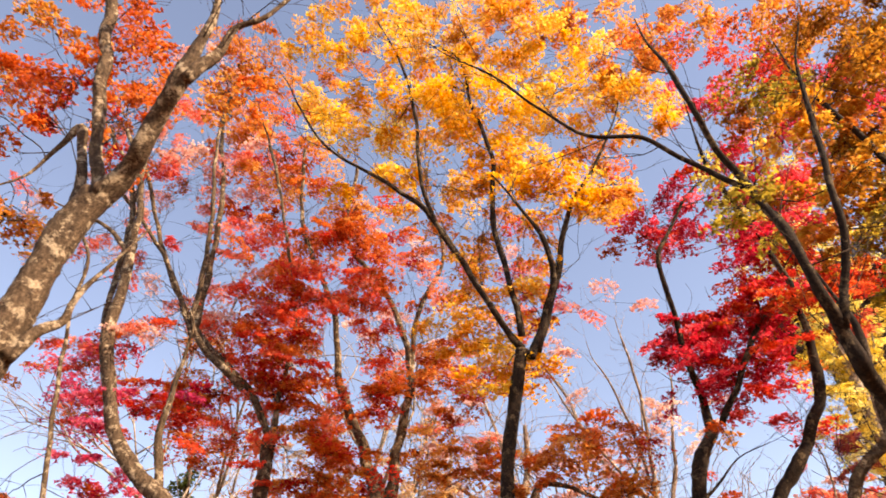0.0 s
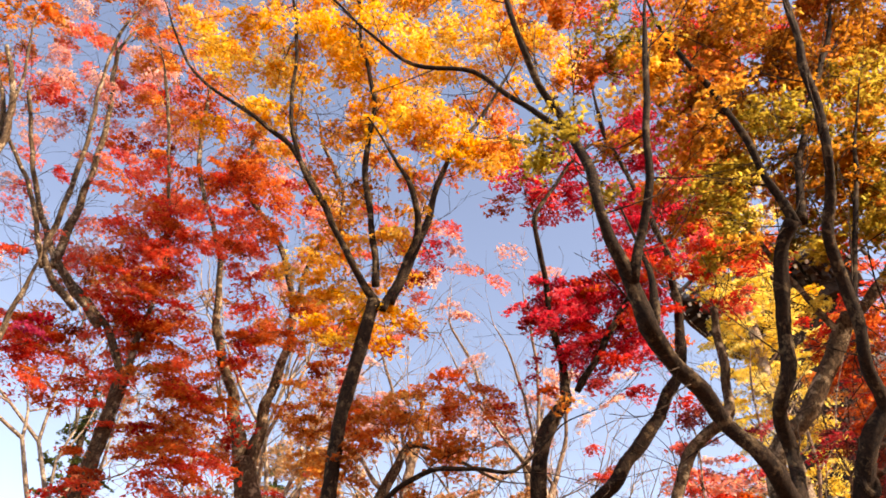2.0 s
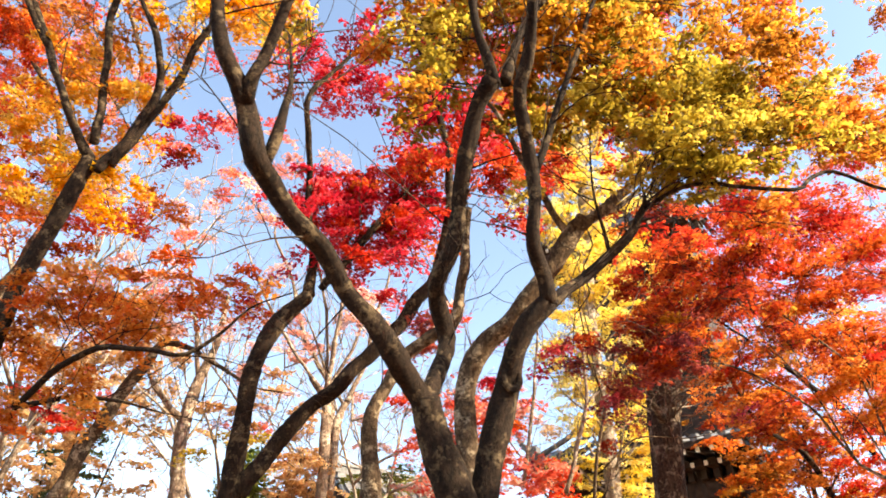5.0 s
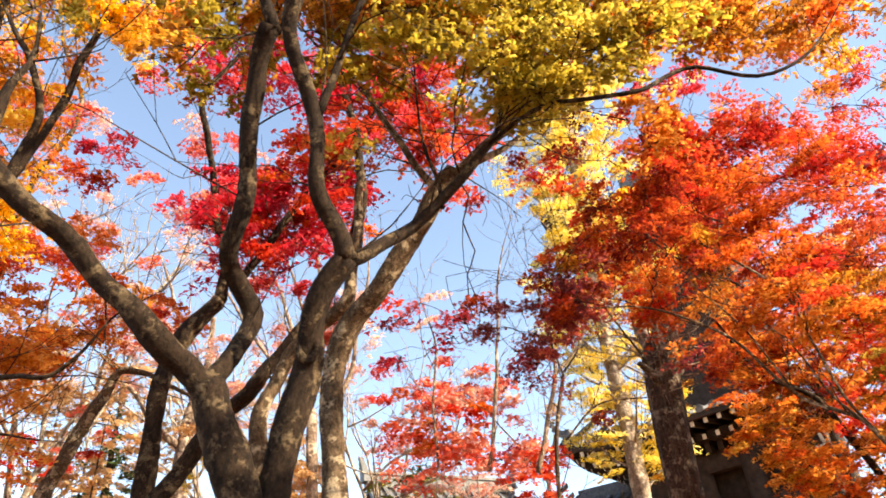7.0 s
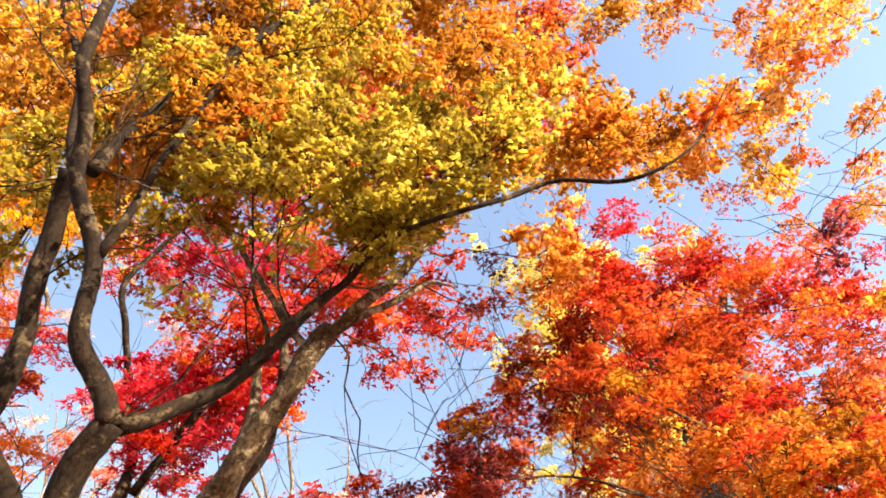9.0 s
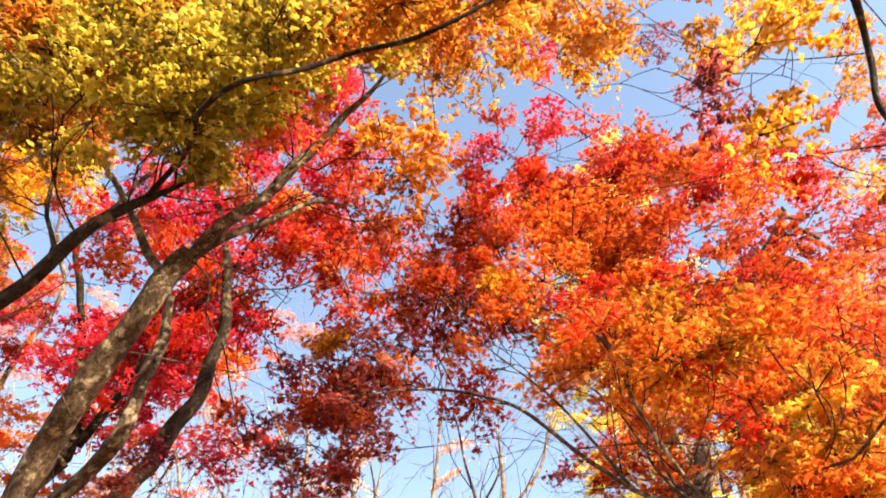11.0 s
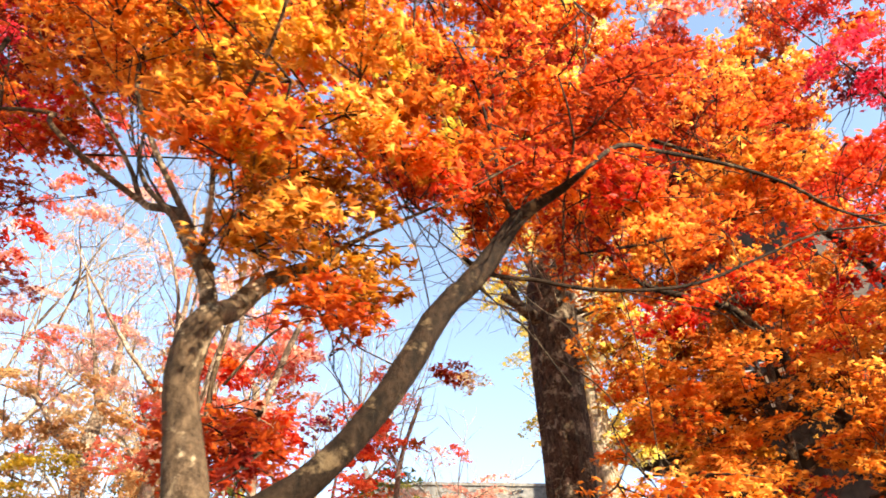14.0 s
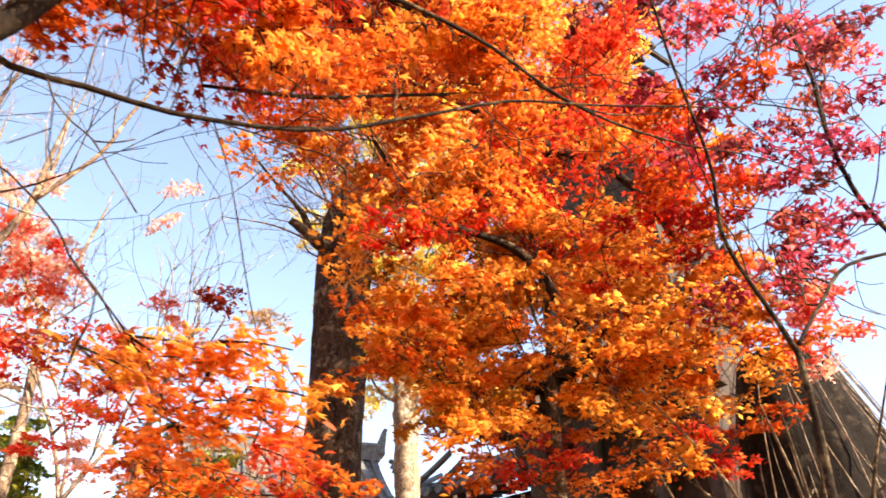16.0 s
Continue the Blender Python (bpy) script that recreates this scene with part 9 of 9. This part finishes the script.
limb(pink_maple, "trunk", (8.60, 13.60, -0.15, 0.056), (8.60, 13.60, 0.25, 0.047), (8.60, 13.60, 2.65, 0.041), (8.60, 13.60, 4.42, 0.039), (8.66, 13.60, 4.95, 0.033), (8.94, 13.60, 5.80, 0.021))
limb(pink_maple, "limb", (8.66, 13.60, 4.88, 0.023), (8.36, 13.60, 5.42, 0.018), (7.96, 13.60, 5.94, 0.014))
crown(pink_maple, 0.11, [(8.39, 13.89, 5.33, 0.38, 0.64, 0.22, "pinkred", 0.7),
    (8.43, 13.94, 4.85, 0.40, 0.64, 0.21, "red", 0.6),
    (8.42, 13.84, 5.20, 0.39, 0.64, 0.21, "red", 0.6),
    (7.02, 13.21, 5.36, 0.28, 0.64, 0.25, "red", 0.6),
    (6.98, 13.47, 5.55, 0.28, 0.64, 0.25, "red", 0.6),
    (7.28, 12.91, 5.27, 0.28, 0.63, 0.25, "red", 0.6),
    (7.92, 15.06, 5.04, 0.33, 0.64, 0.26, "red", 0.5),
    (7.97, 15.00, 5.60, 0.31, 0.64, 0.26, "red", 0.5)])
bare_maple = tree("maple_tree", "bare sapling with thin forked twigs", (7.9, 10.2), BARK_PALE)
limb(bare_maple, "trunk", (7.90, 10.20, -0.15, 0.037), (7.90, 10.20, 0.25, 0.030), (7.90, 10.20, 2.39, 0.027), (7.90, 10.20, 3.99, 0.025), (7.95, 10.10, 4.46, 0.024), (8.14, 10.00, 5.19, 0.020))
limb(bare_maple, "limb", (8.14, 10.00, 5.19, 0.016), (8.05, 10.00, 5.73, 0.013), (7.99, 9.90, 6.25, 0.009))
limb(bare_maple, "limb", (8.15, 10.00, 5.22, 0.014), (8.36, 9.90, 5.47, 0.010), (8.40, 9.90, 5.59, 0.008))
limb(bare_maple, "limb", (8.05, 10.10, 4.39, 0.013), (8.49, 10.00, 4.77, 0.011), (9.20, 9.80, 4.77, 0.007))
crown(bare_maple, 0.11, [(6.70, 12.04, 5.86, 0.29, 0.56, 0.17, "pinkred", 0.5),
    (6.71, 12.41, 6.11, 0.29, 0.52, 0.17, "pinkred", 0.5),
    (7.37, 12.11, 5.98, 0.29, 0.51, 0.17, "pinkred", 0.5),
    (7.41, 12.40, 6.18, 0.29, 0.56, 0.17, "pinkred", 0.5),
    (7.01, 11.70, 5.55, 0.24, 0.56, 0.15, "pinkred", 0.5),
    (7.12, 11.85, 5.76, 0.24, 0.55, 0.15, "pinkred", 0.5),
    (7.58, 11.94, 5.58, 0.24, 0.56, 0.15, "pinkred", 0.5),
    (7.63, 11.91, 5.85, 0.24, 0.56, 0.15, "pinkred", 0.5)])


# ---- shrubs and conifers ----
def shrub(name, label, centre, radius, height, colour, leaf=0.09, cover=2.2, category="shrub"):
    """A dense evergreen bush: stems from the ground and a leafy mass with an uneven outline."""
    ob = tree(name, label, centre)
    ob["category"] = category
    rng = np.random.default_rng(int(abs(centre[0] * 31 + centre[1] * 17)))
    for k in range(4):
        a = k * 1.6 + 0.4
        x, y = centre[0] + math.cos(a) * radius * 0.4, centre[1] + math.sin(a) * radius * 0.4
        limb(ob, "trunk" if k == 0 else "stem", (*centre, -0.1, 0.05), ((centre[0] + x) / 2, (centre[1] + y) / 2, height * 0.4, 0.035), (x, y, height * 0.8, 0.015))
    blobs = []
    for k in range(9):
        a, r = rng.uniform(0, 6.28), radius * rng.uniform(0.1, 0.65)
        blobs.append((centre[0] + math.cos(a) * r, centre[1] + math.sin(a) * r, height * rng.uniform(0.55, 0.92), radius * 0.5, radius * 0.5, height * 0.16, colour, cover))
    crown(ob, leaf, blobs, flat=0.4)
    return ob


def conifer(label, centre, height, radius):
    """A dark pointed conifer with drooping whorls."""
    ob = tree("conifer", label, centre)
    x, y = centre
    limb(ob, "trunk", (x, y, -0.1, 0.3), (x, y, height * 0.5, 0.18), (x, y, height, 0.03))
    rng = np.random.default_rng(int(height * 10))
    blobs = []
    for k in range(13):
        u = k / 12
        a, r = k * 2.4, radius * (1 - u) * 0.6
        blobs.append((x + math.cos(a) * r, y + math.sin(a) * r, height * (0.35 + 0.63 * u), radius * (1.02 - u) * 0.7, radius * (1.02 - u) * 0.7, height * 0.06, "conifer", 2.4))
    crown(ob, 0.22, blobs, flat=0.5)
    return ob

def bare_tree(label, base, height, seed, colour, cover):
    """A far tree, its fine branches forking again and again, with a few leaves left at the tips."""
    # the pale bark carries the sunlight on the far twigs in its colour
    ob = tree("tree", label, base, BARK_SUNLIT_CREAM)
    rng = np.random.default_rng(seed)
    x, y = base
    fork = height * 0.38
    limb(ob, "trunk", (x, y, -0.1, height * 0.011), (x + 0.1, y, fork * 0.5, height * 0.009), (x + rng.normal(0, 0.2), y, fork, height * 0.008))
    start = WOOD[ob][0][-1]
    V, Q, C, at, tips = [], [], [], 0, []
    todo = [(start[:3], np.array([rng.normal(0, 0.35), rng.normal(0, 0.35), 1.0]), height * 0.24, height * 0.0055, 0) for k in range(3)]
    while todo:
        p, d, run, r, level = todo.pop()
        d = d / np.linalg.norm(d)
        q1 = p + d * run * 0.5 + rng.normal(0, 0.05, 3) * run
        q2 = p + d * run + rng.normal(0, 0.09, 3) * run
        v, qd, cp = tube(spline([(*p, r), (*q1, r * 0.8), (*q2, r * 0.6)], run / 4), 4, rng)
        V.append(v), Q.append(qd + at), C.append(cp + at)
        at += len(v)
        if level == 4:
            tips.append(q2)
            continue
        for k in range(3):
            turn_by = rng.normal(0, 0.42 + 0.05 * level, 3) + [0, 0, 0.12]
            todo.append((q1 if k == 2 else q2, d + turn_by, run * rng.uniform(0.6, 0.8), r * 0.58, level + 1))
    work = mesh_object("branchwork", np.concatenate(V) - np.array(ob.location), [np.concatenate(Q), np.concatenate(C)], [BARK_SUNLIT_CREAM], ob, smooth=True)
    work["kind"] = "stuff"
    tips = np.array(tips)
    pick = tips[rng.permutation(len(tips))[:12]]
    crown(ob, 0.11, [(*p, 0.8, 0.8, 0.4, colour, cover) for p in pick], twigs=False)
    return ob


for k, (x, y, h, colour, cover) in enumerate(((-5.5, 18.5, 15, "orange", 0.5), (-1.0, 17.0, 14, "blush", 0.35), (2.6, 19.0, 12, "blush", 0.3),
                                              (5.4, 17.5, 10, "blush", 0.3), (7.4, 19.5, 8, "blush", 0.3), (-4.0, 23.5, 14, "tan", 0.4))):
    bare_tree("tall pale tree with fine twigs and sparse " + {"blush": "salmon", "orange": "orange", "tan": "tan"}[colour] + " leaves", (x, y), h, 40 + k, colour, cover)

shrub("evergreen_bush", "rounded yellow-green evergreen bush", (6.5, 19.9), 1.7, 7.2, "moss", 0.18)
shrub("evergreen_bush", "small rounded evergreen bush", (3.4, 19.9), 0.9, 7.9, "moss", 0.18)
shrub("green_shrub", "low green shrub among bare stems", (14.5, 10.9), 0.5, 2.6, "moss", 0.1)
shrub("dry_bush", "dry tan bush beyond the maples", (4.4, 15.4), 1.0, 6.6, "tan", 0.12, 1.8)
shrub("tan_thicket", "tan half-bare thicket of thin twigs", (-1.2, 20.5), 3.6, 10.6, "tan", 0.2, 0.7, "thicket")
conifer("dark green conifer behind the maples", (-6.9, 20.5), 12.5, 1.9)
conifer("dark green conifer in the distance", (-1.9, 24.0), 11.5, 2.0)

# the knot hole of the crooked maple
knot = bmesh.new()
rim = [[knot.verts.new((0.055 + 0.022 * math.cos(b)) * Vector((math.cos(a), 0, math.sin(a) * 1.35)) + Vector((0, -0.022 * math.sin(b), 0))) for b in [k * math.pi / 4 for k in range(8)]] for a in [k * math.pi / 8 for k in range(16)]]
for i in range(16):
    for k in range(8):
        knot.faces.new((rim[i][k], rim[i][(k + 1) % 8], rim[(i + 1) % 16][(k + 1) % 8], rim[(i + 1) % 16][k]))
knot_ring = part("knot_hole", knot, BARK_DARK, knotted_maple, "rounded rim of bark round a dark hole")
bough = min(np.concatenate(WOOD[knotted_maple]), key=lambda r: abs(r[0] - 5.52) + abs(r[2] - 3.51))
knot_ring.location = Vector((bough[0], bough[1] - bough[3] * 0.97, bough[2])) - knotted_maple.location


# ---- temple gate ----
def eave_side(gate, origin, turn, length, run, rise, upturn):
    """One side of a tiled roof over the gate: boarded slope, rows of round tiles, two tiers of rafters with white tips."""
    frame_m = Matrix.Translation(origin) @ Matrix.Rotation(radians(turn), 4, "Z")

    def lift(s):
        e = max(0.0, abs(s / length - 0.5) * 2 - 0.55) / 0.45
        return upturn * e * e

    def slope(v):
        return rise * (0.72 * v / run + 0.28 * (v / run) ** 2)

    n, m = 40, 6
    for name, top, mat in (("roof_slope", 0.0, TILE), ("soffit", -0.12, TIMBER)):
        bm = bmesh.new()
        grid = [[bm.verts.new((min(max(length * i / n, run * j / m * 0.9), length - run * j / m * 0.9), run * j / m, slope(run * j / m) + lift(length * i / n) * (1 - j / m) + top)) for i in range(n + 1)] for j in range(m + 1)]
        for j in range(m):
            for i in range(n):
                q = (grid[j][i], grid[j][i + 1], grid[j + 1][i + 1], grid[j + 1][i])
                bm.faces.new(q if top == 0.0 else q[::-1])
        part(name, bm, mat, gate).matrix_local = frame_m
    # one row of round tiles with its disc at the eave
    bm = bmesh.new()
    rows = [(0, run * j / m, slope(run * j / m) + 0.03) for j in range(m + 1)]
    rings = []
    for j, (x, v, z) in enumerate(rows):
        rings.append([bm.verts.new((x + 0.085 * math.cos(a), v, z + 0.085 * math.sin(a))) for a in [math.pi * k / 4 for k in range(-1, 6)]])
    for a, b in zip(rings[:-1], rings[1:]):
        for k in range(6):
            bm.faces.new((a[k], a[k + 1], b[k + 1], b[k]))
    bmesh.ops.create_cone(bm, cap_ends=True, segments=12, radius1=0.11, radius2=0.11, depth=0.06, matrix=Matrix.Translation((0, -0.02, 0.05)) @ Matrix.Rotation(radians(90), 4, "X"))
    tile_mesh = bpy.data.meshes.new("cover_tile")
    bm.to_mesh(tile_mesh), bm.free()
    tile_mesh.materials.append(TILE)
    # one rafter, its end painted white
    beam = bpy.data.meshes.new("rafter")
    bm = bmesh.new()
    box(bm, (0.10, run * 0.9, 0.13), Matrix.Translation((0, run * 0.45 + 0.012, 0)))
    box(bm, (0.102, 0.02, 0.132))
    bm.faces.ensure_lookup_table()
    for k, fc in enumerate(bm.faces):
        fc.material_index = 1 if k >= 6 else 0
    bm.to_mesh(beam), bm.free()
    beam.materials.append(TIMBER), beam.materials.append(WHITEWASH)
    count = int(length / 0.36)
    for i in range(count):
        s = length * (i + 0.5) / count
        ob = new("cover_tile", tile_mesh)
        ob.parent = gate
        ob.matrix_local = frame_m @ Matrix.Translation((s, 0, lift(s)))
        for tier, (back, drop) in enumerate(((0.15, -0.22), (0.75, -0.42))):
            ob = new("rafter", beam)
            ob.parent = gate
            ob.matrix_local = frame_m @ Matrix.Translation((s, back, lift(s) * 0.9 + drop)) @ Matrix.Rotation(math.atan2(rise * 0.45, run), 4, "X")
    bm = bmesh.new()
    ends = [[bm.verts.new((length * i / 20, y, lift(length * i / 20) + z)) for y, z in ((-0.02, -0.03), (0.10, -0.03), (0.10, -0.17), (-0.02, -0.17))] for i in range(21)]
    for a, b in zip(ends[:-1], ends[1:]):
        for k in range(4):
            bm.faces.new((a[k], a[(k + 1) % 4], b[(k + 1) % 4], b[k]))
    bm.faces.new(ends[0][::-1]), bm.faces.new(ends[-1])
    part("eave_board", bm, TIMBER, gate).matrix_local = frame_m
    # the upturned ornament on the corner
    bm = bmesh.new()
    for k in range(7):
        box(bm, (0.16 - 0.015 * k, 0.28, 0.22 - 0.02 * k), Matrix.Translation((0.25 - 0.13 * k + 0.02 * k * k * 0.3, 0.2, lift(0) + 0.22 + 0.015 * k * k)) @ Matrix.Rotation(radians(8 * k), 4, "Y"))
    horn = part("corner_ornament", bm, TILE, gate, "upturned grey tile ornament")
    horn.matrix_local = frame_m


def temple_gate(place, turn):
    """A two-storeyed temple gate of dark timber under grey tiles; place is the lower eave's left front corner on the ground plan."""
    gate = tagged(new("temple_gate"), "two-storeyed dark timber temple gate with grey tiled roofs", "gate")
    gate.matrix_world = Matrix.Translation(place) @ Matrix.Rotation(radians(turn), 4, "Z")
    length, depth, out = 7.8, 7.0, 1.9
    lower, upper = 8.0, 15.9
    for origin, a, n in (((0, 0, lower), 0, length), ((0, depth, lower), -90, depth)):
        eave_side(gate, origin, a, n, out, 0.7, 0.45)
    for origin, a, n in (((0.5, 0.6, upper), 0, length - 1.0), ((0.5, depth - 0.6, upper), -90, depth - 1.2)):
        eave_side(gate, origin, a, n, out, 1.0, 0.8)
    x0, x1, y0, y1 = out, length - out, out, depth - out
    for name, z0, z1, inset in (("lower_wall", 0.0, lower + 0.5, 0.0), ("upper_wall", lower + 0.5, upper + 0.9, 0.25)):
        bm = bmesh.new()
        box(bm, (x1 - x0 - 2 * inset, y1 - y0 - 2 * inset, z1 - z0), Matrix.Translation(((x0 + x1) / 2, (y0 + y1) / 2, (z0 + z1) / 2)))
        part(name, bm, TIMBER, gate)
    for k in range(4):
        for y in (y0 - 0.25, y1 + 0.25):
            bm = bmesh.new()
            bmesh.ops.create_cone(bm, cap_ends=True, segments=20, radius1=0.29, radius2=0.25, depth=lower + 0.6, matrix=Matrix.Translation((x0 + (x1 - x0) * k / 3, y, (lower + 0.6) / 2)))
            part("column", bm, TIMBER, gate)
    for z, deep in ((lower - 0.9, 0.5), (lower - 2.2, 0.35), (upper - 1.0, 0.5)):
        bm = bmesh.new()
        box(bm, (x1 - x0 + 1.0, 0.3, deep), Matrix.Translation(((x0 + x1) / 2, y0 - 0.3, z)))
        part("tie_beam", bm, TIMBER, gate)
    for z in (lower - 0.35, upper - 0.35):
        for k in range(14):
            bm = bmesh.new()
            s = x0 - 0.3 + (x1 - x0 + 0.6) * k / 13
            box(bm, (0.24, 0.9, 0.18), Matrix.Translation((s, y0 - 0.6, z)))
            box(bm, (0.15, 0.55, 0.26), Matrix.Translation((s, y0 - 0.42, z - 0.23)))
            part("bracket", bm, TIMBER, gate)
    # the main roof over the upper storey
    bm = bmesh.new()
    a = [bm.verts.new(v) for v in ((2.2, 2.3, upper + 0.96), (length - 2.2, 2.3, upper + 0.96), (length - 2.2, depth - 2.3, upper + 0.96), (2.2, depth - 2.3, upper + 0.96))]
    r = [bm.verts.new(v) for v in ((2.8, depth / 2, upper + 2.4), (length - 2.8, depth / 2, upper + 2.4))]
    for q in ((a[0], a[1], r[1], r[0]), (a[2], a[3], r[0], r[1]), (a[1], a[2], r[1]), (a[3], a[0], r[0]), (a[3], a[2], a[1], a[0])):
        bm.faces.new(q)
    part("main_roof", bm, TILE, gate)
    bm = bmesh.new()
    box(bm, (length - 5.2, 0.4, 0.6), Matrix.Translation((length / 2, depth / 2, upper + 2.55)))
    part("ridge", bm, TILE, gate)
    return gate


def temple_wing(place, turn):
    """The low wing beside the gate: a tiled eave on a dark timber wall."""
    wing = tagged(new("temple_wing"), "low dark timber wing with a grey tiled roof beside the gate", "building")
    wing.matrix_world = Matrix.Translation(place) @ Matrix.Rotation(radians(turn), 4, "Z")
    eave = 6.9
    eave_side(wing, (0, 0, eave), 0, 4.6, 1.6, 0.7, 0.4)
    eave_side(wing, (0, 3.2, eave), -90, 3.2, 1.6, 0.7, 0.4)
    for name, size, at in (("wall", (2.4, 1.5, eave), (2.4, 2.4, eave / 2)), ("ridge", (1.7, 0.3, 0.4), (2.3, 1.6, eave + 0.85))):
        bm = bmesh.new()
        box(bm, size, Matrix.Translation(at))
        part(name, bm, TIMBER if name == "wall" else TILE, wing)
    return wing


def temple_hall(place, turn):
    """A far hall: a gabled roof of grey tiles with a stacked ridge and end ornaments over a pale wall."""
    hall = tagged(new("temple_hall"), "distant temple hall with a gabled grey tiled roof", "building")
    hall.matrix_world = Matrix.Translation(place) @ Matrix.Rotation(radians(turn), 4, "Z")
    wide, deep, eave, top = 4.6, 3.6, 6.2, 7.7
    bm = bmesh.new()
    box(bm, (wide - 0.8, deep - 1.2, eave + 0.1), Matrix.Translation((0, 0, (eave + 0.1) / 2)))
    part("wall", bm, WHITEWASH, hall)
    for side in (-1, 1):
        bm = bmesh.new()
        rows = [(side * deep / 2 * (1 - u), eave + (top - eave) * (0.7 * u + 0.3 * u * u)) for u in (0, 0.25, 0.5, 0.75, 1.0)]
        upper_row = [[bm.verts.new((x, y, z + dz)) for y, z in rows] for x, dz in ((-wide / 2, 0), (wide / 2, 0), (wide / 2, -0.14), (-wide / 2, -0.14))]
        for p, q in ((0, 1), (1, 2), (2, 3), (3, 0)):
            for k in range(4):
                bm.faces.new((upper_row[p][k], upper_row[q][k], upper_row[q][k + 1], upper_row[p][k + 1]))
        part("roof_slope", bm, TILE, hall)
        for k in range(15):
            x = -wide / 2 + 0.15 + (wide - 0.3) * k / 14
            bm = bmesh.new()
            for (y0, z0), (y1, z1) in zip(rows[:-1], rows[1:]):
                box(bm, (0.11, math.hypot(y1 - y0, z1 - z0), 0.09), Matrix.Translation((x, (y0 + y1) / 2, (z0 + z1) / 2 + 0.04)) @ Matrix.Rotation(math.atan2(z1 - z0, y1 - y0) if side < 0 else math.atan2(z0 - z1, y0 - y1), 4, "X"))
            part("cover_tile", bm, TILE, hall)
    bm = bmesh.new()
    box(bm, (wide + 0.1, 0.3, 0.34), Matrix.Translation((0, 0, top + 0.12)))
    box(bm, (wide + 0.1, 0.38, 0.08), Matrix.Translation((0, 0, top + 0.33)))
    part("ridge", bm, TILE, hall)
    for side in (-1, 1):
        bm = bmesh.new()
        for k in range(5):
            box(bm, (0.22 - 0.03 * k, 0.34 - 0.05 * k, 0.2), Matrix.Translation((side * (wide / 2 + 0.05 + 0.03 * k), 0, top + 0.2 + 0.13 * k)) @ Matrix.Rotation(radians(side * 7 * k), 4, "Y"))
        part("ridge_ornament", bm, TILE, hall)
    return hall


temple_gate((11.3, 21.9, 0.0), -47.0)
temple_wing((10.5, 24.9, 0.0), -37.0)
temple_hall((7.9, 23.2, 0.0), 20.0)

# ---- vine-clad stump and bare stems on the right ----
# the shade on the stump is painted in by its near-black bark
stump = tree("old_stump", "broad dark stump hung with pale dry vines", (14.75, 11.9), BARK_SHADED)
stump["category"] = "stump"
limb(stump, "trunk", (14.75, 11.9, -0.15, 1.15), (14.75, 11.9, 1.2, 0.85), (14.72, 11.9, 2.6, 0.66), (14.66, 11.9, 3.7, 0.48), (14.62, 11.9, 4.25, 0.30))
vine_rng = np.random.default_rng(3)
# vines take the pale bark that has sunlight put into its colour
BARK_OF[stump] = BARK_SUNLIT
for k in range(48):
    a = vine_rng.uniform(2.6, 6.9)
    w = vine_rng.normal(0, 0.2, 3)
    points = []
    for z, r in ((4.2, 0.34), (3.4, 0.60), (2.4, 0.76), (1.2, 0.98)):
        points.append((14.68 + math.cos(a + w[0] * (4 - z)) * r, 11.9 + math.sin(a + w[0] * (4 - z)) * r, z + w[1], 0.002 + 0.004 * vine_rng.random()))
    limb(stump, "vine", *points)
stems = tree("bare_shrub", "bare shrub with pale crooked stems", (13.9, 11.2), BARK_PALE)
stems["category"] = "shrub"
for k in range(13):
    a, lean = vine_rng.uniform(0, 6.28), vine_rng.uniform(0.3, 1.0)
    x, y = 13.9 + 0.12 * math.cos(a), 11.2 + 0.12 * math.sin(a)
    limb(stems, "stem", (x, y, -0.05, 0.022), (x + 0.3 * lean * math.cos(a), y + 0.3 * lean * math.sin(a), 1.5, 0.017),
         (x + 0.6 * lean * math.cos(a + 0.4), y + 0.6 * lean * math.sin(a + 0.4), 2.8, 0.012), (x + 1.1 * lean * math.cos(a), y + 1.1 * lean * math.sin(a), 3.3 + vine_rng.uniform(-0.3, 0.5), 0.005))
